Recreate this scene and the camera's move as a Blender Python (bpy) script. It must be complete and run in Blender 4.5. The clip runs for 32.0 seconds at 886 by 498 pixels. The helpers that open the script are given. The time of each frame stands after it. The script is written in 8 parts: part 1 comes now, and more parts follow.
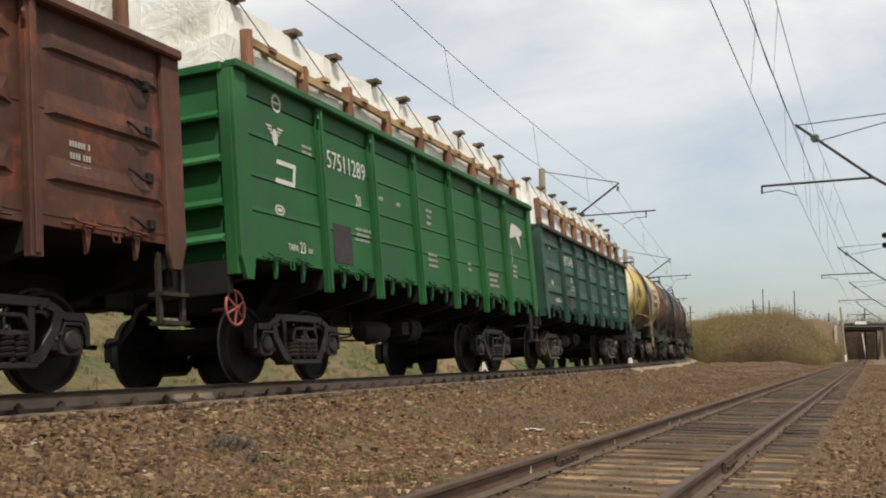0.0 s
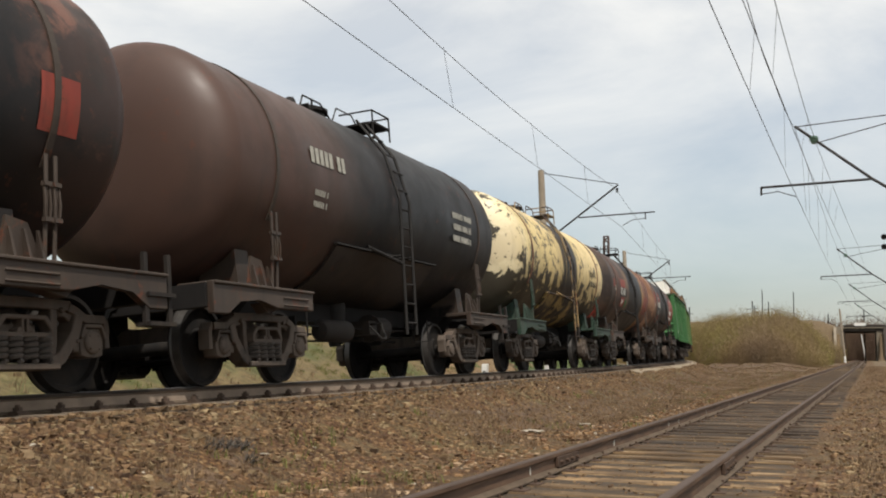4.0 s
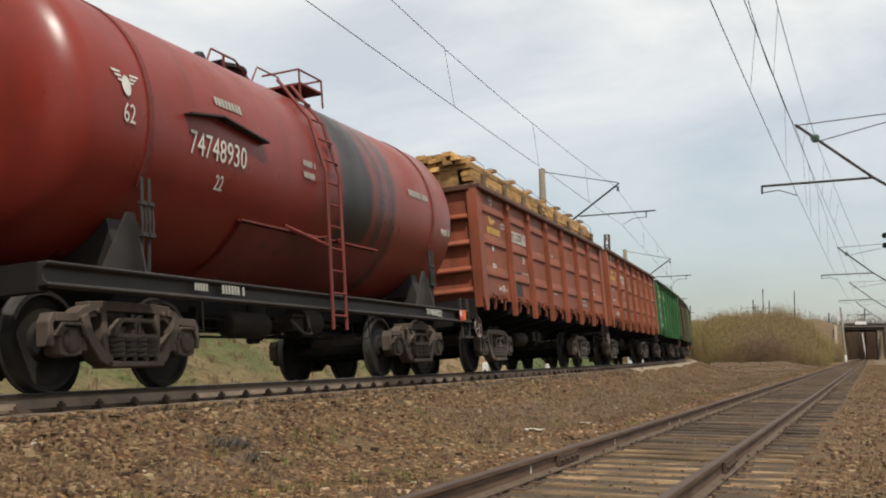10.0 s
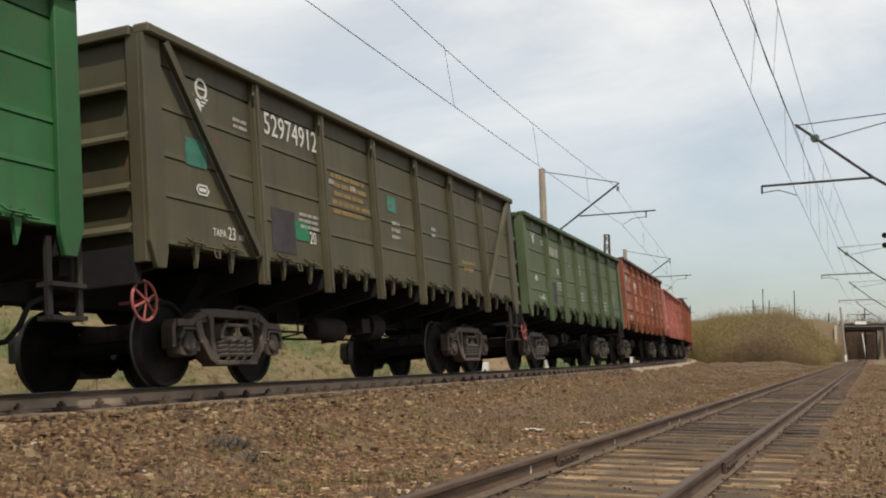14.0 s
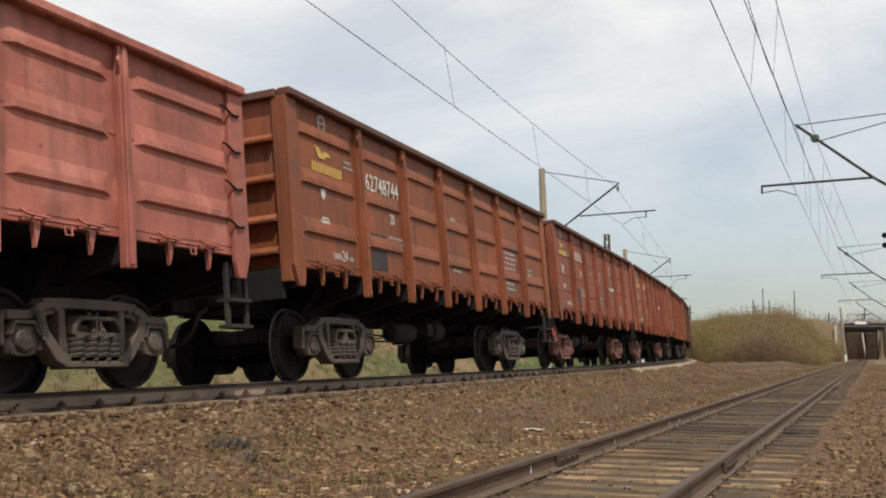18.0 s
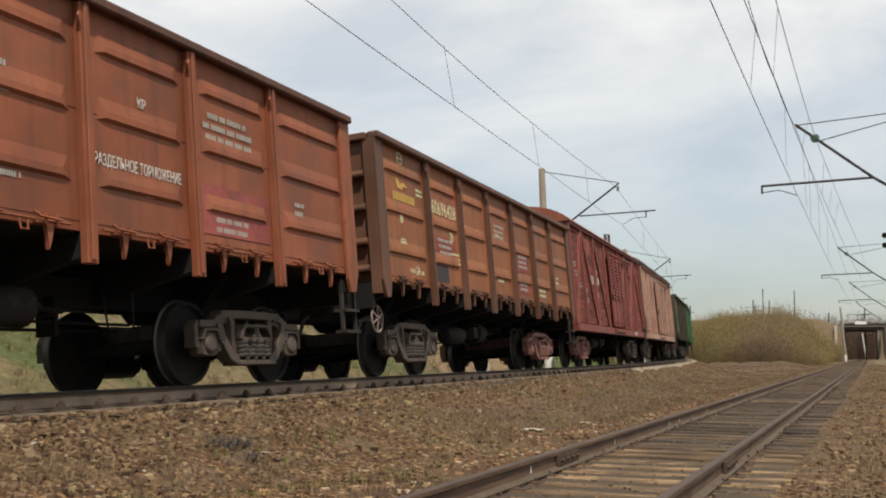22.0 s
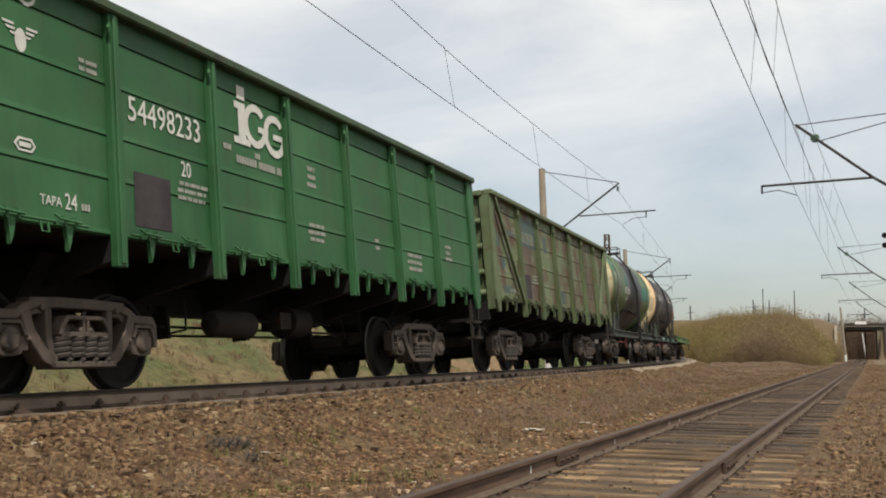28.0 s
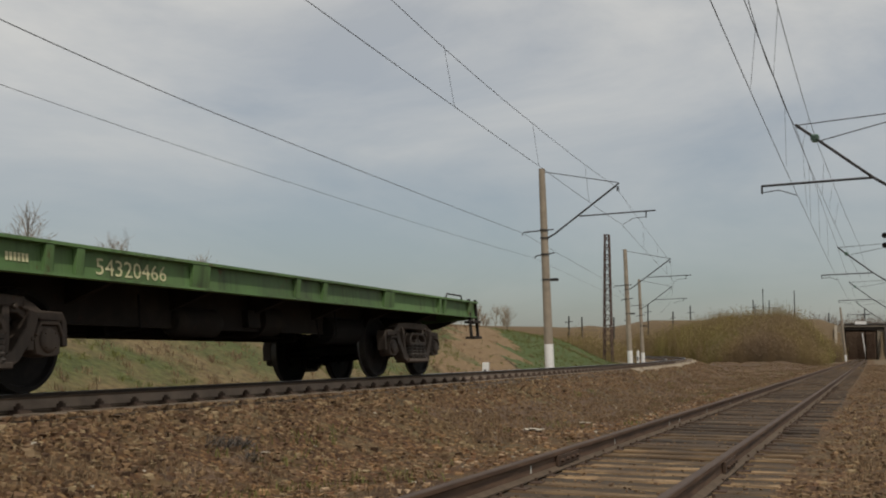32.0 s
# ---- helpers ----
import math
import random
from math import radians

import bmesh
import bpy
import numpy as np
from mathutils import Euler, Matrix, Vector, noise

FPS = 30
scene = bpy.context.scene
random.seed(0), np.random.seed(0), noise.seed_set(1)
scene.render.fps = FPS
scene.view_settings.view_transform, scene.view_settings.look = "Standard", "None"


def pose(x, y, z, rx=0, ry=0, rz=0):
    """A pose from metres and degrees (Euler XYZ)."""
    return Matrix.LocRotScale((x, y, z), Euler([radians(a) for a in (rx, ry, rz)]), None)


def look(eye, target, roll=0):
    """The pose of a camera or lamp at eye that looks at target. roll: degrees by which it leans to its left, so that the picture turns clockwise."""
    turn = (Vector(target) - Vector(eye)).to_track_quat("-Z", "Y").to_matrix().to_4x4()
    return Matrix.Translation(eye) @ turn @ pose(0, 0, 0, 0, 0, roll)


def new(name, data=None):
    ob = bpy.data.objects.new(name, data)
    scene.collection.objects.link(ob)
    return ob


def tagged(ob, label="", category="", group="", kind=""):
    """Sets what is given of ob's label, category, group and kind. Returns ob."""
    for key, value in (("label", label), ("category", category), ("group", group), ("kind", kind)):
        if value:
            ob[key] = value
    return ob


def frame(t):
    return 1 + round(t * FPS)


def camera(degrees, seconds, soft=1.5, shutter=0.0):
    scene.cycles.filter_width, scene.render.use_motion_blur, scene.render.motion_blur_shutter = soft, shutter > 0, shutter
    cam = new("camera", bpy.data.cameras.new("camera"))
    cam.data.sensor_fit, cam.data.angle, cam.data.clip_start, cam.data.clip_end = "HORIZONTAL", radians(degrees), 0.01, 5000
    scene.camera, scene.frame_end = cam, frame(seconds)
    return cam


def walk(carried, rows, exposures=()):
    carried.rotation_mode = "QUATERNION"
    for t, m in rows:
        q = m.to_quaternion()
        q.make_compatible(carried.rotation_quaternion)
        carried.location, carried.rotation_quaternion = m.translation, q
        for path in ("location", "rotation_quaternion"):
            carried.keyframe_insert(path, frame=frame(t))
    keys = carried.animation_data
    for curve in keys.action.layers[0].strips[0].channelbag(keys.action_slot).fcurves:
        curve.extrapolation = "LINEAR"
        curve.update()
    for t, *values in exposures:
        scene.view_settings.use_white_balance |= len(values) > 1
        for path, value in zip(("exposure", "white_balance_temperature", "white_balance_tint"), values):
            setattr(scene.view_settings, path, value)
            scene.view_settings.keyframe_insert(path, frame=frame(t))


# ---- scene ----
# ---- the place: z = 0 is the top of the near rail of the main line ----
R_CURVE, D_TRACK, CANT = 612.6, 7.806, radians(5.02)
EYE = (0.0, 0.0, 0.377)


def eye_pose(dyaw=0.0, dpitch=0.0):
    yaw, pitch = radians(21.516 + dyaw), radians(5.640 + dpitch)
    to = (-math.sin(yaw) * math.cos(pitch), math.cos(yaw) * math.cos(pitch), EYE[2] + math.sin(pitch))
    return look(EYE, to, 0.197)


cam = camera(45.64, 32.0, 2.0)
walk(cam, [(0.0, eye_pose()), (1.8, eye_pose()), (2.6, eye_pose(-0.05, 0.05)), (3.4, eye_pose(-0.05, 0.10)), (5.4, eye_pose()),
           (9.4, eye_pose()), (10.6, eye_pose(0.0, 0.05)), (11.0, eye_pose(-0.05, 0.10)), (11.5, eye_pose()), (28.6, eye_pose()), (29.4, eye_pose(-0.02, 0.03)),
           (30.2, eye_pose()), (32.0, eye_pose())],
     exposures=[(0.0, 0.0), (29.5, 0.0), (31.0, -0.2), (31.6, -0.42), (32.0, -0.70)])

# ---- sky and sun: thin bright overcast over pale blue ----
SUN_DIR = Vector((0.31, -0.38, 0.87)).normalized()
world = bpy.data.worlds.new("world")
scene.world = world
world.use_nodes = True
wn, wl = world.node_tree.nodes, world.node_tree.links
wn.clear()


def wnode(kind, **values):
    n = wn.new(kind)
    for k, v in values.items():
        n.inputs[k].default_value = v
    return n


sky = wn.new("ShaderNodeTexSky")
sky.sky_type, sky.sun_disc = "NISHITA", False
sky.sun_elevation = math.asin(SUN_DIR.z)
sky.sun_rotation = math.atan2(SUN_DIR.x, SUN_DIR.y)
sky.air_density, sky.dust_density = 1.0, 1.6
wmap = wn.new("ShaderNodeMapping")
wmap.inputs["Scale"].default_value = (0.9, 0.9, 2.6)
wmap.inputs["Rotation"].default_value = (0.0, 0.0, 0.5)
wcoord = wn.new("ShaderNodeTexCoord")
wl.new(wcoord.outputs["Generated"], wmap.inputs["Vector"])
wnoise = wnode("ShaderNodeTexNoise", Scale=2.6, Detail=8.0, Roughness=0.57, Distortion=0.35)
wl.new(wmap.outputs["Vector"], wnoise.inputs["Vector"])
wramp = wn.new("ShaderNodeValToRGB")
wramp.color_ramp.elements[0].position, wramp.color_ramp.elements[1].position = 0.36, 0.66
wramp.color_ramp.elements[0].color, wramp.color_ramp.elements[1].color = (0.52, 0.52, 0.52, 1), (1, 1, 1, 1)
wl.new(wnoise.outputs["Fac"], wramp.inputs["Fac"])
wmul = wn.new("ShaderNodeMix")
wmul.data_type, wmul.blend_type = "RGBA", "MULTIPLY"
wmul.inputs["Factor"].default_value = 1.0
wmul.inputs["B"].default_value = (0.114, 0.1215, 0.121, 1)
wl.new(sky.outputs["Color"], wmul.inputs["A"])
wmix = wn.new("ShaderNodeMix")
wmix.data_type = "RGBA"
wmix.inputs["B"].default_value = (1.17, 1.15, 1.09, 1)
# the cloud sheet thins out towards the horizon
wsep = wn.new("ShaderNodeSeparateXYZ")
wl.new(wcoord.outputs["Generated"], wsep.inputs[0])
wthin = wn.new("ShaderNodeMapRange")
for k, v in zip(("From Min", "From Max", "To Min", "To Max"), (0.0, 0.32, 0.30, 1.0)):
    wthin.inputs[k].default_value = v
wl.new(wsep.outputs["Z"], wthin.inputs["Value"])
wfac = wn.new("ShaderNodeMath")
wfac.operation = "MULTIPLY"
wl.new(wramp.outputs["Color"], wfac.inputs[0])
wl.new(wthin.outputs["Result"], wfac.inputs[1])
wl.new(wfac.outputs[0], wmix.inputs["Factor"])
wl.new(wmul.outputs["Result"], wmix.inputs["A"])
wbg = wnode("ShaderNodeBackground", Strength=0.92)
whaze = wn.new("ShaderNodeMapRange")
for k, v in zip(("From Min", "From Max", "To Min", "To Max"), (0.0, 0.24, 0.87, 1.0)):
    whaze.inputs[k].default_value = v
wl.new(wsep.outputs["Z"], whaze.inputs["Value"])
wdim = wn.new("ShaderNodeMix")
wdim.data_type, wdim.blend_type = "RGBA", "MULTIPLY"
wdim.inputs["Factor"].default_value = 1.0
wl.new(wmix.outputs["Result"], wdim.inputs["A"])
wl.new(whaze.outputs["Result"], wdim.inputs["B"])
wl.new(wdim.outputs["Result"], wbg.inputs["Color"])
wout = wn.new("ShaderNodeOutputWorld")
wl.new(wbg.outputs["Background"], wout.inputs["Surface"])

sun = new("sun", bpy.data.lights.new("sun", "SUN"))
sun.data.energy, sun.data.angle, sun.data.color = 4.95, radians(1.5), (1.0, 0.94, 0.85)
sun.matrix_world = look(SUN_DIR * 100, (0, 0, 0))
# ---- materials ----
def srgb(h):
    c = [int(h[i:i + 2], 16) / 255 for i in (0, 2, 4)]
    return tuple(0.88 * (v / 12.92 if v <= 0.04045 else ((v + 0.055) / 1.055) ** 2.4) for v in c) + (1.0,)


def earth(h):
    r, g, b, a = srgb(h)
    return r * 1.08, g * 1.04, b * 0.97, a


class Mat:
    """A small node-building helper round one Principled material."""

    def __init__(self, name, rough=0.8, metal=0.0):
        self.m = bpy.data.materials.new(name)
        self.m.use_nodes = True
        self.n, self.l = self.m.node_tree.nodes, self.m.node_tree.links
        self.b = self.n["Principled BSDF"]
        self.b.inputs["Roughness"].default_value = rough
        self.b.inputs["Metallic"].default_value = metal
        self.b.inputs["Specular IOR Level"].default_value = 0.3
        self.coord = self.n.new("ShaderNodeTexCoord")

    def vec(self, scale=(1, 1, 1), space="Object"):
        mp = self.n.new("ShaderNodeMapping")
        mp.inputs["Scale"].default_value = scale
        info = self.n.new("ShaderNodeObjectInfo")
        add = self.n.new("ShaderNodeVectorMath")
        add.operation = "MULTIPLY_ADD"
        self.l.new(info.outputs["Random"], add.inputs[0])
        add.inputs[1].default_value = (7.0, 13.0, 5.0)
        self.l.new(self.coord.outputs[space], add.inputs[2])
        self.l.new(add.outputs[0], mp.inputs["Vector"])
        return mp.outputs["Vector"]

    def noise(self, scale, detail=5.0, rough=0.55, vec=None, dist=0.0):
        t = self.n.new("ShaderNodeTexNoise")
        t.inputs["Scale"].default_value, t.inputs["Detail"].default_value = scale, detail
        t.inputs["Roughness"].default_value, t.inputs["Distortion"].default_value = rough, dist
        self.l.new(vec or self.vec(), t.inputs["Vector"])
        return t.outputs["Fac"]

    def ramp(self, fac, stops):
        r = self.n.new("ShaderNodeValToRGB")
        el = r.color_ramp.elements
        while len(el) < len(stops):
            el.new(0.5)
        for e, (pos, col) in zip(el, stops):
            e.position = pos
            e.color = col if len(col) == 4 else (*col, 1)
        self.l.new(fac, r.inputs["Fac"])
        return r.outputs["Color"]

    def mask(self, fac, lo, hi):
        return self.ramp(fac, [(lo, (0, 0, 0)), (hi, (1, 1, 1))])

    def mix(self, fac, a, b, blend="MIX"):
        x = self.n.new("ShaderNodeMix")
        x.data_type, x.blend_type = "RGBA", blend
        for sock, v in (("Factor", fac), ("A", a), ("B", b)):
            if isinstance(v, (float, int)):
                x.inputs[sock].default_value = v
            elif isinstance(v, tuple):
                x.inputs[sock].default_value = v if len(v) == 4 else (*v, 1)
            else:
                self.l.new(v, x.inputs[sock])
        return x.outputs["Result"]

    def math(self, op, a, b=0.0):
        x = self.n.new("ShaderNodeMath")
        x.operation = op
        for i, v in enumerate((a, b)):
            if isinstance(v, (float, int)):
                x.inputs[i].default_value = v
            else:
                self.l.new(v, x.inputs[i])
        return x.outputs[0]

    def axis(self, i, space="Object"):
        s = self.n.new("ShaderNodeSeparateXYZ")
        self.l.new(self.coord.outputs[space], s.inputs[0])
        return s.outputs[i]

    def color(self, c):
        if isinstance(c, tuple):
            self.b.inputs["Base Color"].default_value = c
        else:
            self.l.new(c, self.b.inputs["Base Color"])
        return self

    def rough(self, c):
        self.l.new(c, self.b.inputs["Roughness"])
        return self

    def bump(self, height, strength=0.3, distance=0.01):
        b = self.n.new("ShaderNodeBump")
        b.inputs["Strength"].default_value, b.inputs["Distance"].default_value = strength, distance
        self.l.new(height, b.inputs["Height"])
        self.l.new(b.outputs["Normal"], self.b.inputs["Normal"])
        return self


RUST = srgb("5a3424")
GRIME = srgb("2b2622")


def paint(name, hexcol, wear=0.3, grime=0.4, rust=RUST, gloss=0.5, other=None, other_at=0.6, edge=0.035, patch=0.9, dent=0.012):
    """Weathered wagon paint: faded patches, vertical streaks, rust specks, grime."""
    m = Mat(name, gloss)
    base = srgb(hexcol)
    light = tuple(min(1, c * 1.22 + 0.012) for c in base[:3]) + (1,)
    dark = tuple(c * 0.74 for c in base[:3]) + (1,)
    big = m.noise(0.7, 4.0, 0.6)
    col = m.ramp(big, [(0.32, dark), (0.48, base), (0.68, light)])
    if other:
        flake = m.mask(m.noise(patch, 9.0, 0.68, dist=0.3), other_at, other_at + edge)
        col = m.mix(flake, col, srgb(other))
    dust = m.mask(m.noise(1.7, 7.0, 0.68), 0.5, 0.72)
    col = m.mix(m.math("MULTIPLY", dust, 0.2 + 0.45 * grime), col, srgb("4c4236"))
    streak = m.mask(m.noise(1.0, 6.0, 0.6, m.vec((5.0, 5.0, 0.35))), 0.5, 0.76)
    col = m.mix(m.math("MULTIPLY", streak, min(1.0, grime * 1.25)), col, GRIME)
    speck = m.mask(m.noise(5.0, 8.0, 0.7), 0.68 - 0.18 * wear, 0.74 - 0.12 * wear)
    col = m.mix(m.math("MULTIPLY", speck, min(1.0, 0.45 + wear)), col, rust)
    m.color(col)
    m.rough(m.ramp(big, [(0.3, (gloss,) * 3), (0.7, (gloss + 0.25,) * 3)]))
    m.bump(m.noise(2.2, 3.0, 0.5), 0.25 if dent < 0.02 else 0.8, dent)
    return m.m


def plain(name, hexcol, rough=0.8, metal=0.0, vary=0.25, scale=6.0, bump=0.2):
    m = Mat(name, rough, metal)
    base = srgb(hexcol)
    n = m.noise(scale, 6.0, 0.6)
    m.color(m.ramp(n, [(0.3, tuple(c * (1 - vary) for c in base[:3])), (0.7, tuple(min(1, c * (1 + vary)) for c in base[:3]))]))
    if bump:
        m.bump(m.noise(scale * 4, 4.0), bump, 0.004)
    return m.m


M_UNDER = plain("underframe_grime", "161312", 0.9, vary=0.35, scale=4)
M_CAST_OILY = paint("cast_steel_oily", "1f1b18", 0.2, 0.6, gloss=0.38, other="332b25", other_at=0.62, edge=0.1)
M_CAST = paint("cast_steel_dusty", "544940", 0.35, 0.6, gloss=0.55, other="26211d", other_at=0.54, edge=0.08)
M_CAST_RED = paint("cast_steel_red", "7c564b", 0.4, 0.5, gloss=0.6, other="40302a", other_at=0.58, edge=0.12)
M_WHEEL = paint("wheel_steel", "120f0e", 0.1, 0.3, gloss=0.75, other="302a25", other_at=0.62, edge=0.05)
M_TREAD = plain("wheel_tread_worn", "524f4c", 0.45, 0.6, 0.2, 9, 0.05)
M_GEAR = paint("brake_gear_dusty", "221d1a", 0.3, 0.6, gloss=0.7, other="3a322b", other_at=0.6, edge=0.1)
M_SPRING = plain("spring_steel", "4a443f", 0.7, 0.1, 0.3, 8)
M_WHITE = plain("white_stencil", "c4c3ba", 0.7, 0, 0.12, 9, 0)
M_BAR = plain("worn_stencil", "9c9a90", 0.75, 0, 0.2, 9, 0)
M_YELLOW = plain("yellow_stencil", "bd9a50", 0.7, 0, 0.15, 9, 0)
M_BLACKBOX = plain("dark_chalk_panel", "3b3537", 0.85, 0, 0.3, 4)
M_REDW = plain("handwheel_red", "94504a", 0.55, 0, 0.15, 8)
M_GREYW = plain("handwheel_faded", "80706a", 0.7, 0, 0.2, 8)
M_STEELGREY = plain("worn_silver_paint", "7c7a76", 0.6, 0.2, 0.5, 14)
M_HOSE = plain("rubber_hose", "1d1b1a", 0.8, 0, 0.2, 8)
M_REDLAMP = plain("red_reflector", "b5202c", 0.35, 0, 0.1, 8, 0)


def rail_mat(name, side):
    m = Mat(name, 0.7)
    m.color(m.ramp(m.noise(3.0, 6.0, 0.6, m.vec((6, 0.6, 6))), [(0.3, srgb("443329")), (0.6, srgb(side)), (0.8, srgb("74624f"))]))
    m.bump(m.noise(40.0, 4.0), 0.2, 0.002)
    return m.m


M_RAIL = rail_mat("rail_rusty_side", "664f3e")
M_RAILM = plain("rail_dusty_side", "857566", 0.85, 0, 0.25, 3)
M_RAILTOP = plain("rail_polished_top", "86868a", 0.34, 0.75, 0.15, 2.0, 0.05)
M_FOOT = plain("rail_foot_dust", "54473a", 0.95, 0, 0.3, 7)
M_HEAD = plain("rail_head_side", "30271f", 0.7, 0.2, 0.3, 5)
M_RAILTOP2 = plain("rail_dull_top", "4c3f37", 0.8, 0.0, 0.2, 2.0, 0.05)


def wood(name, cols, axis_scale, rough=0.9, tone=False):
    m = Mat(name, rough)
    g = m.noise(1.0, 8.0, 0.65, m.vec(axis_scale), 0.3)
    b = m.noise(1.3, 3.0)
    col = m.ramp(g, [(0.28, earth(cols[0])), (0.5, earth(cols[1])), (0.72, earth(cols[2]))])
    col = m.mix(m.mask(b, 0.45, 0.7), col, earth(cols[0]))
    if tone:
        info = m.n.new("ShaderNodeObjectInfo")
        k = m.ramp(info.outputs["Random"], [(0.0, (0.5, 0.48, 0.46)), (0.45, (0.8, 0.78, 0.75)), (0.7, (1.05, 1.02, 0.98)), (1.0, (1.45, 1.42, 1.36))])
        col = m.mix(1.0, col, k, "MULTIPLY")
        dirt = m.mask(m.noise(2.6, 6.0, 0.65), 0.46, 0.6)
        col = m.mix(m.math("MULTIPLY", dirt, 0.5), col, earth("4c4034"))
    m.color(col)
    m.bump(g, 0.6, 0.01)
    return m.m


M_SLEEPER = wood("weathered_sleeper_wood", ("33281d", "6a5741", "ab9676"), (1.5, 26, 26), 0.92, True)
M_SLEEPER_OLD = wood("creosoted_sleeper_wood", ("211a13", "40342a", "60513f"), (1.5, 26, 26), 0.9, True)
M_TIE = plain("concrete_sleeper", "665a4d", 0.9, 0, 0.2, 4)
M_CLIP = plain("dusty_rail_clip", "4e4036", 0.9, 0.0, 0.3, 12)
M_PLATE = plain("rusty_tie_plate", "4a3a2f", 0.85, 0.1, 0.3, 12)


def ground_mat():
    m = Mat("gravel_and_dry_grass", 0.95)
    big = m.noise(0.22, 5.0, 0.55)
    mid = m.noise(1.6, 6.0, 0.6)
    fine = m.noise(14.0, 6.0, 0.7)
    stones = m.ramp(fine, [(0.28, earth("2a1d14")), (0.45, earth("513823")), (0.6, earth("6e5034")), (0.78, earth("96805f"))])
    dry = m.ramp(m.noise(9.0, 8.0, 0.7), [(0.3, earth("3a3125")), (0.55, earth("5f523c")), (0.8, earth("7a6c50"))])
    peb = m.n.new("ShaderNodeTexVoronoi")
    peb.inputs["Scale"].default_value = 17.0
    m.l.new(m.vec(), peb.inputs["Vector"])
    sep = m.n.new("ShaderNodeSeparateColor")
    m.l.new(peb.outputs["Color"], sep.inputs[0])
    cell = m.ramp(sep.outputs[0], [(0.0, earth("3a2a1c")), (0.35, earth("5c4229")), (0.6, earth("7a5d3e")), (0.85, earth("8d7350")), (1.0, earth("ab9a7c"))])
    cell = m.mix(m.mask(peb.outputs["Distance"], 0.35, 0.62), cell, earth("2a1d14"))
    stones = m.mix(0.6, stones, cell)
    col = m.mix(m.mask(mid, 0.46, 0.66), stones, dry)
    green = m.ramp(m.noise(7.0, 6.0, 0.7), [(0.3, earth("38402a")), (0.7, earth("6a7244"))])
    col = m.mix(m.math("MULTIPLY", m.mask(big, 0.54, 0.70), 0.32), col, green)
    damp = m.mask(m.noise(0.5, 5.0, 0.6), 0.52, 0.66)
    col = m.mix(m.math("MULTIPLY", damp, 0.45), col, earth("33291f"))
    m.color(col)
    m.bump(m.math("SUBTRACT", m.math("ADD", fine, m.math("MULTIPLY", mid, 0.5)), m.math("MULTIPLY", peb.outputs["Distance"], 0.7)), 0.9, 0.04)
    return m.m


def bank_mat(name, share, dry_cols=("4a3e2b", "6f6042", "8a7d5a"), green_cols=("33371c", "50552e", "6c6e44")):
    """Slope soil and turf; share is the noise level at which green takes over."""
    m = Mat(name, 0.95)
    fine = m.noise(6.0, 8.0, 0.7)
    dry = m.ramp(fine, [(p, srgb(c)) for p, c in zip((0.3, 0.55, 0.8), dry_cols)])
    grn = m.ramp(fine, [(p, srgb(c)) for p, c in zip((0.3, 0.55, 0.8), green_cols)])
    big = m.noise(0.3, 5.0, 0.6)
    m.color(m.mix(m.mask(big, share - 0.07, share + 0.07), dry, grn))
    m.bump(fine, 0.8, 0.08)
    return m.m


M_GROUND, M_BANK = ground_mat(), bank_mat("spring_grass_bank", 0.5)
M_SAND = bank_mat("bare_tan_slope", 0.70, ("544532", "7c664a", "948064"))
M_TURF = bank_mat("thin_dry_turf", 0.62, ("40332a", "5f4c3b", "806952"), ("40382a", "574a36", "6d6046"))
M_FIELD = bank_mat("dry_field", 0.72, ("4a3f30", "665641", "7a6a50"), ("4a4630", "5c583a", "6e6a48"))
M_LUSH = bank_mat("fresh_green_slope", 0.34, ("4a3e2b", "6f6042", "8a7d5a"), ("33391c", "4b5830", "646e40"))


def island(name, cols, rough=0.9, bump=0.0):
    m = Mat(name, rough)
    g = m.n.new("ShaderNodeNewGeometry")
    k = len(cols) - 1
    col = m.ramp(g.outputs["Random Per Island"], [(i / k, earth(c)) for i, c in enumerate(cols)])
    f = m.noise(25.0, 4.0)
    m.color(m.mix(m.math("MULTIPLY", m.mask(f, 0.4, 0.7), 0.35), col, earth("4a3a2e")))
    if bump:
        m.bump(f, bump, 0.01)
    return m.m


M_STONE = island("ballast_stone", ("46372c", "6c543c", "927656", "785c42", "56463a", "8c7052", "b09c84", "70503a", "78644c"), 0.95, 0.3)
M_STONE2 = island("brown_gravel_stone", ("3e3026", "6d5642", "866e52", "574435", "948468", "644c3a", "7a664c", "473a2e", "866f54", "5a4938"), 0.95, 0.3)
M_DRY = island("dry_grass_blade", ("5e4c3a", "715d47", "857159", "4e4034", "8f7d64", "63513f"), 0.95)
M_GREEN = island("green_grass_blade", ("484d27", "5c6231", "70723f", "50552b"), 0.9)


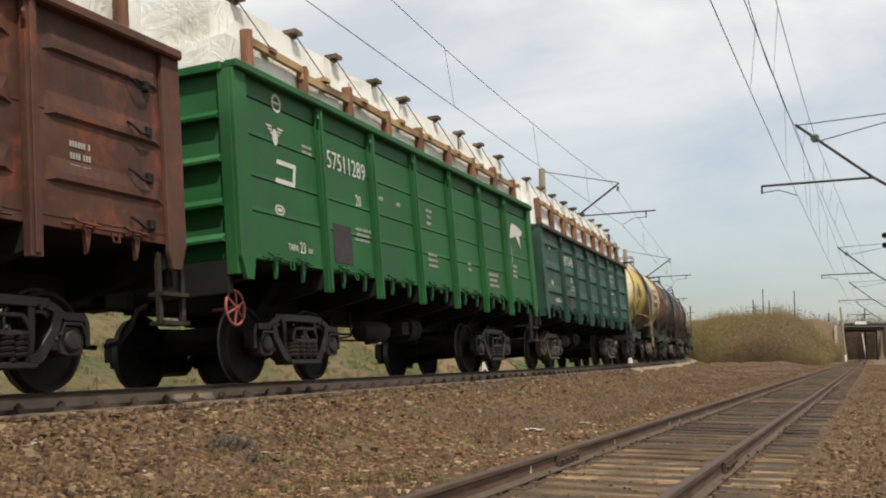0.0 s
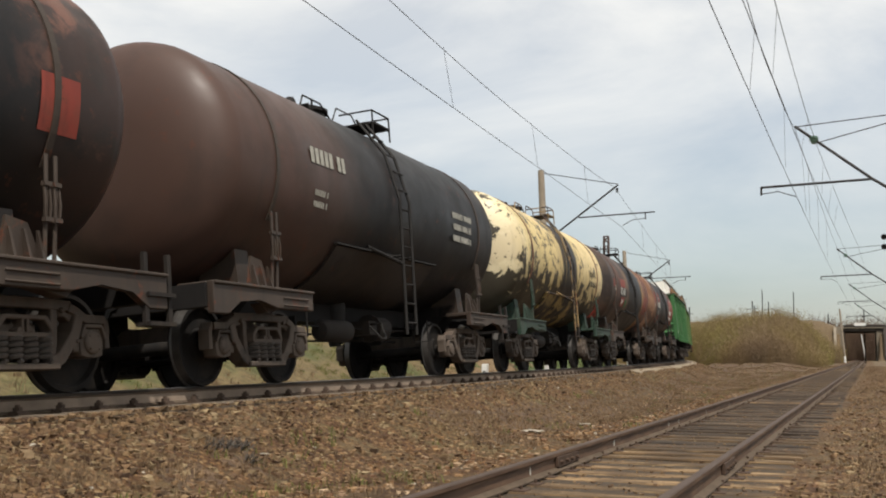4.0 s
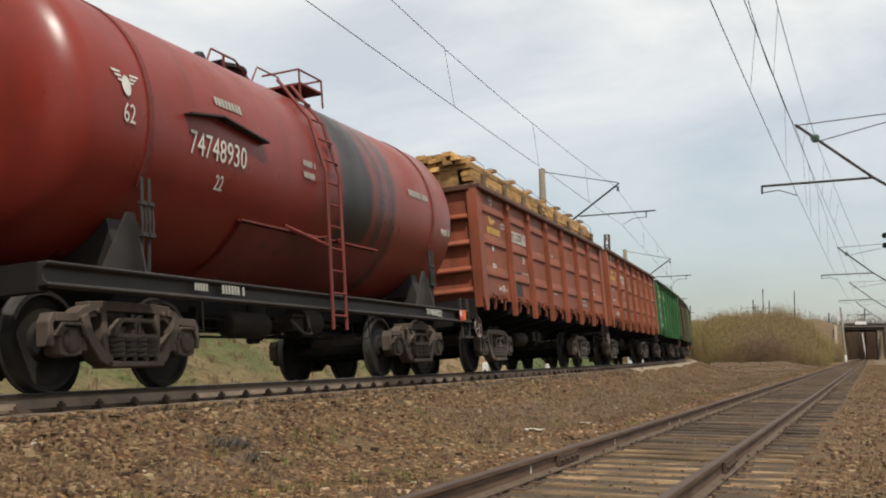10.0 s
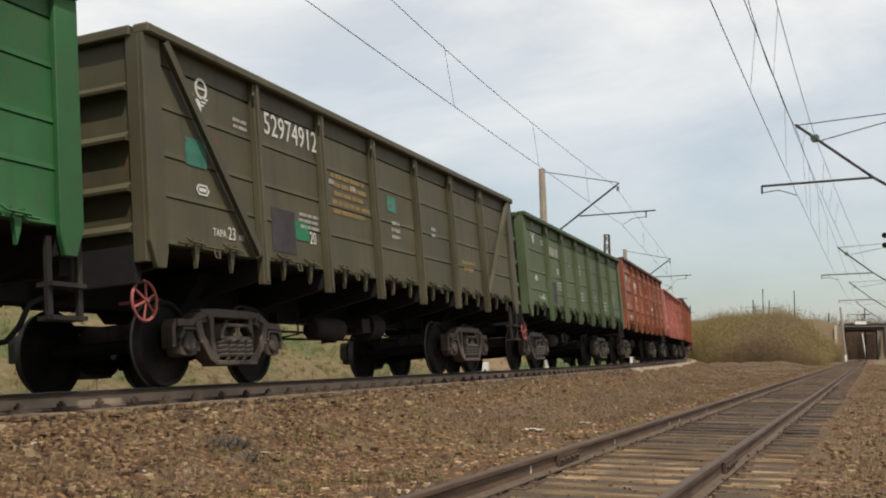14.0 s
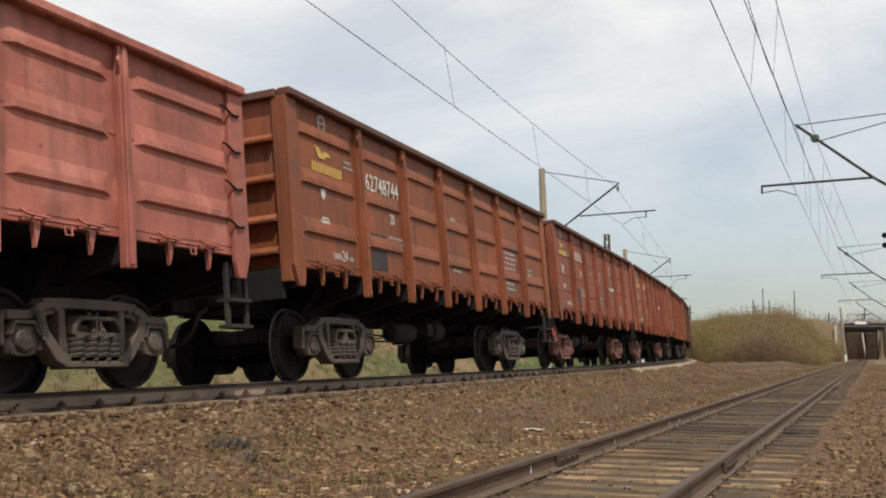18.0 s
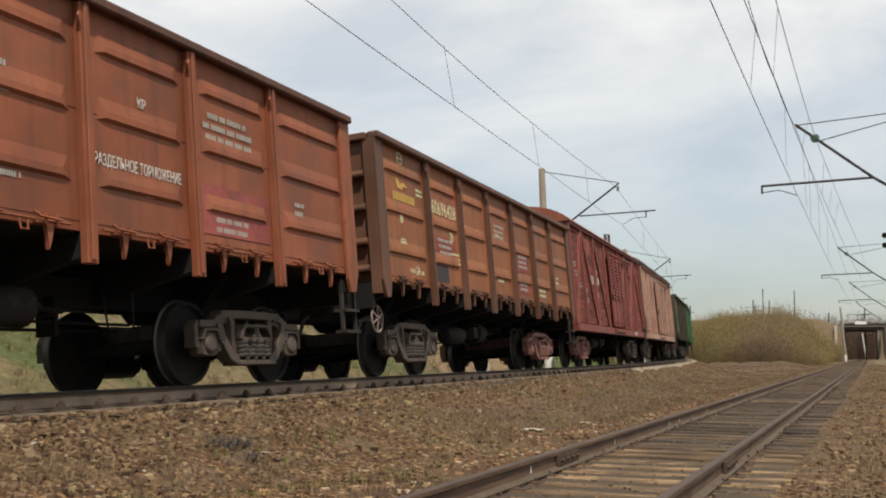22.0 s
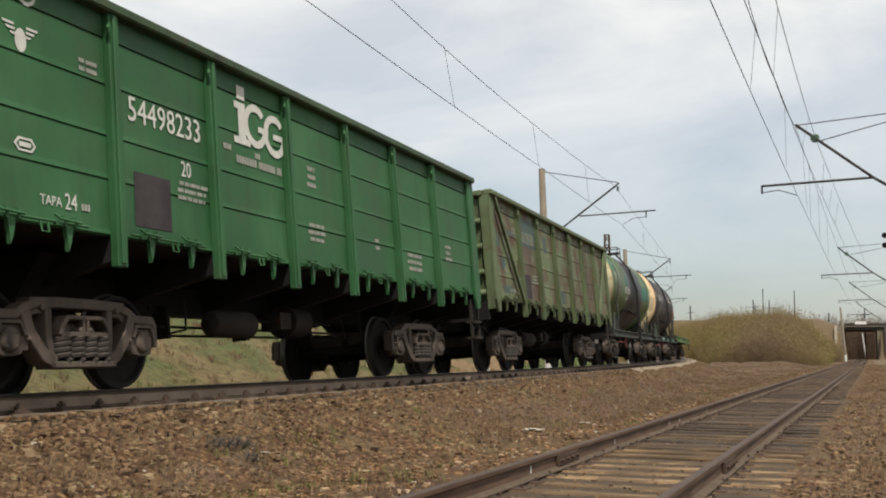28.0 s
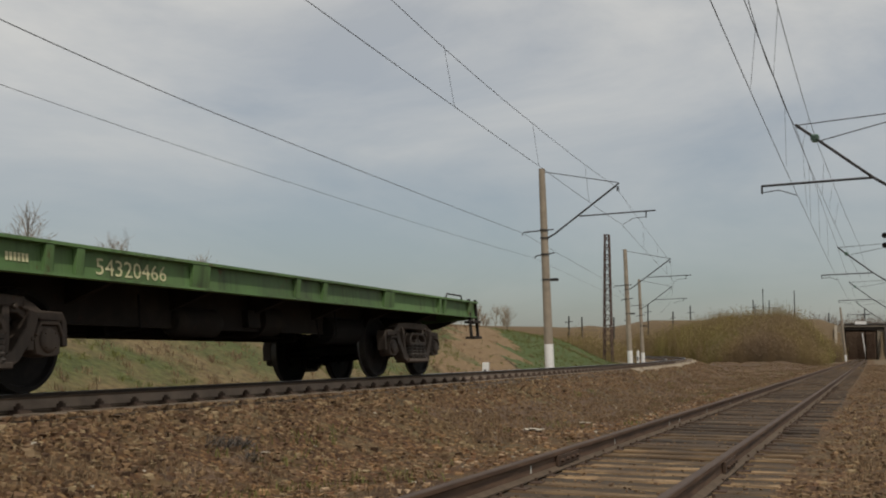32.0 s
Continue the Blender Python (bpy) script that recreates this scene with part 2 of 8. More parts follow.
def brush_mat(name, cols):
    """Budding twigs: broad drifts of brown, olive and green, each twig a little apart; thin enough to glow through."""
    m = Mat(name, 0.95)
    big = m.noise(0.11, 3.0, 0.5)
    col = m.ramp(big, [(p, srgb(c)) for p, c in zip((0.34, 0.46, 0.56, 0.68), cols)])
    g = m.n.new("ShaderNodeNewGeometry")
    tone = m.ramp(g.outputs["Random Per Island"], [(0.0, (0.82, 0.81, 0.81)), (1.0, (1.15, 1.14, 1.12))])
    col = m.mix(1.0, col, tone, "MULTIPLY")
    m.color(col)
    through_light = m.n.new("ShaderNodeBsdfTranslucent")
    m.l.new(col, through_light.inputs["Color"])
    mixed = m.n.new("ShaderNodeMixShader")
    mixed.inputs["Fac"].default_value = 0.45
    m.l.new(m.b.outputs["BSDF"], mixed.inputs[1])
    m.l.new(through_light.outputs["BSDF"], mixed.inputs[2])
    m.l.new(mixed.outputs["Shader"], m.n["Material Output"].inputs["Surface"])
    return m.m


M_BRUSH = brush_mat("brush_twig", ("917d66", "968160", "988a58", "908c50"))
M_WOOD_FAR = brush_mat("far_bare_wood", ("6e5a4e", "745f50", "7a6656", "7e6b58"))
M_TWIG = plain("bare_twig", "8a7a66", 0.95, 0, 0.25, 6, 0)
M_CONCRETE = plain("mast_concrete", "918575", 0.9, 0, 0.18, 2.5)
M_WHITEPAINT = plain("whitewash", "dedcd8", 0.85, 0, 0.1, 4)
M_STEEL = plain("galvanised_dark_steel", "3a3837", 0.7, 0.3, 0.25, 6)
M_RUSTSTEEL = plain("rusty_lattice_steel", "53423a", 0.85, 0.1, 0.3, 5)
M_WIRE = plain("copper_wire_dark", "3c3a3a", 0.6, 0.4, 0.1, 8, 0)
M_GLASSGREEN = plain("green_glass_insulator", "6f8c7c", 0.25, 0, 0.1, 8, 0)
M_STONEWALL = plain("bridge_stone", "857b6c", 0.9, 0, 0.25, 1.5)
M_BRIDGEDARK = plain("bridge_dark_concrete", "3a342f", 0.9, 0, 0.3, 1.0)
M_PALE = plain("pale_cess_gravel", "857865", 0.95, 0, 0.2, 9)
M_WHITEPAINT2 = plain("pale_limestone", "a89f8f", 0.9, 0, 0.2, 9)
M_CHAR = plain("charred_grass", "544e48", 0.95, 0, 0.3, 9, 0)
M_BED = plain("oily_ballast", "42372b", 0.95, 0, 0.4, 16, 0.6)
# ---- mesh helpers ----
def mesh_of(bm, name, mats, smooth=False):
    me = bpy.data.meshes.new(name)
    bmesh.ops.recalc_face_normals(bm, faces=bm.faces)
    bm.to_mesh(me)
    bm.free()
    for m in (mats if isinstance(mats, (list, tuple)) else [mats]):
        me.materials.append(m)
    if smooth:
        me.polygons.foreach_set("use_smooth", [True] * len(me.polygons))
        me.set_sharp_from_angle(angle=radians(38))
    return me


def part(name, bm, material, parent, label="", smooth=False, m=None):
    """Links a bmesh (or a ready mesh) as one mesh object under a thing or part."""
    me = mesh_of(bm, name, material, smooth) if isinstance(bm, bmesh.types.BMesh) else bm
    ob = new(name, me)
    if parent is not None:
        ob.parent = parent
    if m is not None:
        ob.matrix_basis = m
    return tagged(ob, label)


def thing(name, label, category, m=None, group="", kind=""):
    ob = new(name)
    ob.empty_display_size = 0.2
    if m is not None:
        ob.matrix_basis = m
    return tagged(ob, label, category, group, kind)


def box(bm, x0, x1, y0, y1, z0, z1, mi=0):
    v = [bm.verts.new(c) for c in ((x0, y0, z0), (x1, y0, z0), (x1, y1, z0), (x0, y1, z0), (x0, y0, z1), (x1, y0, z1), (x1, y1, z1), (x0, y1, z1))]
    for q in ((0, 3, 2, 1), (4, 5, 6, 7), (0, 1, 5, 4), (1, 2, 6, 5), (2, 3, 7, 6), (3, 0, 4, 7)):
        bm.faces.new([v[i] for i in q]).material_index = mi
    return v


def prism(bm, poly, axis, a, b, mi=0):
    """A polygon in the plane across an axis, pushed from a to b along it."""
    def at(p, t):
        return {"x": (t, p[0], p[1]), "y": (p[0], t, p[1]), "z": (p[0], p[1], t)}[axis]
    va, vb = [bm.verts.new(at(p, a)) for p in poly], [bm.verts.new(at(p, b)) for p in poly]
    n = len(poly)
    for i in range(n):
        bm.faces.new((va[i], va[(i + 1) % n], vb[(i + 1) % n], vb[i])).material_index = mi
    bm.faces.new(va).material_index = mi
    bm.faces.new(vb[::-1]).material_index = mi


def tube(bm, pts, r, seg=6, mi=0, caps=True, r_end=None):
    """A round bar through the points."""
    pts = [Vector(p) for p in pts]
    rings, up = [], None
    for i, p in enumerate(pts):
        d = (pts[min(i + 1, len(pts) - 1)] - pts[max(i - 1, 0)]).normalized()
        if up is None or abs(up.dot(d)) > 0.98:
            up = Vector((0, 0, 1)) if abs(d.z) < 0.9 else Vector((1, 0, 0))
        a = d.cross(up).normalized()
        b = a.cross(d)
        up = b
        rr = r if r_end is None else r + (r_end - r) * i / max(1, len(pts) - 1)
        rings.append([bm.verts.new(p + (a * math.cos(k * 2 * math.pi / seg) + b * math.sin(k * 2 * math.pi / seg)) * rr) for k in range(seg)])
    for ra, rb in zip(rings, rings[1:]):
        for k in range(seg):
            bm.faces.new((ra[k], ra[(k + 1) % seg], rb[(k + 1) % seg], rb[k])).material_index = mi
    if caps:
        bm.faces.new(rings[0][::-1]).material_index = mi
        bm.faces.new(rings[-1]).material_index = mi


def bar(bm, pts, x0, x1, h, mi=0):
    """A flat bar in the y-z plane through the points, h deep, between two x."""
    n = len(pts)
    rows = []
    for i, (y, z) in enumerate(pts):
        a, b = pts[max(i - 1, 0)], pts[min(i + 1, n - 1)]
        dy, dz = b[0] - a[0], b[1] - a[1]
        L = math.hypot(dy, dz)
        ny, nz = -dz / L * h / 2, dy / L * h / 2
        rows.append([bm.verts.new(c) for c in ((x0, y + ny, z + nz), (x1, y + ny, z + nz), (x1, y - ny, z - nz), (x0, y - ny, z - nz))])
    for a, b in zip(rows, rows[1:]):
        for k in range(4):
            bm.faces.new((a[k], a[(k + 1) % 4], b[(k + 1) % 4], b[k])).material_index = mi
    bm.faces.new(rows[0]).material_index = mi
    bm.faces.new(rows[-1][::-1]).material_index = mi


def lathe(bm, profile, axis="x", seg=32, centre=(0, 0, 0), mi=0, close=False):
    """Turns (along, radius) round an axis; mi may be a function of the profile index."""
    rings = []
    for a, r in profile:
        ring = []
        for k in range(seg):
            t = 2 * math.pi * k / seg
            c, s = math.cos(t) * r, math.sin(t) * r
            p = {"x": (a, c, s), "y": (c, a, s), "z": (c, s, a)}[axis]
            ring.append(bm.verts.new(Vector(p) + Vector(centre)))
        rings.append(ring)
    pairs = list(zip(rings, rings[1:])) + ([(rings[-1], rings[0])] if close else [])
    for i, (ra, rb) in enumerate(pairs):
        for k in range(seg):
            bm.faces.new((ra[k], ra[(k + 1) % seg], rb[(k + 1) % seg], rb[k])).material_index = mi(i) if callable(mi) else mi
    if not close:
        bm.faces.new(rings[0][::-1])
        bm.faces.new(rings[-1])


def bevel(bm, w, seg=1):
    bmesh.ops.bevel(bm, geom=bm.edges[:], offset=w, segments=seg, affect="EDGES", clamp_overlap=True)
    return bm


# ---- the two lines ----
def on_main(s, dx=0.0, z=0.0):
    th = s / R_CURVE
    return Vector((-D_TRACK - R_CURVE + (R_CURVE + dx) * math.cos(th), (R_CURVE + dx) * math.sin(th), z))


def main_pose(s):
    """The canted running plane of the main line at arc length s."""
    return Matrix.Translation(on_main(s)) @ Matrix.Rotation(s / R_CURVE, 4, "Z") @ Matrix.Translation((0.79, 0, 0)) @ Matrix.Rotation(-CANT, 4, "Y") @ Matrix.Translation((-0.79, 0, 0))


def main_lateral(x, y):
    return math.hypot(x + D_TRACK + R_CURVE, y) - R_CURVE, math.atan2(y, x + D_TRACK + R_CURVE) * R_CURVE


def on_side(y, dx=0.0, z=0.0):
    """The second line: centre of track, z from its rail top."""
    return Vector((-2.135 + 0.0118 * y - 0.000009 * y * y + dx, y, -0.572 + z))


def smooth(a, b, t):
    t = min(1.0, max(0.0, (t - a) / (b - a)))
    return t * t * (3 - 2 * t)


def ground_z(x, y):
    l, s = main_lateral(x, y)
    m = x - on_side(y).x
    base = -0.87
    z = base + 0.05 * noise.noise((x * 0.35, y * 0.35, 0)) + 0.025 * noise.noise((x * 1.4, y * 1.4, 3))
    # shoulder of the second line and the ground right of it
    k = 1 - smooth(1.45, 3.0, abs(m))
    z = z * (1 - k) + (on_side(y).z - 0.200 + 0.022 * noise.noise((x * 3, y * 3, 0))) * k
    if m > 1.4:
        z += 0.10 * smooth(1.5, 2.6, m) + 0.06 * smooth(3, 8, m)
    # bed of the main line
    bed = -0.235 + (l - 0.79) * math.sin(CANT) * (1 if abs(l) < 1.6 else 0)
    if l >= 1.6:
        bed = -0.20
    elif l <= -1.6:
        bed = -0.235 - 2.39 * math.sin(CANT)
    k = 1 - smooth(1.55, 3.6 + 1.0 * noise.noise((y * 0.2, 0, 7)), l) if l > 0 else 1 - smooth(1.6, 3.4, -l)
    low = z if l > 0 else min(z, -0.62)
    z = low * (1 - k) + bed * k
    if l < -3.2:
        # grassy cutting side behind the main line, ending where the line opens out
        h = (2.5 * smooth(-3.3, -11.0, l) + 0.3 * noise.noise((x * 0.12, y * 0.12, 1))) * (1 - 0.9 * smooth(82, 104, s)) * smooth(-3.2, -5.0, l)
        z = z * (1 - smooth(-3.2, -6.0, l)) + (-0.62) * smooth(-3.2, -6.0, l) + h + 1.2 * smooth(-14, -45, l)
    # mound between the lines in the distance, and the road embankment across
    if l > 2.4 and m < -2.2:
        lump = max(0.0, noise.noise((x * 0.45, y * 0.22, 12.0)) - 0.05)
        z += 0.34 * smooth(26, 44, y) * lump * smooth(2.4, 3.6, l) * smooth(-2.2, -3.4, m)
    far = smooth(75, 150, y) * smooth(5.5, 15, l) * smooth(-3.5, -9.0, m)
    z += far * 1.6
    if l > 4:
        z += 0.5 * smooth(60, 85, y) * max(0.0, noise.noise((x * 0.22, y * 0.1, 6.0)) + 0.2) * smooth(-2.5, -5.0, m)
    z += 6.5 * smooth(285, 325, y)
    z += 7.3 * smooth(238, 249, y) * (1 - smooth(266, 276, y)) * smooth(3.6, 3.9, abs(m - 0.1))
    return z


def steps(spans):
    out = []
    for a, b, d in spans:
        n = max(1, round((b - a) / d))
        out += [a + (b - a) * i / n for i in range(n)]
    return out + [spans[-1][1]]


def turfy(x, y, l):
    """Whether thin dry turf, not gravel, covers the earth between the lines."""
    grow = 0.34 * smooth(10, 19, y) - 0.12 + 0.26 * smooth(2.9, 4.0, l) - 0.5 * smooth(-3.0, -2.0, x - on_side(y).x)
    return noise.noise((x * 0.5, y * 0.28, 9.0)) + 0.35 * noise.noise((x * 2.1, y * 1.7, 2.0)) + grow > 0.0


def build_ground():
    xs = steps([(-2500, -400, 700), (-400, -100, 50), (-100, -36, 5), (-36, -20, 0.8), (-20, -4, 0.32), (-4, 5, 0.3), (5, 20, 1.5), (20, 100, 12), (100, 400, 75), (400, 2500, 700)])
    ys = steps([(-2500, -200, 700), (-200, -20, 20), (-20, 4, 1.5), (4, 46, 0.34), (46, 110, 0.8), (110, 236, 4), (236, 280, 1.5), (280, 600, 40), (600, 4000, 850)])
    verts = [(x, y, ground_z(x, y) if abs(x) < 450 and -220 < y < 650 else (4.2 if y > 600 else -2.4)) for y in ys for x in xs]
    w = len(xs)
    faces, mats = [], []
    for j in range(len(ys) - 1):
        for i in range(w - 1):
            faces.append((j * w + i, j * w + i + 1, (j + 1) * w + i + 1, (j + 1) * w + i))
            cx, cy = (xs[i] + xs[i + 1]) / 2, (ys[j] + ys[j + 1]) / 2
            l, s = main_lateral(cx, cy)
            edge = -2.9 + 0.5 * noise.noise((cx * 0.6, cy * 0.6, 5))
            bed = abs(l) < 1.75 or abs(cx - on_side(cy).x) < 1.3
            wob = s + 6 * noise.noise((cx * 0.3, cy * 0.3, 8)) + 3.0 * (l + 4)
            slope = 5 if l < -15 else 3 if (34.5 < wob < 46 and l < -3.6) else 4 if 46 <= wob < 98 and l < -3.4 else 5 if wob >= 98 else 1
            turf = l > 2.5 and 4 < cy < 130 and cx - on_side(cy).x < -2.0 and turfy(cx, cy, l)
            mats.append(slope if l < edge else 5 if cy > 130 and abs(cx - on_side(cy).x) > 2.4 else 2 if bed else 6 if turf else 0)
    me = bpy.data.meshes.new("ground")
    me.from_pydata(verts, [], faces)
    for m in (M_GROUND, M_BANK, M_BED, M_SAND, M_LUSH, M_FIELD, M_TURF):
        me.materials.append(m)
    me.polygons.foreach_set("material_index", mats)
    me.polygons.foreach_set("use_smooth", [True] * len(faces))
    me.update()
    return tagged(new("ground", me), "brown gravelly trackside ground with dry grass and a green bank", "ground", "", "structure")


build_ground()

RAIL_PROFILE = [(-0.075, -0.18), (0.075, -0.18), (0.075, -0.168), (0.012, -0.145), (0.009, -0.055), (0.034, -0.038), (0.036, -0.008), (0.028, 0.0),
                (-0.028, 0.0), (-0.036, -0.008), (-0.034, -0.038), (-0.009, -0.055), (-0.012, -0.145), (-0.075, -0.168)]


def sweep_rail(poses):
    """The rail's section carried along poses (x across, z up)."""
    bm = bmesh.new()
    rows = [[bm.verts.new(m @ Vector((x, 0, z))) for x, z in RAIL_PROFILE] for m in poses]
    n = len(RAIL_PROFILE)
    for a, b in zip(rows, rows[1:]):
        for k in range(n):
            bm.faces.new((a[k], a[(k + 1) % n], b[(k + 1) % n], b[k])).material_index = 1 if k in (6, 7, 8) else 2 if k in (1, 2, 12, 13) else 3 if k in (5, 9) else 0
    bm.faces.new(rows[0][::-1])
    bm.faces.new(rows[-1])
    return bm


main_line = thing("track_main", "curved main line of steel rails on grey sleepers", "railway track", kind="structure")
for dx in (0.79, -0.79):
    part("rail", sweep_rail([main_pose(s) @ Matrix.Translation((dx, 0, 0)) for s in range(-60, 200, 2)]), [M_RAILM, M_RAILTOP, M_FOOT, M_HEAD], main_line, "rail with polished running surface")
side_line = thing("track_siding", "straight second line of dull rails on weathered wooden sleepers", "railway track", kind="structure")
for dx in (0.79, -0.79):
    part("rail", sweep_rail([Matrix.Translation(on_side(y, dx)) for y in range(-14, 290, 3)]), [M_RAIL, M_RAILTOP2, M_FOOT, M_RAIL], side_line, "dull rusty rail")
# ---- overhead line ----
def span(bm, a, b, sag, r=0.008, n=14):
    a, b = Vector(a), Vector(b)
    tube(bm, [a.lerp(b, i / n) - Vector((0, 0, 4 * sag * (i / n) * (1 - i / n))) for i in range(n + 1)], r, 5)


def mast_left(s, drop, label):
    """Leaning concrete mast behind the main line with its bracket arm over the track; x is from the track's centre."""
    t = thing("catenary_mast", label, "catenary mast", Matrix.Translation(on_main(s, 0, -drop)) @ Matrix.Rotation(s / R_CURVE, 4, "Z"), "masts of the main line")

    def shaft(z):
        return (-3.17 - 0.0345 * z, 0, z)

    bm = bmesh.new()
    tube(bm, [shaft(0.78), shaft(8.55 + drop * 0)], 0.20, 16, r_end=0.14)
    part("shaft", bm, M_CONCRETE, t, "", True)
    bm = bmesh.new()
    tube(bm, [shaft(-1.1), shaft(0.778)], 0.205, 16)
    part("painted_base", bm, M_WHITEPAINT, t, "whitewashed mast base", True)
    for name, pts, r in (("cantilever", [(-3.27, 0, 5.42), (-2.9, 0, 5.62), (-0.04, 0, 7.76)], 0.04), ("stay_rod", [(-3.4, 0, 8.42), (-0.06, 0, 7.78)], 0.018),
                         ("registration_pipe", [(-1.79, 0, 6.37), (1.51, 0, 6.51)], 0.03), ("dropper_bracket", [(1.1, 0, 6.5), (1.1, 0, 6.2)], 0.026),
                         ("steady_arm", [(1.1, 0, 6.24), (0.55, 0, 6.2), (0.12, 0, 5.95)], 0.014), ("feeder_bracket", [(-2.95, 0, 5.82), (-4.3, 0, 5.73), (-4.36, 0, 5.6)], 0.028),
                         ("lower_bracket", [(-2.9, 0, 4.79), (-3.75, 0, 4.66), (-3.8, 0, 4.55)], 0.026)):
        bm = bmesh.new()
        tube(bm, pts, r, 8)
        part(name, bm, M_STEEL, t)
    bm = bmesh.new()
    for k in range(3):
        lathe(bm, [(7.62 - 0.07 * k, 0.03), (7.59 - 0.07 * k, 0.075), (7.56 - 0.07 * k, 0.03)], "z", 10, (-0.1, 0, 0))
    part("insulator", bm, M_STEEL, t, "dark insulator", True)
    bm = bmesh.new()
    box(bm, -3.1, -2.75, -0.08, 0.08, 3.54, 3.66)
    part("switch_box", bm, M_STEEL, t)
    for z in (3.6, 4.72, 5.45, 5.8):
        bm = bmesh.new()
        c = shaft(z)
        lathe(bm, [(z - 0.03, 0.2), (z + 0.03, 0.198)], "z", 14, (c[0], 0, 0))
        part("clamp_band", bm, M_STEEL, t)
    return t


MAST_S = (45.0, 81.0, 113.0)
for s, drop in zip(MAST_S, (0.0, 0.18, 0.3)):
    mast_left(s, drop, "leaning round concrete mast with whitewashed base and bracket arm")


def wire(name, points, sag, label, r=0.008):
    bm = bmesh.new()
    for a, b in zip(points, points[1:]):
        span(bm, a, b, sag, r)
    return part(name, bm, M_WIRE, tagged(new(name + "_line"), label, "overhead wire"))


cw = [on_main(6.5, -0.05, 5.95), on_main(14.3, 0.0, 5.93), on_main(29.4, 0, 5.80), on_main(45.4, 0.0, 5.98), on_main(80.5, 0.2, 5.85), on_main(115, -0.2, 5.8), on_main(150, 0, 5.8)]
mw = [on_main(6.5, 0, 7.55), on_main(17.7, 0, 7.06), on_main(28.2, 0, 6.90), on_main(43.5, 0, 7.40), on_main(80.5, 0, 7.3), on_main(115, 0, 7.3), on_main(150, 0, 7.3)]
wire("contact_wire", cw, 0.02, "thin dark contact wire above the main line")
wire("messenger_wire", mw, 0.06, "thin dark messenger wire above the main line")
for s, z0, z1 in ((20.9, 5.85, 6.98), (28.6, 5.82, 6.9), (36.5, 5.85, 7.02), (54, 5.9, 7.05), (63, 5.88, 6.95), (72, 5.86, 7.05)):
    bm = bmesh.new()
    tube(bm, [on_main(s + 0.45, 0.02, z0 - 0.05), on_main(s - 0.2, 0.0, z1 + 0.03)], 0.005, 5)
    part("dropper", bm, M_WIRE, tagged(new("dropper_wire"), "thin vertical dropper between the two wires", "overhead wire"))
wire("feeder_wire", [on_main(2, -4.25, 6.1), on_main(12.3, -4.25, 5.48), on_main(18.8, -4.25, 5.33), on_main(44.6, -4.25, 5.66), on_main(80.5, -4.2, 5.6), on_main(115, -4.2, 5.5)], 0.03, "feeder wire on mast brackets", 0.009)
wire("guard_wire", [on_main(8, -3.75, 4.4), on_main(22, -3.75, 4.22), on_main(44.6, -3.75, 4.55), on_main(80.5, -3.75, 4.6)], 0.05, "thin lower wire on mast brackets", 0.005)


def mast_right(y, off=3.3, lift=0.0):
    """Mast right of the second line, with bracket arm, tie rods and registration pipe."""
    c = on_side(y, 0, lift)
    t = thing("catenary_mast", "steel bracket arm and concrete mast beside the second line", "catenary mast", Matrix.Translation(c), "masts of the second line")
    bm = bmesh.new()
    lathe(bm, [(-1.0, 0.2), (9.6, 0.15)], "z", 14, (off, 0, 0))
    part("shaft", bm, M_CONCRETE, t, "", True)
    for name, pts, r in (("cantilever", [(0.1, 0, 8.2), (2.28, 0, 6.42), (off - 0.1, 0, 6.42 - 0.69 * (off - 2.38))], 0.045), ("stay_rod", [(0.13, 0, 8.18), (off, 0, 8.38)], 0.016),
                         ("lower_stay", [(0.81, 0, 7.64), (off, 0, 8.22)], 0.016), ("registration_pipe", [(-0.97, 0, 6.31), (2.28, 0, 6.40)], 0.038),
                         ("dropper_bracket", [(-0.96, 0, 6.33), (-0.96, 0, 6.06)], 0.03), ("steady_arm", [(-0.96, 0, 6.1), (-0.45, 0, 6.16), (0.1, 0, 5.96)], 0.015)):
        bm = bmesh.new()
        tube(bm, pts, r, 8)
        part(name, bm, M_STEEL, t)
    bm = bmesh.new()
    for k, r in enumerate((0.10, 0.14, 0.15, 0.12)):
        lathe(bm, [(-0.035, 0.06), (-0.008, r), (0.012, r), (0.035, 0.06)], "z", 14, (0.66, 0, 7.64 + 0.06 * k))
    part("insulator", bm, M_GLASSGREEN, t, "green glass insulator", True)
    return t


for y, off, lift in ((34.3, 3.3, -0.085), (76.5, 3.7, 0.03), (117.0, 4.4, 0.2), (160.0, 5.2, 0.2)):
    mast_right(y, off, lift)
wire("contact_wire", [(-1.86, 4, 5.5), (-1.8, 14.9, 5.35), (-1.63, 34.2, 5.28), (-1.2, 76.5, 5.38), (-0.6, 117, 5.5), (0, 160, 5.5)], 0.03, "contact wire above the second line")
wire("messenger_wire", [(-1.6, 4, 7.1), (-1.63, 18.9, 6.6), (-1.65, 25.2, 6.8), (-1.61, 33.6, 7.35), (-1.1, 76.5, 7.5), (-0.6, 117, 7.6), (0, 160, 7.5)], 0.12, "messenger wire above the second line")
wire("contact_wire", [(-1.75, 4, 5.9), (-1.53, 17.0, 6.0), (-1.19, 34.5, 6.0), (-0.3, 76.5, 6.7), (0.9, 117, 7.2)], 0.03, "raised overlap contact wire")
wire("messenger_wire", [(-1.5, 4, 7.5), (-1.23, 20.0, 6.9), (-1.03, 34.5, 7.0), (0.2, 76.5, 7.8), (1.2, 117, 8.3)], 0.12, "raised overlap messenger wire above the second line")
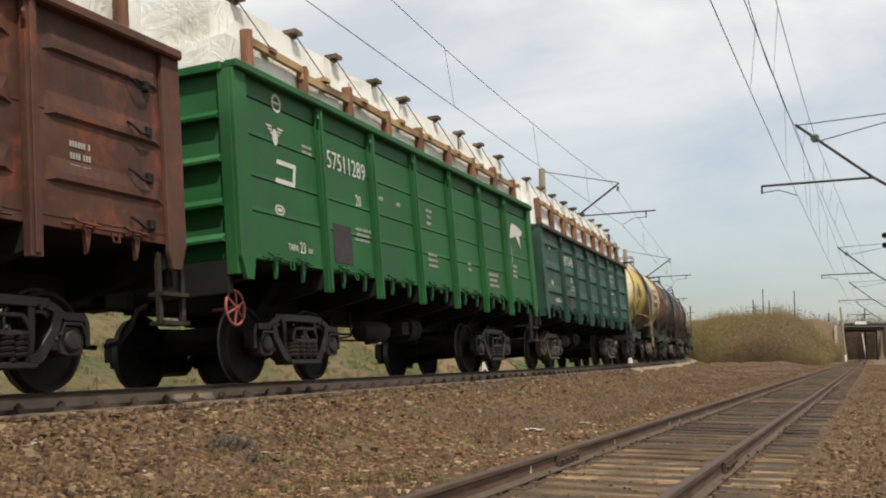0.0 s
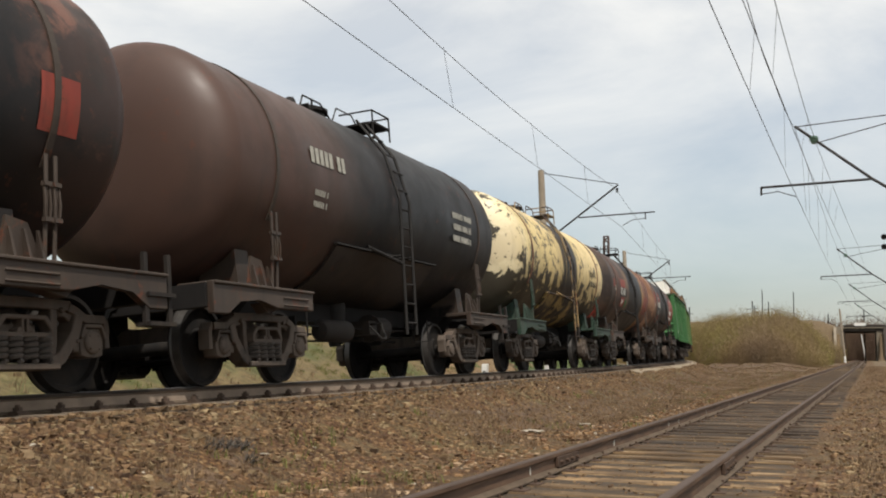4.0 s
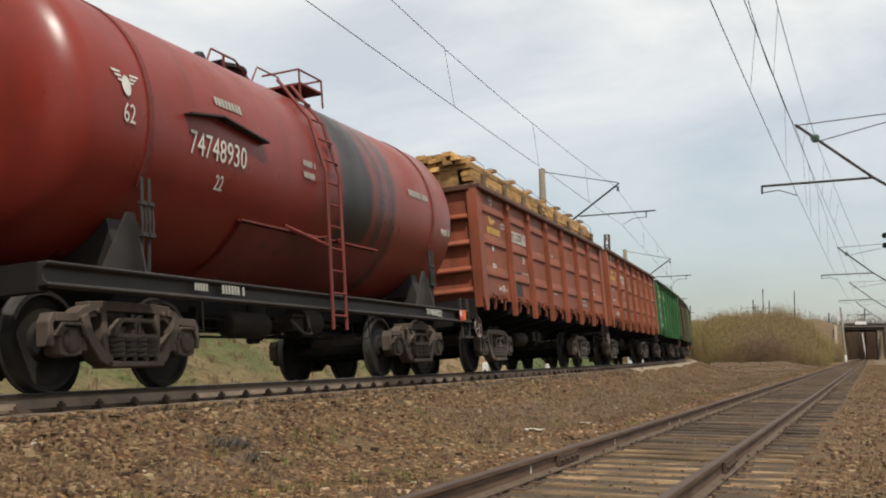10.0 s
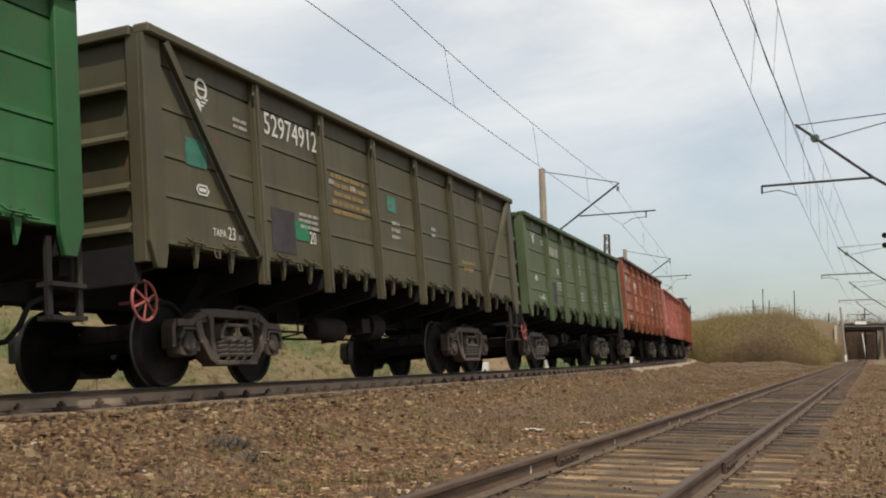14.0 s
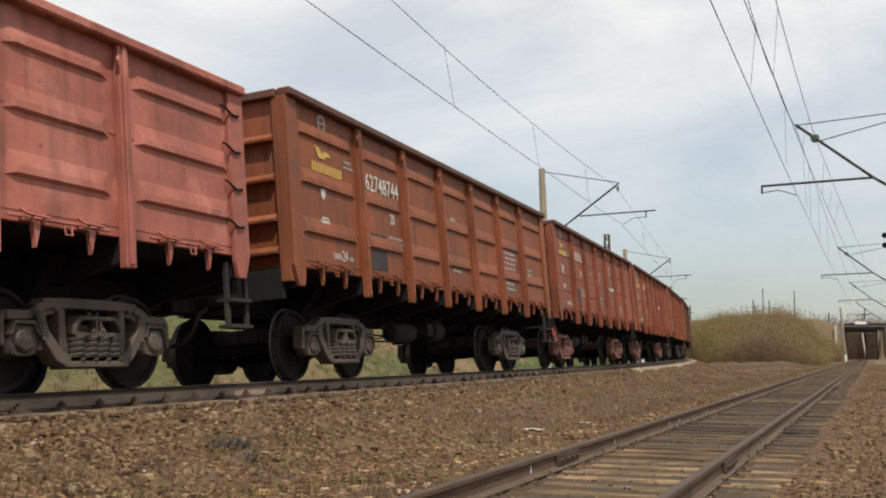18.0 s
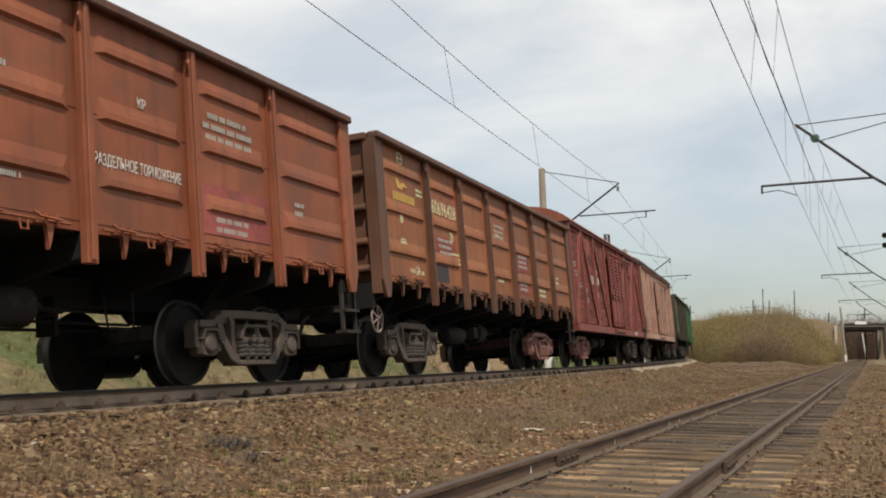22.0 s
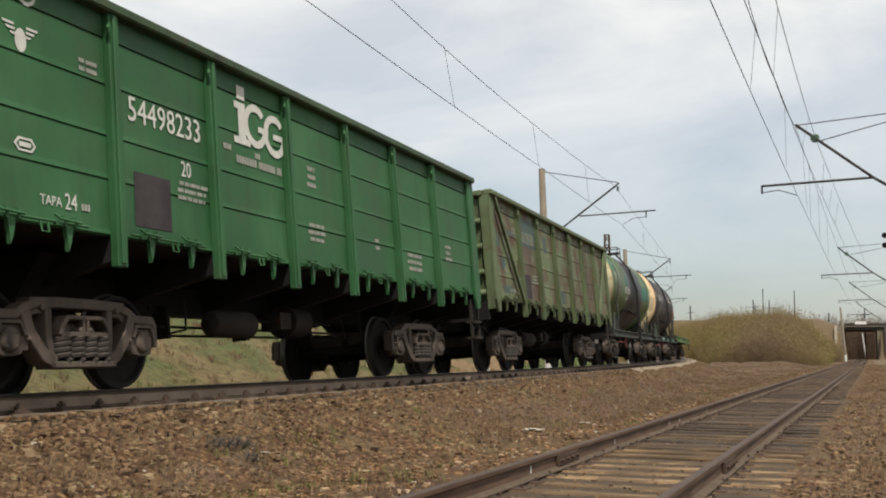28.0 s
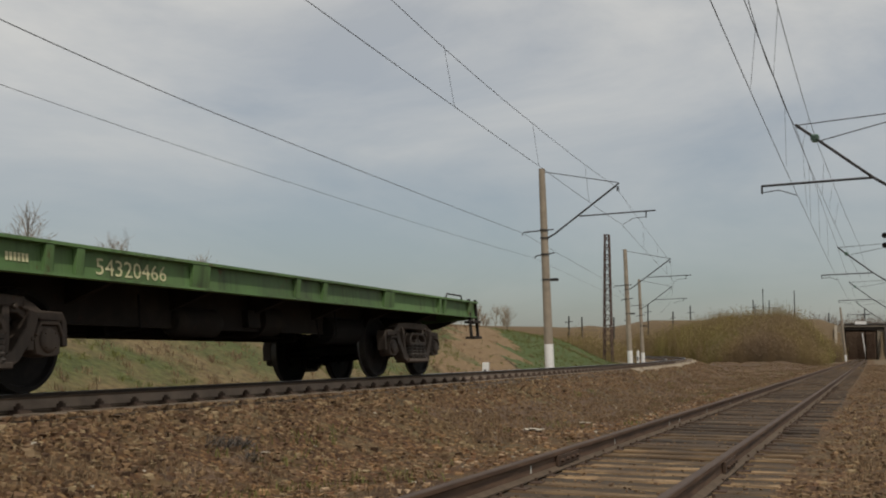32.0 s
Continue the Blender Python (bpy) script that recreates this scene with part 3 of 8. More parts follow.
for a, b in (((-1.74, 20.1, 5.33), (-1.63, 20.3, 6.63)), ((-1.63, 28.7, 5.3), (-1.64, 28.9, 6.98)), ((-1.45, 22.0, 6.0), (-1.235, 20.4, 6.9)), ((-1.5, 40.4, 5.25), (-1.5, 40.2, 7.15)), ((-0.95, 44.5, 6.1), (-0.8, 44.3, 7.05)), ((-1.3, 30.2, 6.0), (-1.1, 30.4, 6.9)), ((-1.52, 38.0, 5.28), (-1.57, 37.2, 7.2)), ((-1.05, 39.5, 6.05), (-0.95, 38.6, 7.0)), ((-1.42, 47.5, 5.27), (-1.42, 47.0, 7.1)), ((-0.85, 50.5, 6.2), (-0.68, 49.8, 7.1)), ((-1.3, 56.0, 5.3), (-1.3, 55.5, 7.1))):
    bm = bmesh.new()
    tube(bm, [a, b], 0.0045, 5)
    part("dropper", bm, M_WIRE, tagged(new("dropper_wire"), "thin vertical dropper between the two wires", "overhead wire"))


# two-lamp signal head on the second mast's bracket
c = on_side(76.5)
sig = thing("railway_signal", "black two-lamp signal head on a mast bracket", "signal", Matrix.Translation((c.x, 76.2, c.z + 0.3)))
bm = bmesh.new()
tube(bm, [(3.34, 0.12, 7.55), (3.34, 0.12, 8.95)], 0.05, 8)
part("stem", bm, M_STEEL, sig)
for z in (7.93, 8.6):
    bm = bmesh.new()
    lathe(bm, [(-0.10, 0.02), (-0.10, 0.17), (0.0, 0.19), (0.1, 0.12), (0.14, 0.03)], "y", 18, (3.1, 0, z))
    lamp = part("lamp_head", bm, M_BRIDGEDARK, sig, "round black lamp head", True)
    bm = bmesh.new()
    lathe(bm, [(-0.24, 0.18), (-0.08, 0.18), (-0.08, 0.165), (-0.24, 0.165)], "y", 18, (3.1, 0, z), close=True)
    part("visor", bm, M_STEEL, lamp)
bm = bmesh.new()
tube(bm, [(3.2, 0.1, 7.8), (3.75, 0.3, 7.8)], 0.04, 6)
part("bracket", bm, M_STEEL, sig)


def lattice_mast(base, h):
    t = thing("lattice_mast", "tall narrow rusty steel lattice mast", "lattice mast", Matrix.Translation(base))
    w0, w1 = 0.38, 0.2
    for sx, sy in ((-1, -1), (1, -1), (1, 1), (-1, 1)):
        bm = bmesh.new()
        tube(bm, [(sx * w0, sy * w0, -1), (sx * w1, sy * w1, h)], 0.06, 4)
        part("leg", bm, M_RUSTSTEEL, t)
    bm = bmesh.new()
    n = 12
    for i in range(n):
        za, zb = h * i / n, h * (i + 1) / n
        for k in range(4):
            ca, cb = ((-1, -1), (1, -1), (1, 1), (-1, 1))[k], ((1, -1), (1, 1), (-1, 1), (-1, -1))[k]
            wa, wb = w0 + (w1 - w0) * i / n, w0 + (w1 - w0) * (i + 1) / n
            tube(bm, [(ca[0] * wa, ca[1] * wa, za), (cb[0] * wb, cb[1] * wb, zb)], 0.035, 4)
            tube(bm, [(ca[0] * wb, ca[1] * wb, zb), (cb[0] * wb, cb[1] * wb, zb)], 0.035, 4)
    part("bracing", bm, M_RUSTSTEEL, t)


lattice_mast((-21.4, 95.6, 0.2), 11.1)


def marker_post(p, h, w):
    t = thing("marker_post", "short white trackside marker post", "marker post", Matrix.Translation(p))
    bm = bmesh.new()
    box(bm, -w, w, -w, w, -0.3, h)
    part("post", bevel(bm, 0.015), M_WHITEPAINT, t)
    bm = bmesh.new()
    box(bm, -w * 0.5, w * 0.5, -w - 0.006, -w - 0.002, h * 0.35, h * 0.6)
    part("number_bar", bm, M_STEEL, t)


marker_post(on_main(35.0, -3.3, -0.55), 0.6, 0.1)
marker_post(on_main(83, -2.7, -0.6), 1.2, 0.09)


# ---- road bridge over the second line ----
def road_bridge():
    y0, y1 = 246.0, 268.0
    t = thing("road_bridge", "low concrete road bridge on pale stone abutments", "bridge", Matrix.Translation((on_side(250).x + 0.1, 0, 0)))
    for sx, name in ((-1, "abutment"), (1, "abutment")):
        ab = part(name, (lambda b: (box(b, min(sx * 3.3, sx * 4.7), max(sx * 3.3, sx * 4.7), y0, y1, -2.6, 6.7 if sx < 0 else 5.7), b)[1])(bmesh.new()), M_STONEWALL, t, "pale squared-stone abutment" if sx < 0 else "shaded abutment")
        rnd = random.Random(5)
        for k in range(11):
            for j in range(3):
                bm = bmesh.new()
                w = 1.4 / 3
                x = sx * 3.3 + sx * (j + 0.5) * w
                box(bm, x - w * 0.47, x + w * 0.47, y0 - 0.05 - 0.04 * rnd.random(), y0 - 0.002, -1.5 + k * 0.72, -1.5 + k * 0.72 + 0.66)
                part("stone", bm, M_STONEWALL, ab)
    bm = bmesh.new()
    box(bm, -3.29, 5.4, y0 - 0.25, y1, 5.72, 6.35)
    part("deck", bm, M_BRIDGEDARK, t)
    bm = bmesh.new()
    box(bm, -3.6, 6.5, y0 - 0.5, y0 + 0.2, 6.36, 6.5)
    part("ledge", bm, M_STONEWALL, t)
    bm = bmesh.new()
    box(bm, -3.28, 6.0, y0 - 0.12, y0 + 0.18, 6.51, 7.1)
    part("parapet", bm, M_BRIDGEDARK, t, "dark parapet beam")
    for x in (-5.0, -2.2, 0.9, 4.1):
        bm = bmesh.new()
        box(bm, x - 0.06, x + 0.06, y0 + 0.3, y0 + 0.42, 6.3, 8.0)
        part("rail_post", bm, M_WHITEPAINT2, t)
    bm = bmesh.new()
    box(bm, -1.1, 1.2, y0 - 0.3, y0 - 0.14, 6.85, 7.5)
    part("sign_board", bm, M_WHITEPAINT, t, "plain white board")
    for sx in (-1, 1):
        bm = bmesh.new()
        prism(bm, [(y0 - 7, -2.0), (y0, -2.0), (y0, 6.6), (y0 - 0.6, 6.6), (y0 - 7, 0.2)], "x", sx * 4.75, sx * 5.3)
        part("wing_wall", bm, M_BRIDGEDARK if sx > 0 else M_STONEWALL, t)
    bm = bmesh.new()
    tube(bm, [(1.25, y1 + 6, -2), (0.35, y1 + 6, 5.5)], 0.14, 8)
    part("prop", bm, M_WHITEPAINT, t, "slanting pale post beyond the opening")


road_bridge()
post = thing("signal_post", "slim leaning concrete post with white foot beside the siding", "post", pose(on_side(190).x - 1.95, 190, -0.8, 0, -4.0, 0))
bm = bmesh.new()
lathe(bm, [(1.1, 0.19), (9.1, 0.14)], "z", 10)
part("shaft", bm, M_CONCRETE, post, "", True)
bm = bmesh.new()
lathe(bm, [(-0.5, 0.2), (1.098, 0.195)], "z", 10)
part("painted_foot", bm, M_WHITEPAINT, post)


# ---- brush, far trees and poles ----
def twig_mass(name, label, clumps, seed, mat_leaf, leaf_size, per, category="shrubs", group="", lean=0.15):
    """Upright fine stems with many thin side twigs, uneven on top."""
    rnd = random.Random(seed)
    verts, faces, tv, tf = [], [], [], []
    for cx, cy, cz, w, h in clumps:
        for _ in range(per):
            a, rr = rnd.random() * 6.283, w * math.sqrt(rnd.random())
            bx, by = cx + rr * math.cos(a), cy + rr * math.sin(a)
            hh = h * (0.55 + 0.5 * rnd.random()) * (1 - 0.35 * (rr / w) ** 2)
            lx, ly = rnd.gauss(0, lean) * hh, rnd.gauss(0, lean) * hh
            r = 0.012 + 0.006 * hh
            n = len(tv)
            tv += [(bx - r, by, cz - 0.3), (bx + r, by, cz - 0.3), (bx, by + r, cz - 0.3), (bx + lx, by + ly, cz + hh)]
            tf += [(n, n + 1, n + 3), (n + 1, n + 2, n + 3), (n + 2, n, n + 3)]
            for k in range(6):
                f = 0.12 + 0.9 * rnd.random()
                s = leaf_size * (0.5 + rnd.random())
                px, py, pz = bx + lx * f + rnd.gauss(0, 0.16) * (0.5 + w * 0.2), by + ly * f + rnd.gauss(0, 0.16), cz + hh * f
                n = len(verts)
                d1 = Vector((rnd.gauss(0, 0.9), rnd.gauss(0, 0.9), 0.8)).normalized() * s * 2.3
                d2 = Vector((rnd.gauss(0, 1), rnd.gauss(0, 1), rnd.gauss(0, 0.4))).normalized() * s * 0.3
                p = Vector((px, py, pz))
                verts += [p - d1, p + d2, p + d1, p - d2]
                faces += [(n, n + 1, n + 2, n + 3)]
    t = thing(name, label, category, group=group, kind="stuff")
    for nm, v, f, m in (("stems", tv, tf, mat_leaf), ("twigs", verts, faces, mat_leaf)):
        me = bpy.data.meshes.new(nm)
        me.from_pydata(v, [], f)
        me.materials.append(m)
        part(nm, me, m, t)
    return t


rnd = random.Random(11)
clumps = []
for i in range(330):
    y = 116 + 118 * rnd.random() ** 1.25
    xr = on_side(y).x - rnd.uniform(4.0, 6.0)
    xl = on_main(y, 6.0).x - 0.02 * (y - 116)
    x = xl + (xr - xl) * rnd.random()
    k = (x - xl) / max(1, xr - xl)
    gz = ground_z(x, y)
    crest = (6.3 + 1.9 * math.sin(min(1.0, k) * 2.25)) * (1 - 0.5 * smooth(0.72, 1.0, k)) * (0.55 + 0.45 * smooth(116, 140, y)) + 0.006 * (y - 116)
    clumps.append((x, y, gz, 2.7, max(1.5, crest - gz - 1.0 + rnd.uniform(-0.9, 0.5))))
twig_mass("brush_thicket", "dense olive-brown thicket of budding shrubs", clumps, 3, M_BRUSH, 0.07, 240)
clumps = [(rnd.uniform(-24, 30), rnd.uniform(279, 296), -1.5, 3.0, rnd.uniform(10.0, 14.0)) for i in range(150)]
twig_mass("brush_thicket", "bare brown wood beyond the road bridge", clumps, 6, M_WOOD_FAR, 0.16, 110)
clumps = []
for i in range(190):
    s = rnd.uniform(104, 210)
    l = -rnd.uniform(5, 48)
    p = on_main(s, l)
    clumps.append((p.x, p.y, ground_z(p.x, p.y), 2.4, rnd.uniform(2.2, 4.0)))
twig_mass("brush_thicket", "low olive-brown brush behind the masts", clumps, 4, M_BRUSH, 0.08, 110)


def bare_tree(p, h, seed):
    rnd = random.Random(seed)
    t = thing("bare_tree", "leafless grey-brown tree with fine twigs", "tree", Matrix.Translation(p), "bare trees")
    bt, bc = bmesh.new(), bmesh.new()
    top = Vector((rnd.gauss(0, 0.05) * h, rnd.gauss(0, 0.05) * h, h * 0.62))
    tube(bt, [(0, 0, -0.4), top * 0.5, top], 0.009 * h + 0.012, 6, r_end=0.012)
    for k in range(16):
        f = 0.25 + 0.75 * rnd.random()
        a = rnd.random() * 6.283
        b0 = top * f
        d = Vector((math.cos(a), math.sin(a), 0.9 + rnd.random())).normalized() * h * (0.5 - 0.22 * f)
        tube(bc, [b0, b0 + d * 0.5 + Vector((0, 0, 0.03 * h)), b0 + d], 0.010, 4, r_end=0.005)
        for _ in range(7):
            g = 0.3 + 0.7 * rnd.random()
            e = Vector((rnd.gauss(0, 1), rnd.gauss(0, 1), 0.8 + rnd.random())).normalized() * h * 0.16
            tube(bc, [b0 + d * g, b0 + d * g + e], 0.005, 3, r_end=0.003)
    part("trunk", bt, M_TWIG, t)
    part("crown", bc, M_TWIG, t)


for i in range(14):
    p = on_main(rnd.uniform(62, 80), -rnd.uniform(10.5, 14))
    bare_tree((p.x, p.y, ground_z(p.x, p.y)), rnd.uniform(1.1, 2.1), i)
for i in range(7):
    p = on_main(rnd.uniform(19, 29), -rnd.uniform(10.5, 13))
    bare_tree((p.x, p.y, ground_z(p.x, p.y)), rnd.uniform(1.2, 2.6), 30 + i)
for i in range(34):
    x = rnd.choice((rnd.uniform(-30, -7), rnd.uniform(2, 30)))
    y = rnd.uniform(262, 330)
    bare_tree((x, y, ground_z(x, y)), rnd.uniform(3.5, 6.0), 60 + i)


def far_pole(p, h, arm):
    t = thing("utility_pole", "slim dark pole with cross arms far off", "utility pole", Matrix.Translation(p), "far poles")
    bm = bmesh.new()
    tube(bm, [(0, 0, -2), (0, 0, h)], 0.15, 6)
    part("pole", bm, M_STEEL, t)
    if arm:
        bm = bmesh.new()
        tube(bm, [(-arm, 0, h * 0.86), (arm, 0, h * 0.88)], 0.07, 5)
        part("cross_arm", bm, M_STEEL, t)


for bearing, dist, h, arm in ((-4.6, 330, 21.0, 0), (-3.05, 330, 20.2, 0), (-5.1, 300, 16.2, 1.6), (-4.3, 300, 16.0, 1.8), (-5.0, 300, 15.0, 1.0), (-8.3, 260, 13.0, 0.9), (-9.2, 240, 10.8, 0.6),
                              (-10.5, 240, 12.4, 0.8), (-14.7, 200, 8.6, 0.8), (-14.0, 200, 8.4, 0), (-12.3, 220, 9.0, 0), (-11.6, 230, 10.0, 0.7), (0.3, 262, 12.0, 1.0), (-1.4, 262, 11.0, 0)):
    x = math.tan(radians(bearing)) * dist
    far_pole((x, dist, -1.0), h, arm)
# ---- wagon kit: local x towards the viewer's side, y back along the train, z from rail top ----
KIT = {}


def kit(name, build):
    if name not in KIT:
        KIT[name] = build()
    return KIT[name]


def at(x, y, z=0.0, rz=0.0):
    return pose(x, y, z, 0, 0, rz)


def k_wheelset():
    bm = bmesh.new()
    tube(bm, [(-1.12, 0, 0), (1.12, 0, 0)], 0.08, 14)
    for sx in (-1, 1):
        prof = [(0.70, 0.09), (0.70, 0.16), (0.735, 0.19), (0.745, 0.40), (0.70, 0.425), (0.70, 0.505), (0.722, 0.507), (0.735, 0.482), (0.83, 0.474), (0.835, 0.43), (0.785, 0.405), (0.775, 0.20), (0.81, 0.16), (0.81, 0.09)]
        lathe(bm, [(sx * a, r) for a, r in prof], "x", 40, mi=lambda i: 1 if i in (6, 7) else 0, close=True)
    me = mesh_of(bm, "wheelset", [M_WHEEL, M_TREAD], True)
    return me


def k_side_frame():
    """Cast side frame: top chord, sloping arms to the axle jaws, columns, open windows and a sagging lower chord."""
    bm = bmesh.new()
    x0, x1 = 0.95, 1.09
    bar(bm, [(-0.66, 0.785), (-0.3, 0.80), (0.3, 0.80), (0.66, 0.785)], x0, x1 + 0.02, 0.10)
    for s in (-1, 1):
        bar(bm, [(s * 0.62, 0.77), (s * 0.74, 0.735), (s * 0.84, 0.675), (s * 1.12, 0.67)], x0, x1 + 0.03, 0.085)
        bar(bm, [(s * 1.11, 0.70), (s * 1.165, 0.62), (s * 1.165, 0.40)], x0, x1 + 0.01, 0.07)
        bar(bm, [(s * 0.77, 0.70), (s * 0.725, 0.56), (s * 0.72, 0.36)], x0, x1 + 0.01, 0.085)
        bar(bm, [(s * 0.745, 0.70), (s * 0.68, 0.52), (s * 0.50, 0.31), (s * 0.36, 0.25)], x0, x1 + 0.045, 0.12)
        bar(bm, [(s * 0.43, 0.75), (s * 0.42, 0.45), (s * 0.38, 0.24)], x0 + 0.01, x1 + 0.02, 0.085)
        bar(bm, [(s * 0.50, 0.74), (s * 0.60, 0.735), (s * 0.68, 0.68)], x0 + 0.02, x1, 0.10)
        tube(bm, [(x1, s * 0.52, 0.745), (x1 + 0.045, s * 0.52, 0.745)], 0.03, 8)
        tube(bm, [(x1, s * 0.70, 0.46), (x1 + 0.06, s * 0.70, 0.46)], 0.022, 8)
    box(bm, x0 - 0.02, x1 + 0.09, -0.42, 0.42, 0.20, 0.255)
    return mesh_of(bevel(bm, 0.01), "side_frame", M_CAST)


def k_axle_box():
    bm = bmesh.new()
    prism(bm, [(-0.15, -0.17), (-0.06, -0.19), (0.06, -0.19), (0.15, -0.17), (0.165, -0.04), (0.14, 0.08), (-0.14, 0.08), (-0.165, -0.04)], "x", 0.93, 1.11)
    bar(bm, [(-0.17, -0.01), (-0.115, 0.105), (0.115, 0.105), (0.17, -0.01)], 0.94, 1.145, 0.035)
    lathe(bm, [(1.108, 0.115), (1.135, 0.11), (1.15, 0.08)], "x", 16, (0, 0, -0.05))
    for a in range(4):
        t = math.pi / 4 + a * math.pi / 2
        tube(bm, [(1.13, 0.085 * math.cos(t), -0.05 + 0.085 * math.sin(t)), (1.155, 0.085 * math.cos(t), -0.05 + 0.085 * math.sin(t))], 0.014, 6)
    return mesh_of(bevel(bm, 0.006), "axle_box", M_CAST, True)


def k_spring():
    bm = bmesh.new()
    n, turns = 44, 4.6
    pts = [(0.078 * math.cos(2 * math.pi * turns * i / n), 0.078 * math.sin(2 * math.pi * turns * i / n), 0.02 + 0.235 * i / n) for i in range(n + 1)]
    tube(bm, pts, 0.024, 5)
    return mesh_of(bm, "spring", M_SPRING, True)


def k_bolster():
    """Bolster beam; each end shows a cast face with two openings over the springs."""
    bm = bmesh.new()
    prism(bm, [(-1.08, 0.50), (1.08, 0.50), (1.08, 0.60), (0.8, 0.80), (-0.8, 0.80), (-1.08, 0.60)], "y", -0.22, 0.22)
    for sx in (-1, 1):
        a, b = min(sx * 1.05, sx * 1.18), max(sx * 1.05, sx * 1.18)
        bar(bm, [(-0.34, 0.505), (0.34, 0.505)], a, b, 0.045)
        bar(bm, [(-0.25, 0.66), (0.25, 0.66)], a, b, 0.04)
        for s in (-1, 1):
            bar(bm, [(s * 0.335, 0.50), (s * 0.33, 0.57), (s * 0.24, 0.665)], a, b, 0.055)
            bar(bm, [(s * 0.03, 0.50), (s * 0.03, 0.66)], a, b, 0.03)
            bar(bm, [(s * 0.10, 0.525), (s * 0.05, 0.56)], a, b, 0.04)
    return mesh_of(bevel(bm, 0.008), "bolster", M_CAST)


def k_brake():
    bm = bmesh.new()
    for y in (-0.36, 0.36):
        tube(bm, [(-0.95, y, 0.36), (0.95, y, 0.36)], 0.035, 6)
        tube(bm, [(0, y, 0.36), (0, y * 0.4, 0.66)], 0.03, 6)
        for sx in (-1, 1):
            box(bm, sx * 0.76 - 0.05, sx * 0.76 + 0.05, y + (0.03 if y > 0 else -0.09), y + (0.09 if y > 0 else -0.03), 0.28, 0.5)
    return mesh_of(bm, "brake_beam", M_UNDER)


def bogie(parent, y, cast=None):
    b = part("bogie", kit("bolster", k_bolster), None, parent, m=at(0, y))
    wheels = []
    for rz in (0, 180):
        part("side_frame", kit("side_frame", k_side_frame), None, b, m=at(0, 0, 0, rz))
        for dy in (-0.925, 0.925):
            part("axle_box", kit("axle_box", k_axle_box), None, b, m=at(0, dy, 0.50, rz) if rz == 0 else at(0, dy, 0.50, rz))
        for dy in (-0.27, -0.09, 0.09, 0.27):
            part("spring", kit("spring", k_spring), None, b, m=at(1.10 * (1 if rz == 0 else -1), dy, 0.25))
    for dy in (-0.925, 0.925):
        wheels.append(part("wheelset", kit("wheelset", k_wheelset), None, b, m=at(0, dy, 0.478)))
    part("brake_beam", kit("brake", k_brake), None, b)
    return wheels


def k_coupler():
    bm = bmesh.new()
    box(bm, -0.1, 0.1, -0.62, 0.0, 0.94, 1.12)
    prism(bm, [(-0.2, -0.56), (0.06, -0.56), (0.2, -0.72), (0.26, -0.95), (0.1, -0.97), (0.04, -0.8), (-0.06, -0.78), (-0.12, -0.95), (-0.24, -0.92)], "z", 0.9, 1.16)
    return mesh_of(bevel(bm, 0.015), "coupler", M_UNDER)


def k_hose():
    bm = bmesh.new()
    tube(bm, [(0.35, -0.1, 0.95), (0.36, -0.3, 0.88), (0.34, -0.42, 0.66), (0.25, -0.5, 0.52), (0.1, -0.55, 0.5)], 0.03, 7)
    return mesh_of(bm, "air_hose", M_HOSE, True)


def k_handwheel():
    bm = bmesh.new()
    n = 20
    tube(bm, [(0, 0.2 * math.cos(i * 2 * math.pi / n), 0.2 * math.sin(i * 2 * math.pi / n)) for i in range(n + 1)], 0.016, 6)
    for a in (0.4, 1.45, 2.5, 3.54, 4.6, 5.64):
        tube(bm, [(0.02, 0, 0), (0, 0.2 * math.cos(a), 0.2 * math.sin(a))], 0.013, 5)
    tube(bm, [(-0.3, 0, 0), (0.05, 0, 0)], 0.02, 6)
    return mesh_of(bm, "handwheel", M_REDW, True)


def k_step():
    bm = bmesh.new()
    for y in (-0.19, 0.19):
        box(bm, -0.012, 0.03, y - 0.03, y + 0.03, 0.60, 1.32)
    for z in (0.61, 0.90):
        box(bm, -0.10, 0.08, -0.215, 0.215, z - 0.02, z + 0.02)
    return mesh_of(bm, "step", M_GEAR)


def k_brake_cylinder():
    bm = bmesh.new()
    lathe(bm, [(-0.35, 0.06), (-0.32, 0.2), (0.2, 0.2), (0.24, 0.1), (0.42, 0.05)], "y", 16, (0.55, 0, 0.82))
    lathe(bm, [(-0.02, 0.23), (0.02, 0.23)], "y", 16, (0.55, -0.32, 0.82))
    tube(bm, [(0.55, 0.4, 0.82), (0.55, 0.75, 0.80), (0.2, 0.8, 0.78)], 0.025, 6)
    box(bm, 0.45, 0.75, -0.75, -0.45, 0.70, 0.92)
    return mesh_of(bm, "brake_cylinder", M_GEAR, True)


def k_reservoir():
    bm = bmesh.new()
    lathe(bm, [(-0.5, 0.03), (-0.47, 0.13), (-0.4, 0.17), (0.4, 0.17), (0.47, 0.13), (0.5, 0.03)], "y", 16, (0.62, 0, 0.74))
    return mesh_of(bm, "air_reservoir", M_GEAR, True)


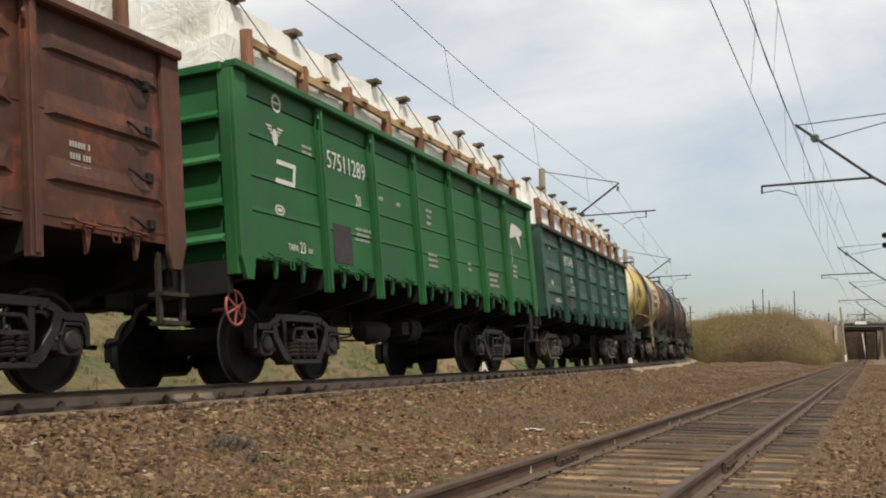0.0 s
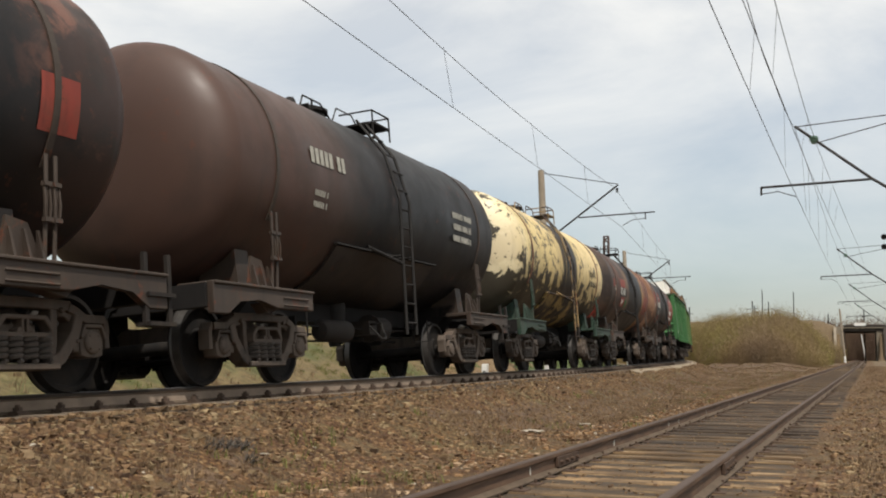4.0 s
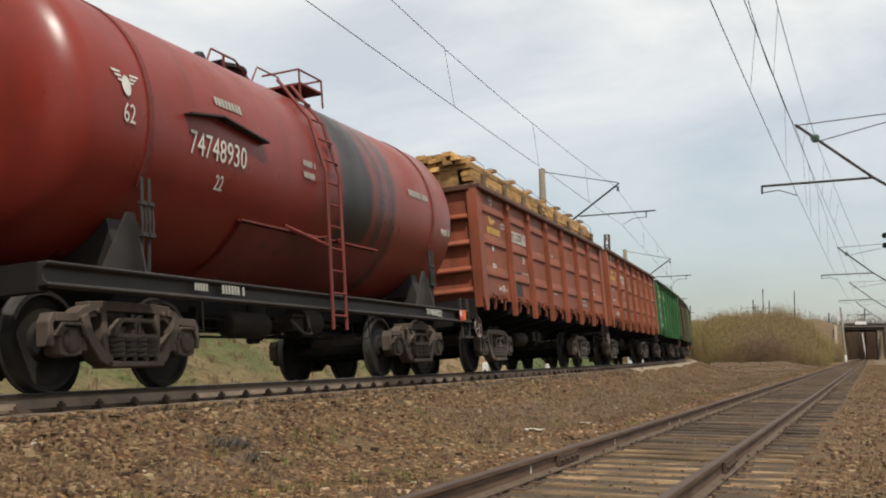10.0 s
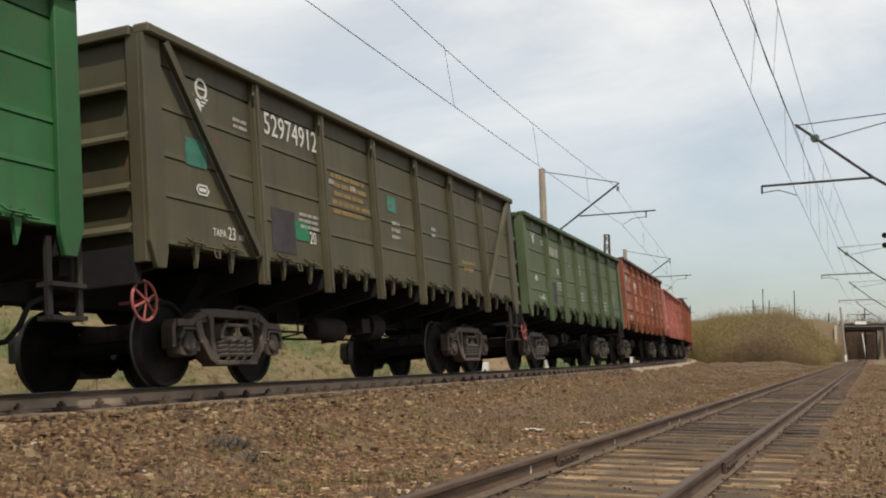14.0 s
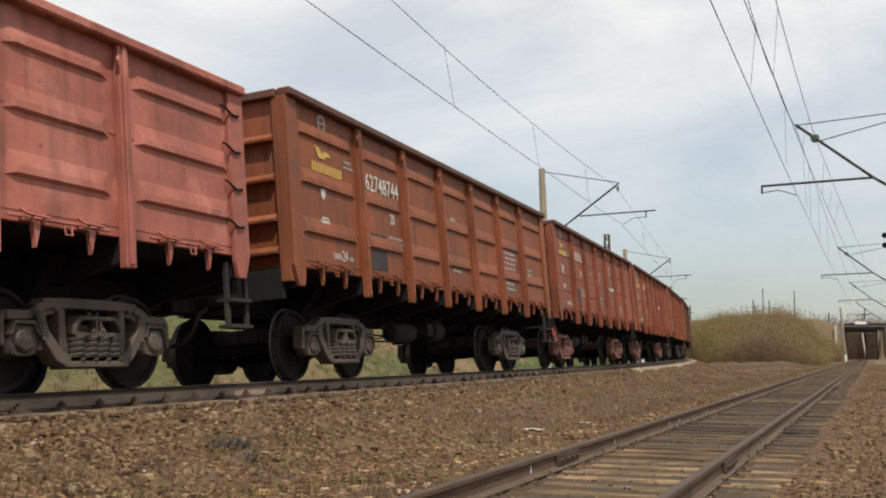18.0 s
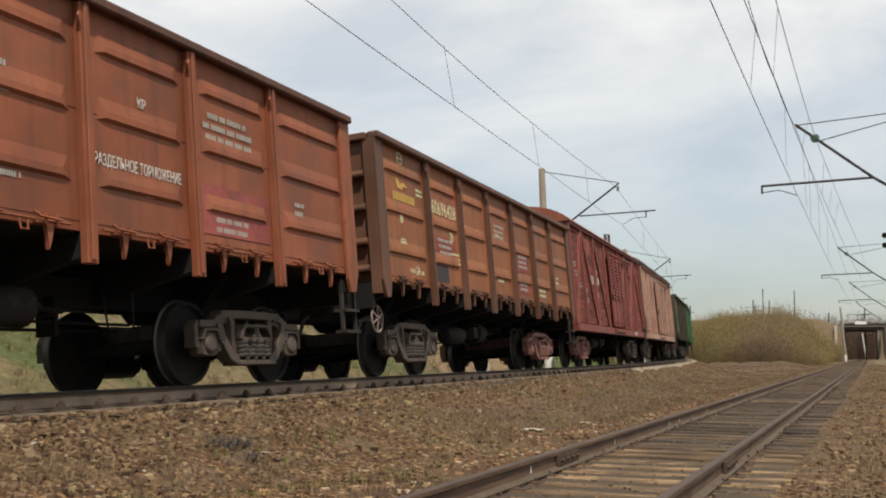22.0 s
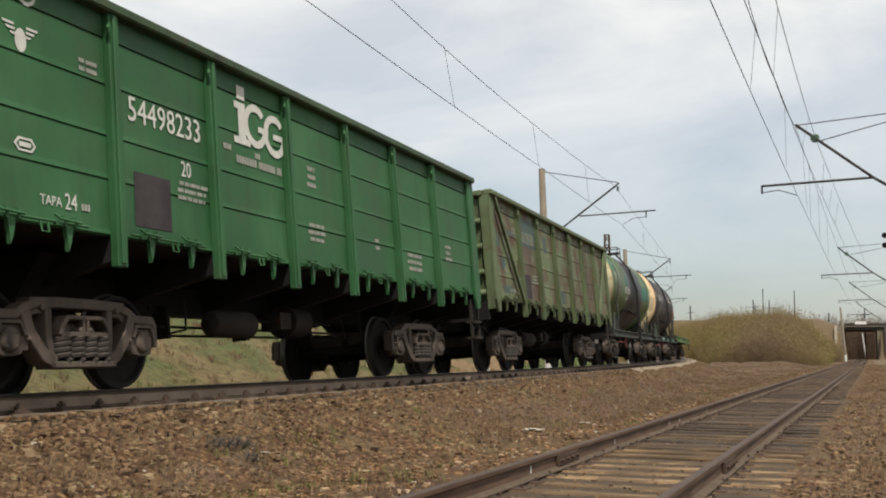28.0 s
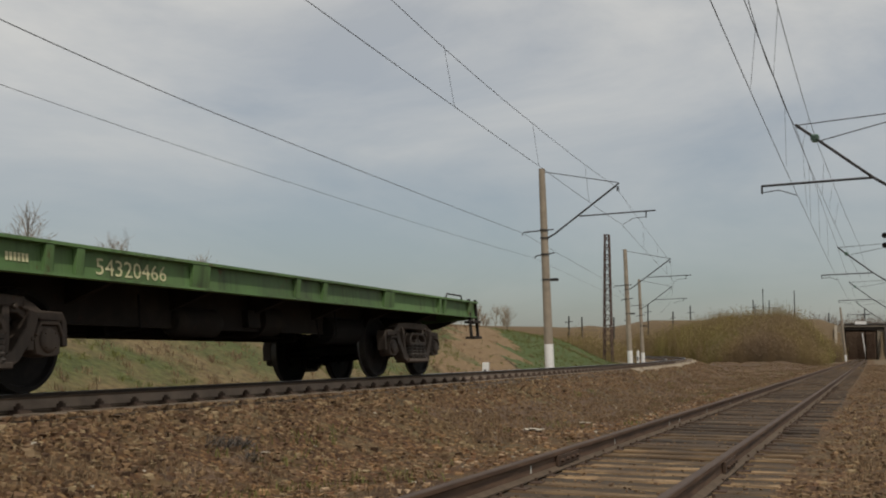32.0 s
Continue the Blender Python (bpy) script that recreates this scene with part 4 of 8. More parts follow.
def k_rigging(L):
    bm = bmesh.new()
    tube(bm, [(0.3, -L, 0.72), (0.3, L, 0.72)], 0.018, 5)
    tube(bm, [(0.15, -L, 0.62), (0.15, L, 0.66)], 0.018, 5)
    tube(bm, [(0.62, -1.9, 0.80), (0.62, 1.9, 0.80)], 0.014, 5)
    tube(bm, [(0.9, -2.3, 0.98), (0.9, -2.3, 0.62), (0.5, -2.3, 0.58), (0.4, -2.3, 0.95)], 0.016, 5)
    tube(bm, [(0.7, 2.1, 0.98), (0.75, 2.1, 0.60), (0.95, 2.25, 0.60), (0.95, 2.25, 0.98)], 0.014, 5)
    for y in (-L * 0.6, 0, L * 0.6):
        box(bm, 0.1, 0.34, y - 0.03, y + 0.03, 0.58, 0.98)
    return mesh_of(bm, "brake_rigging", M_UNDER)


def running_gear(w, base, half, hw=None, steps=True):
    """Bogies, couplers, hoses, brake gear under a wagon. Returns the wheelsets."""
    wheels = bogie(w, -base / 2) + bogie(w, base / 2)
    for rz in (0, 180):
        s = 1 if rz == 0 else -1
        part("coupler", kit("coupler", k_coupler), None, w, m=at(0, -s * (half - 0.35), 0, rz))
        part("air_hose", kit("hose", k_hose), None, w, m=at(0, -s * (half - 0.1), 0, rz))
    part("brake_cylinder", kit("cyl", k_brake_cylinder), None, w, m=at(0, 0.9))
    part("air_reservoir", kit("res", k_reservoir), None, w, m=at(0, -0.9))
    part("brake_rigging", kit("rig%.2f" % base, lambda: k_rigging(base / 2 - 1.3)), None, w)
    if steps:
        part("step", kit("step", k_step), None, w, m=at(1.43, half - 0.28))
        part("step", kit("step", k_step), None, w, m=at(-1.43, -half + 0.28, 0, 180))
    if hw is not None:
        part("handwheel", kit("handwheel", k_handwheel), None, w, "red brake handwheel", m=at(1.32, hw, 0.84 if abs(hw) > 5 else 0.76))
    return wheels


# -- lettering --
def text_mesh(s, h, mat, narrow=0.62, wrap=False):
    def build():
        cu = bpy.data.curves.new("lettering", "FONT")
        cu.body, cu.size, cu.extrude, cu.resolution_u = s, h / 0.72, 0.0015, 2
        ob = bpy.data.objects.new("lettering", cu)
        scene.collection.objects.link(ob)
        bpy.context.view_layer.update()
        me = bpy.data.meshes.new_from_object(ob.evaluated_get(bpy.context.evaluated_depsgraph_get()))
        bpy.data.objects.remove(ob)
        me.transform(Matrix.Diagonal((narrow, 1, 1, 1)))
        if wrap:
            for v in me.vertices:
                v.co.y, v.co.z = TR * math.sin(v.co.y / TR), v.co.z + TR * (math.cos(v.co.y / TR) - 1)
        me.materials.clear()
        me.materials.append(mat)
        return me
    return kit(("text", s, h, mat.name, narrow, wrap), build)


FACE = Matrix(((0, 0, 1, 0), (1, 0, 0, 0), (0, 1, 0, 0), (0, 0, 0, 1)))


def lettering(w, s, x, y, z, h, mat=None, narrow=0.62, tilt=0.0, name="lettering", wrap=False):
    m = Matrix.Translation((x, y, z)) @ Matrix.Rotation(-tilt, 4, "Y") @ FACE
    return part(name, text_mesh(s, h, mat or M_WHITE, narrow, wrap), None, w, m=m)


def bars_mesh(wid, rows, h, mat, seed):
    """Rows of plain bars, one for each unreadable word."""
    def build():
        rnd = random.Random(seed)
        bm = bmesh.new()
        for r in range(rows):
            x = rnd.uniform(0, 0.12) * wid
            end = wid * rnd.uniform(0.8, 1.0)
            z = -r * h * 1.55
            while end - x > h * 0.4:
                for _ in range(rnd.randint(3, 8)):
                    if end - x > h * 0.3:
                        box(bm, x, x + h * 0.36, z + h * 0.06, z + h * 0.86, -0.001, 0.001)
                    x += h * 0.52
                x += h * 0.4
        return mesh_of(bm, "stencil_block", mat)
    return kit(("bars", wid, rows, h, mat.name, seed), build)


def bars(w, x, y, z, wid, rows=2, h=0.07, mat=None, seed=1, tilt=0.0):
    m = Matrix.Translation((x, y, z)) @ Matrix.Rotation(-tilt, 4, "Y") @ FACE
    return part("stencil_block", bars_mesh(wid, rows, h, M_BAR if mat in (None, M_WHITE) else mat, seed), None, w, m=m)


def shape_mesh(poly, mat, name):
    def build():
        bm = bmesh.new()
        prism(bm, poly, "z", -0.001, 0.001)
        return mesh_of(bm, name, mat)
    return kit((name, mat.name, len(poly), poly[0], poly[-1]), build)


def emblem(w, poly, x, y, z, mat=None, name="emblem", tilt=0.0, label=""):
    m = Matrix.Translation((x, y, z)) @ Matrix.Rotation(-tilt, 4, "Y") @ FACE
    return part(name, shape_mesh([tuple(p) for p in poly], mat or M_WHITE, name), None, w, label, m=m)


def rect(a, b):
    return [(0, 0), (a, 0), (a, b), (0, b)]


def ring_poly(r, t=0.28):
    n = 18
    out = [(r * math.cos(2 * math.pi * i / n), r * math.sin(2 * math.pi * i / n)) for i in range(n + 1)]
    inn = [(r * (1 - t) * math.cos(2 * math.pi * i / n), r * (1 - t) * math.sin(2 * math.pi * i / n)) for i in range(n, -1, -1)]
    return out + inn


def winged_badge(w, x, y, z, mat=None, tilt=0.0):
    """Oval badge between two striped wings."""
    def build():
        bm = bmesh.new()
        for k in range(3):
            for s in (-1, 1):
                a, b, zz = s * (0.075 - 0.008 * k), s * (0.22 - 0.045 * k), 0.085 - 0.042 * k
                prism(bm, [(a, zz), (b - s * 0.02, zz), (b, zz + 0.022), (a, zz + 0.022)], "z", -0.001, 0.001)
        prism(bm, [(0.062 * math.cos(i * 0.524) * 1.0, -0.03 + 0.105 * math.sin(i * 0.524)) for i in range(12)], "z", -0.001, 0.0005)
        prism(bm, [(px * 0.8, pz * 1.25 - 0.03) for px, pz in ring_poly(0.085, 0.2)], "z", -0.001, 0.001)
        return mesh_of(bm, "badge", mat or M_WHITE)
    m = Matrix.Translation((x, y, z)) @ Matrix.Rotation(-tilt, 4, "Y") @ FACE
    return part("badge", kit(("badge", (mat or M_WHITE).name), build), None, w, "striped winged badge", m=m)




# -- gondola --
BAYS = (-6.36, -4.28, -2.56, -0.84, 0.88, 2.60, 4.32, 6.36)  # side posts along the wagon
GB = 1.40  # underside of the side wall


def k_panel(style, ztop, width):
    def build():
        bm = bmesh.new()
        h = width / 2 - 0.002
        H = ztop - 0.1 - GB
        if style == "flat":
            # lapped sheets with a narrow recessed joint between them, one rolled section
            cuts = [GB] + [z + ztop - 3.65 for z in (1.92, 2.34, 2.84, 3.30)] + [ztop - 0.1]
            prof = [(1.44, GB)]
            for z0, z1 in zip(cuts, cuts[1:]):
                prof += [(1.482, z0 + 0.002), (1.482, z0 + 0.010), (1.506, z0 + 0.011), (1.50, z0 + 0.06), (1.50, z1 - 0.010), (1.482, z1 - 0.009)]
            prism(bm, prof + [(1.482, ztop - 0.1), (1.44, ztop - 0.1)], "y", -h, h)
        else:
            box(bm, 1.44, 1.50, -h, h, GB, ztop - 0.1)
            for z in (GB + 0.10, GB + H * 0.53):
                box(bm, 1.50, 1.506, -h + 0.08, h - 0.08, z - 0.008, z + 0.008)
            for k in range(3):
                z = GB + H * (0.24 + 0.30 * k)
                a, b = -h + 0.30, h - 0.26
                v = [bm.verts.new(c) for c in ((1.50, a - 0.10, z - 0.075), (1.50, b + 0.10, z - 0.075), (1.50, b + 0.06, z + 0.15), (1.50, a - 0.06, z + 0.15),
                                               (1.536, a + 0.02, z - 0.045), (1.536, b - 0.02, z - 0.045), (1.532, b - 0.04, z + 0.02), (1.532, a + 0.04, z + 0.02))]
                for q in ((4, 5, 6, 7), (0, 1, 5, 4), (1, 2, 6, 5), (2, 3, 7, 6), (3, 0, 4, 7)):
                    bm.faces.new([v[i] for i in q])
        return mesh_of(bm, "side_panel", M_SLOT)
    return kit(("panel", style, ztop, round(width, 3)), build)


def k_post(ztop):
    def build():
        bm = bmesh.new()
        prism(bm, [(1.50, ztop - 0.112), (1.575, ztop - 0.112), (1.585, 1.5), (1.585, 1.10), (1.50, 1.10)], "y", -0.075, 0.075)
        prism(bm, [(1.580, ztop - 0.114), (1.595, ztop - 0.114), (1.605, 1.13), (1.585, 1.13)], "y", -0.03, 0.03)
        bevel(bm, 0.008)
        tube(bm, [(1.58, -0.09, ztop - 0.24), (1.60, -0.12, ztop - 0.28), (1.60, -0.10, ztop - 0.33), (1.58, -0.07, ztop - 0.31)], 0.016, 5)
        return mesh_of(bm, "post", M_SLOT)
    return kit(("post", ztop), build)


def k_corner(ztop):
    def build():
        bm = bmesh.new()
        prism(bm, [(-0.13, ztop - 0.1), (0.17, ztop - 0.1), (0.17, 1.32), (0.12, 1.14), (-0.03, 1.14), (-0.13, 1.4)], "x", 1.502, 1.56)
        box(bm, 1.35, 1.502, -0.13, -0.04, 1.2, ztop - 0.1)
        return mesh_of(bevel(bm, 0.008), "corner_post", M_SLOT)
    return kit(("corner", ztop), build)


def k_top_rail(ztop):
    def build():
        bm = bmesh.new()
        box(bm, 1.43, 1.625, -6.48, 6.48, ztop - 0.11, ztop)
        return mesh_of(bevel(bm, 0.02), "top_rail", M_SLOT)
    return kit(("toprail", ztop), build)


def k_end_wall(ztop):
    def build():
        bm = bmesh.new()
        box(bm, -1.44, 1.44, -6.42, -6.36, GB, ztop - 0.12)
        return mesh_of(bm, "end_wall", M_SLOT)
    return kit(("end", ztop), build)


def k_end_rib():
    bm = bmesh.new()
    prism(bm, [(-6.422, -0.06), (-6.53, -0.05), (-6.535, -0.02), (-6.45, 0.05), (-6.422, 0.055)], "x", -1.34, 1.34)
    return mesh_of(bm, "end_rib", M_SLOT)


def k_end_cap():
    bm = bmesh.new()
    box(bm, -1.425, 1.425, -6.52, -6.36, -0.12, -0.01)
    return mesh_of(bevel(bm, 0.015), "end_top_rail", M_SLOT)


def k_latch():
    """Hatch gear under one bay: a thin rod, two hooked claws with their brackets and a loose loop."""
    bm = bmesh.new()
    tube(bm, [(1.535, -0.66, 1.435), (1.535, 0.62, 1.435)], 0.013, 6)
    for y in (-0.33, 0.37):
        prism(bm, [(y - 0.05, 1.46), (y + 0.05, 1.46), (y + 0.045, 1.37), (y + 0.02, 1.27), (y - 0.01, 1.19), (y - 0.02, 1.27), (y - 0.035, 1.35)], "x", 1.49, 1.535)
        box(bm, 1.502, 1.56, y - 0.085, y - 0.055, 1.40, 1.50)
        box(bm, 1.502, 1.56, y + 0.055, y + 0.085, 1.40, 1.50)
        box(bm, 1.502, 1.55, y - 0.18, y - 0.10, 1.405, 1.44)
        tube(bm, [(1.545, y - 0.20, 1.50), (1.575, y - 0.16, 1.46), (1.57, y + 0.12, 1.45)], 0.014, 5)
    tube(bm, [(1.53, 0.0, 1.44), (1.55, 0.01, 1.33), (1.55, 0.09, 1.33), (1.53, 0.10, 1.44)], 0.011, 5)
    return mesh_of(bm, "hatch_latch", [M_SLOT])


def simple(name, mat, *boxes):
    """A kit mesh of one box or prism."""
    def build():
        bm = bmesh.new()
        for b in boxes:
            if len(b) == 6:
                box(bm, *b)
            else:
                prism(bm, *b)
        return mesh_of(bm, name, mat)
    return kit(("simple", name, mat.name, str(boxes)), build)


def gondola_frame(w):
    part("center_sill", simple("center_sill", M_UNDER, (-0.2, 0.2, -6.3, 6.3, 0.9, 1.22)), None, w)
    for i in range(8):
        part("crossbearer", simple("crossbearer", M_UNDER, ([(-1.49, 1.38), (1.49, 1.38), (1.49, 1.16), (0.2, 0.93), (-0.2, 0.93), (-1.49, 1.16)], "y", -0.06, 0.06)), None, w, m=at(0, (-6.30, *BAYS[1:7], 6.30)[i]))
    for s in (-1, 1):
        part("end_beam", simple("end_beam", M_UNDER, (-1.36, 1.36, -0.06, 0.06, 1.0, 1.38)), None, w, m=at(0, s * 6.44))
        part("body_bolster", simple("body_bolster", M_UNDER, ([(-0.9, 1.3), (0.9, 1.3), (0.5, 0.82), (-0.5, 0.82)], "y", -0.25, 0.25)), None, w, m=at(0, s * 4.325))


def k_floor():
    bm = bmesh.new()
    box(bm, -1.44, 1.44, -6.36, 6.36, 1.385, 1.42)
    return mesh_of(bm, "floor", M_UNDER)


def k_diag(ztop):
    def build():
        bm = bmesh.new()
        bar(bm, [(-6.15, ztop - 0.12), (-4.42, GB + 0.05)], 1.55, 1.61, 0.10)
        return mesh_of(bm, "diagonal_brace", M_SLOT)
    return kit(("diag", ztop), build)


M_SLOT = plain("wagon_primer", "5a4a40")
# top rails get separate paints, mostly darker than the side walls
M_RIM = paint("dark_rim", "303329", 0.4, 0.7)
M_RIM_GREEN = paint("dark_green_rim", "35492f", 0.4, 0.7)
M_RIM_BROWN = paint("dark_brown_rim", "573629", 0.4, 0.7)
WHEELS = {}


def repaint(root, mat, panel_mat=None):
    """Gives the painted parts of one wagon its own colour."""
    for o in root.children_recursive:
        if o.type == "MESH" and len(o.material_slots) and o.material_slots[0].material in (M_SLOT,):
            o.material_slots[0].link = "OBJECT"
            o.material_slots[0].material = panel_mat if panel_mat and o.name.startswith("side_panel") else mat


def gondola(name, label, mat, style="flat", ztop=3.65, hw=None, diag=False, panel_mat=None):
    w = thing(name, label, "freight wagon", group="wagons of the train")
    for a, b in zip(BAYS, BAYS[1:]):
        y = (a + b) / 2
        for rz in (0, 180):
            part("side_panel", k_panel(style, ztop, b - a), None, w, m=at(0, y, 0, rz))
            part("hatch_latch", kit("latch", k_latch), None, w, m=at(0, y, 0, rz))
    for i in range(1, 7):
        for rz in (0, 180):
            part("post", k_post(ztop), None, w, m=at(0, BAYS[i], 0, rz))
    for sy in (-1, 1):
        rz = 0 if sy < 0 else 180
        part("end_wall", k_end_wall(ztop), None, w, m=at(0, 0, 0, rz))
        for k in range(4):
            part("end_rib", kit("end_rib", k_end_rib), None, w, m=at(0, 0, ztop - 0.62 - (0.515 if k < 3 else 0.48) * k, rz))
        part("end_top_rail", kit("end_cap", k_end_cap), None, w, m=at(0, 0, ztop, rz))
    for rz in (0, 180):
        part("top_rail", k_top_rail(ztop), None, w, m=at(0, 0, 0, rz))
        s = 1 if rz == 0 else -1
        part("corner_post", k_corner(ztop), None, w, m=at(0, -6.36 * s, 0, rz))
        part("corner_post", kit(("corner_m", ztop), lambda: mirrored(k_corner(ztop))), None, w, m=at(0, 6.36 * s, 0, rz))
    gondola_frame(w)
    part("floor", kit("gfloor", k_floor), None, w)
    if diag:
        for rz in (0, 180):
            part("diagonal_brace", k_diag(ztop), None, w, m=at(0, 0, 0, rz))
            part("diagonal_brace", kit(("diag_m", ztop), lambda: mirrored(k_diag(ztop))), None, w, m=at(0, 0, 0, rz))
    WHEELS[w.name] = running_gear(w, 8.65, 6.62, hw)
    repaint(w, mat, panel_mat)
    return w


def dark_rim(w, mat=None):
    """Gives a wagon's top rails a dull dark paint of their own."""
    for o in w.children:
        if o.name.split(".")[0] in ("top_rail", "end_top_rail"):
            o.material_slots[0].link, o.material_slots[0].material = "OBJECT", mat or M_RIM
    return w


def mirrored(me):
    """A copy of a mesh mirrored along the wagon."""
    c = me.copy()
    c.transform(Matrix.Scale(-1, 4, (0, 1, 0)))
    c.flip_normals()
    return c


def gondola_marks(w, number, seed=1, mat=None, style="flat", tare="24", box_mat=None, extra=True, num_h=0.26, numz=2.72, yellow=False, low20=False):
    rnd = random.Random(seed)
    x = 1.508
    p = BAYS
    nx = 1.509 if style == "flat" else 1.512
    if number.isdigit():
        lettering(w, number, nx, p[1] + 0.25 - (0.0 if len(number) > 6 else -0.5), numz, num_h, mat, 0.89, name="wagon_number")
    else:
        bars(w, nx, p[1] + 0.45, numz, 1.0, 1, num_h, mat, seed + 60)
    lettering(w, "20", x, p[1] + (1.3 if low20 else 1.12), 1.72 if low20 else numz - 0.42, 0.17, mat, 0.8)
    emblem(w, rect(0.6, 0.54), x - 0.003, p[1] + 0.32, 1.54, box_mat or M_BLACKBOX, "chalk_panel", label="dark chalk panel")
    lettering(w, "TAPA", x, p[0] + 1.08, 1.58, 0.09, mat, 0.9)
    lettering(w, tare, x, p[0] + 1.39, 1.57, 0.15, mat, 0.8)
    bars(w, x, p[0] + 1.61, 1.58, 0.16, 1, 0.08, mat, seed + 50)
    emblem(w, ring_poly(0.12), x, p[0] + 0.98, 3.42 if numz < 2.9 else 3.2, mat)
    emblem(w, rect(0.2, 0.025), x, p[0] + 0.88, 3.41 if numz < 2.9 else 3.19, mat)
    winged_badge(w, x, p[0] + 0.9, 2.50 if yellow else 3.0, mat)
    if yellow:
        zb = 2.86 if style == "flat" else 2.72
        for k in range(12):
            emblem(w, [(0, 0), (0.052, 0), (0.066, 0.135), (0.014, 0.135)], x, p[0] + 0.6 + k * 0.078, zb, M_YELLOW, "name_bar")
        emblem(w, [(0.12, 0.0), (0.3, 0.0), (0.33, 0.05), (0.50, 0.055), (0.42, 0.11), (0.28, 0.115), (0.22, 0.07), (0.12, 0.15), (0.0, 0.16), (0.06, 0.11), (0.02, 0.10), (0.08, 0.06), (0.06, 0.04)], x, p[0] + 0.72, zb + 0.2, M_YELLOW, "company_emblem")
    bars(w, x, p[0] + 1.60, 2.98, 0.36, 2, 0.05, mat, seed)
    hexagon = [(-0.13, 0), (-0.08, 0.06), (0.08, 0.06), (0.13, 0), (0.08, -0.06), (-0.08, -0.06), (-0.13, 0)]
    emblem(w, hexagon + [(a * 0.8, b * 0.68) for a, b in reversed(hexagon)], x, p[0] + 0.92, 2.06, mat, "maker_emblem")
    emblem(w, rect(0.14, 0.04), x, p[0] + 0.85, 2.04, mat, "maker_emblem")
    bars(w, x, p[1] + 1.02, 2.06, 0.62, 3, 0.05, mat, seed + 1)
    bars(w, x, p[2] + 0.25, 2.62, 0.2, 1, 0.08, mat, seed + 2)
    bars(w, x, p[2] + 0.95, 2.62, 0.2, 1, 0.08, mat, seed + 3)
    if extra:
        bars(w, x, p[3] + 0.55, 2.7, 0.3, 3, 0.07, mat, seed + 4)
        bars(w, x, p[3] + 0.5, 1.95, 0.5, 3, 0.06, mat, seed + 5)
        bars(w, x, p[4] + 0.9, 1.95, 0.2, 2, 0.07, mat, seed + 6)
        bars(w, x, p[5] + 0.4, 1.85, 0.75, 3, 0.07, mat, seed + 7)
        bars(w, x, p[6] + 0.5, 2.15, 0.35, 3, 0.07, mat, seed + 8)


# -- tank wagon --
TZ, TR = 2.74, 1.51


def k_shell(half):
    bm = bmesh.new()
    prof = []
    for i in range(9):
        a = math.pi / 2 * i / 8
        prof.append((-half + 0.52 - 0.52 * math.cos(a) * 1.0, max(0.03, TR * (math.sin(a) ** 0.72))))
    body = [(-half + 0.52 + (2 * half - 1.04) * i / 12, TR) for i in range(1, 12)]
    prof = prof + body + [(-a, r) for a, r in reversed(prof)]
    lathe(bm, prof, "y", 56, (0, 0, TZ))
    return mesh_of(bm, "shell", M_SLOT, True)


def k_strap(y):
    bm = bmesh.new()
    n, prev = 40, None
    for i in range(n + 1):
        a = radians(-30 + 240 * i / n)
        row = [bm.verts.new((r * math.cos(a), dy, TZ + r * math.sin(a))) for r, dy in ((TR + 0.001, -0.04), (TR + 0.016, -0.04), (TR + 0.016, 0.04), (TR + 0.001, 0.04))]
        if prev:
            for j in range(4):
                bm.faces.new((prev[j], prev[(j + 1) % 4], row[(j + 1) % 4], row[j]))
        prev = row
    return mesh_of(bm, "strap", M_SLOT)


def tank_frame(w):
    part("center_sill", simple("center_sill", M_UNDER, (-0.24, 0.24, -5.6, 5.6, 0.92, 1.22)), None, w)
    for s in (-1, 1):
        part("end_beam", simple("end_beam", M_UNDER, (-1.38, 1.38, -0.08, 0.08, 0.84, 1.10)), None, w, m=at(0, s * 5.5))
        part("body_bolster", simple("body_bolster", M_UNDER, ([(-1.0, 1.3), (1.0, 1.3), (0.5, 0.82), (-0.5, 0.82)], "y", -0.3, 0.3)), None, w, m=at(0, s * 3.9))


def k_end_sill(full):
    bm = bmesh.new()
    if full:
        prism(bm, [(1.36, 0.88), (1.50, 0.88), (1.50, 0.91), (1.42, 0.93), (1.42, 1.05), (1.50, 1.07), (1.50, 1.10), (1.36, 1.10)], "y", -5.55, 5.55)
    else:
        prism(bm, [(-5.55, 0.76), (-5.55, 1.12), (-3.2, 1.12), (-3.2, 0.87), (-4.15, 0.87), (-4.55, 0.96), (-5.0, 0.92), (-5.25, 0.76)], "x", 1.38, 1.47)
        box(bm, 1.471, 1.50, -5.55, -3.2, 1.085, 1.12)
        box(bm, 1.471, 1.49, -4.0, -3.35, 0.90, 0.925)
        box(bm, 1.471, 1.49, -4.0, -3.35, 0.99, 1.015)
        prism(bm, [(-4.35, 0.935), (-3.6, 0.935), (-4.2, 0.82)], "x", 1.2, 1.36)
        box(bm, 1.0, 1.38, -5.55, -3.2, 1.06, 1.119)
    return mesh_of(bevel(bm, 0.01), "side_sill", M_SLOT)


def k_saddle():
    bm = bmesh.new()
    prism(bm, [(0.55, 1.10), (1.10, 1.10), (1.06, 1.62), (0.9, 1.5), (0.55, 1.33)], "y", -0.15, 0.15)
    prism(bm, [(-0.3, 1.10), (0.24, 1.10), (0.05, 1.46), (-0.2, 1.50)], "x", 1.285, 1.315)
    for dy in (-0.2, 0.0, 0.18):
        prism(bm, [(1.316, 1.10), (1.40, 1.10), (1.33, 1.4), (1.316, 1.4)], "y", dy * 0.9 - 0.015, dy * 0.9 + 0.015)
    return mesh_of(bm, "saddle", M_SLOT)


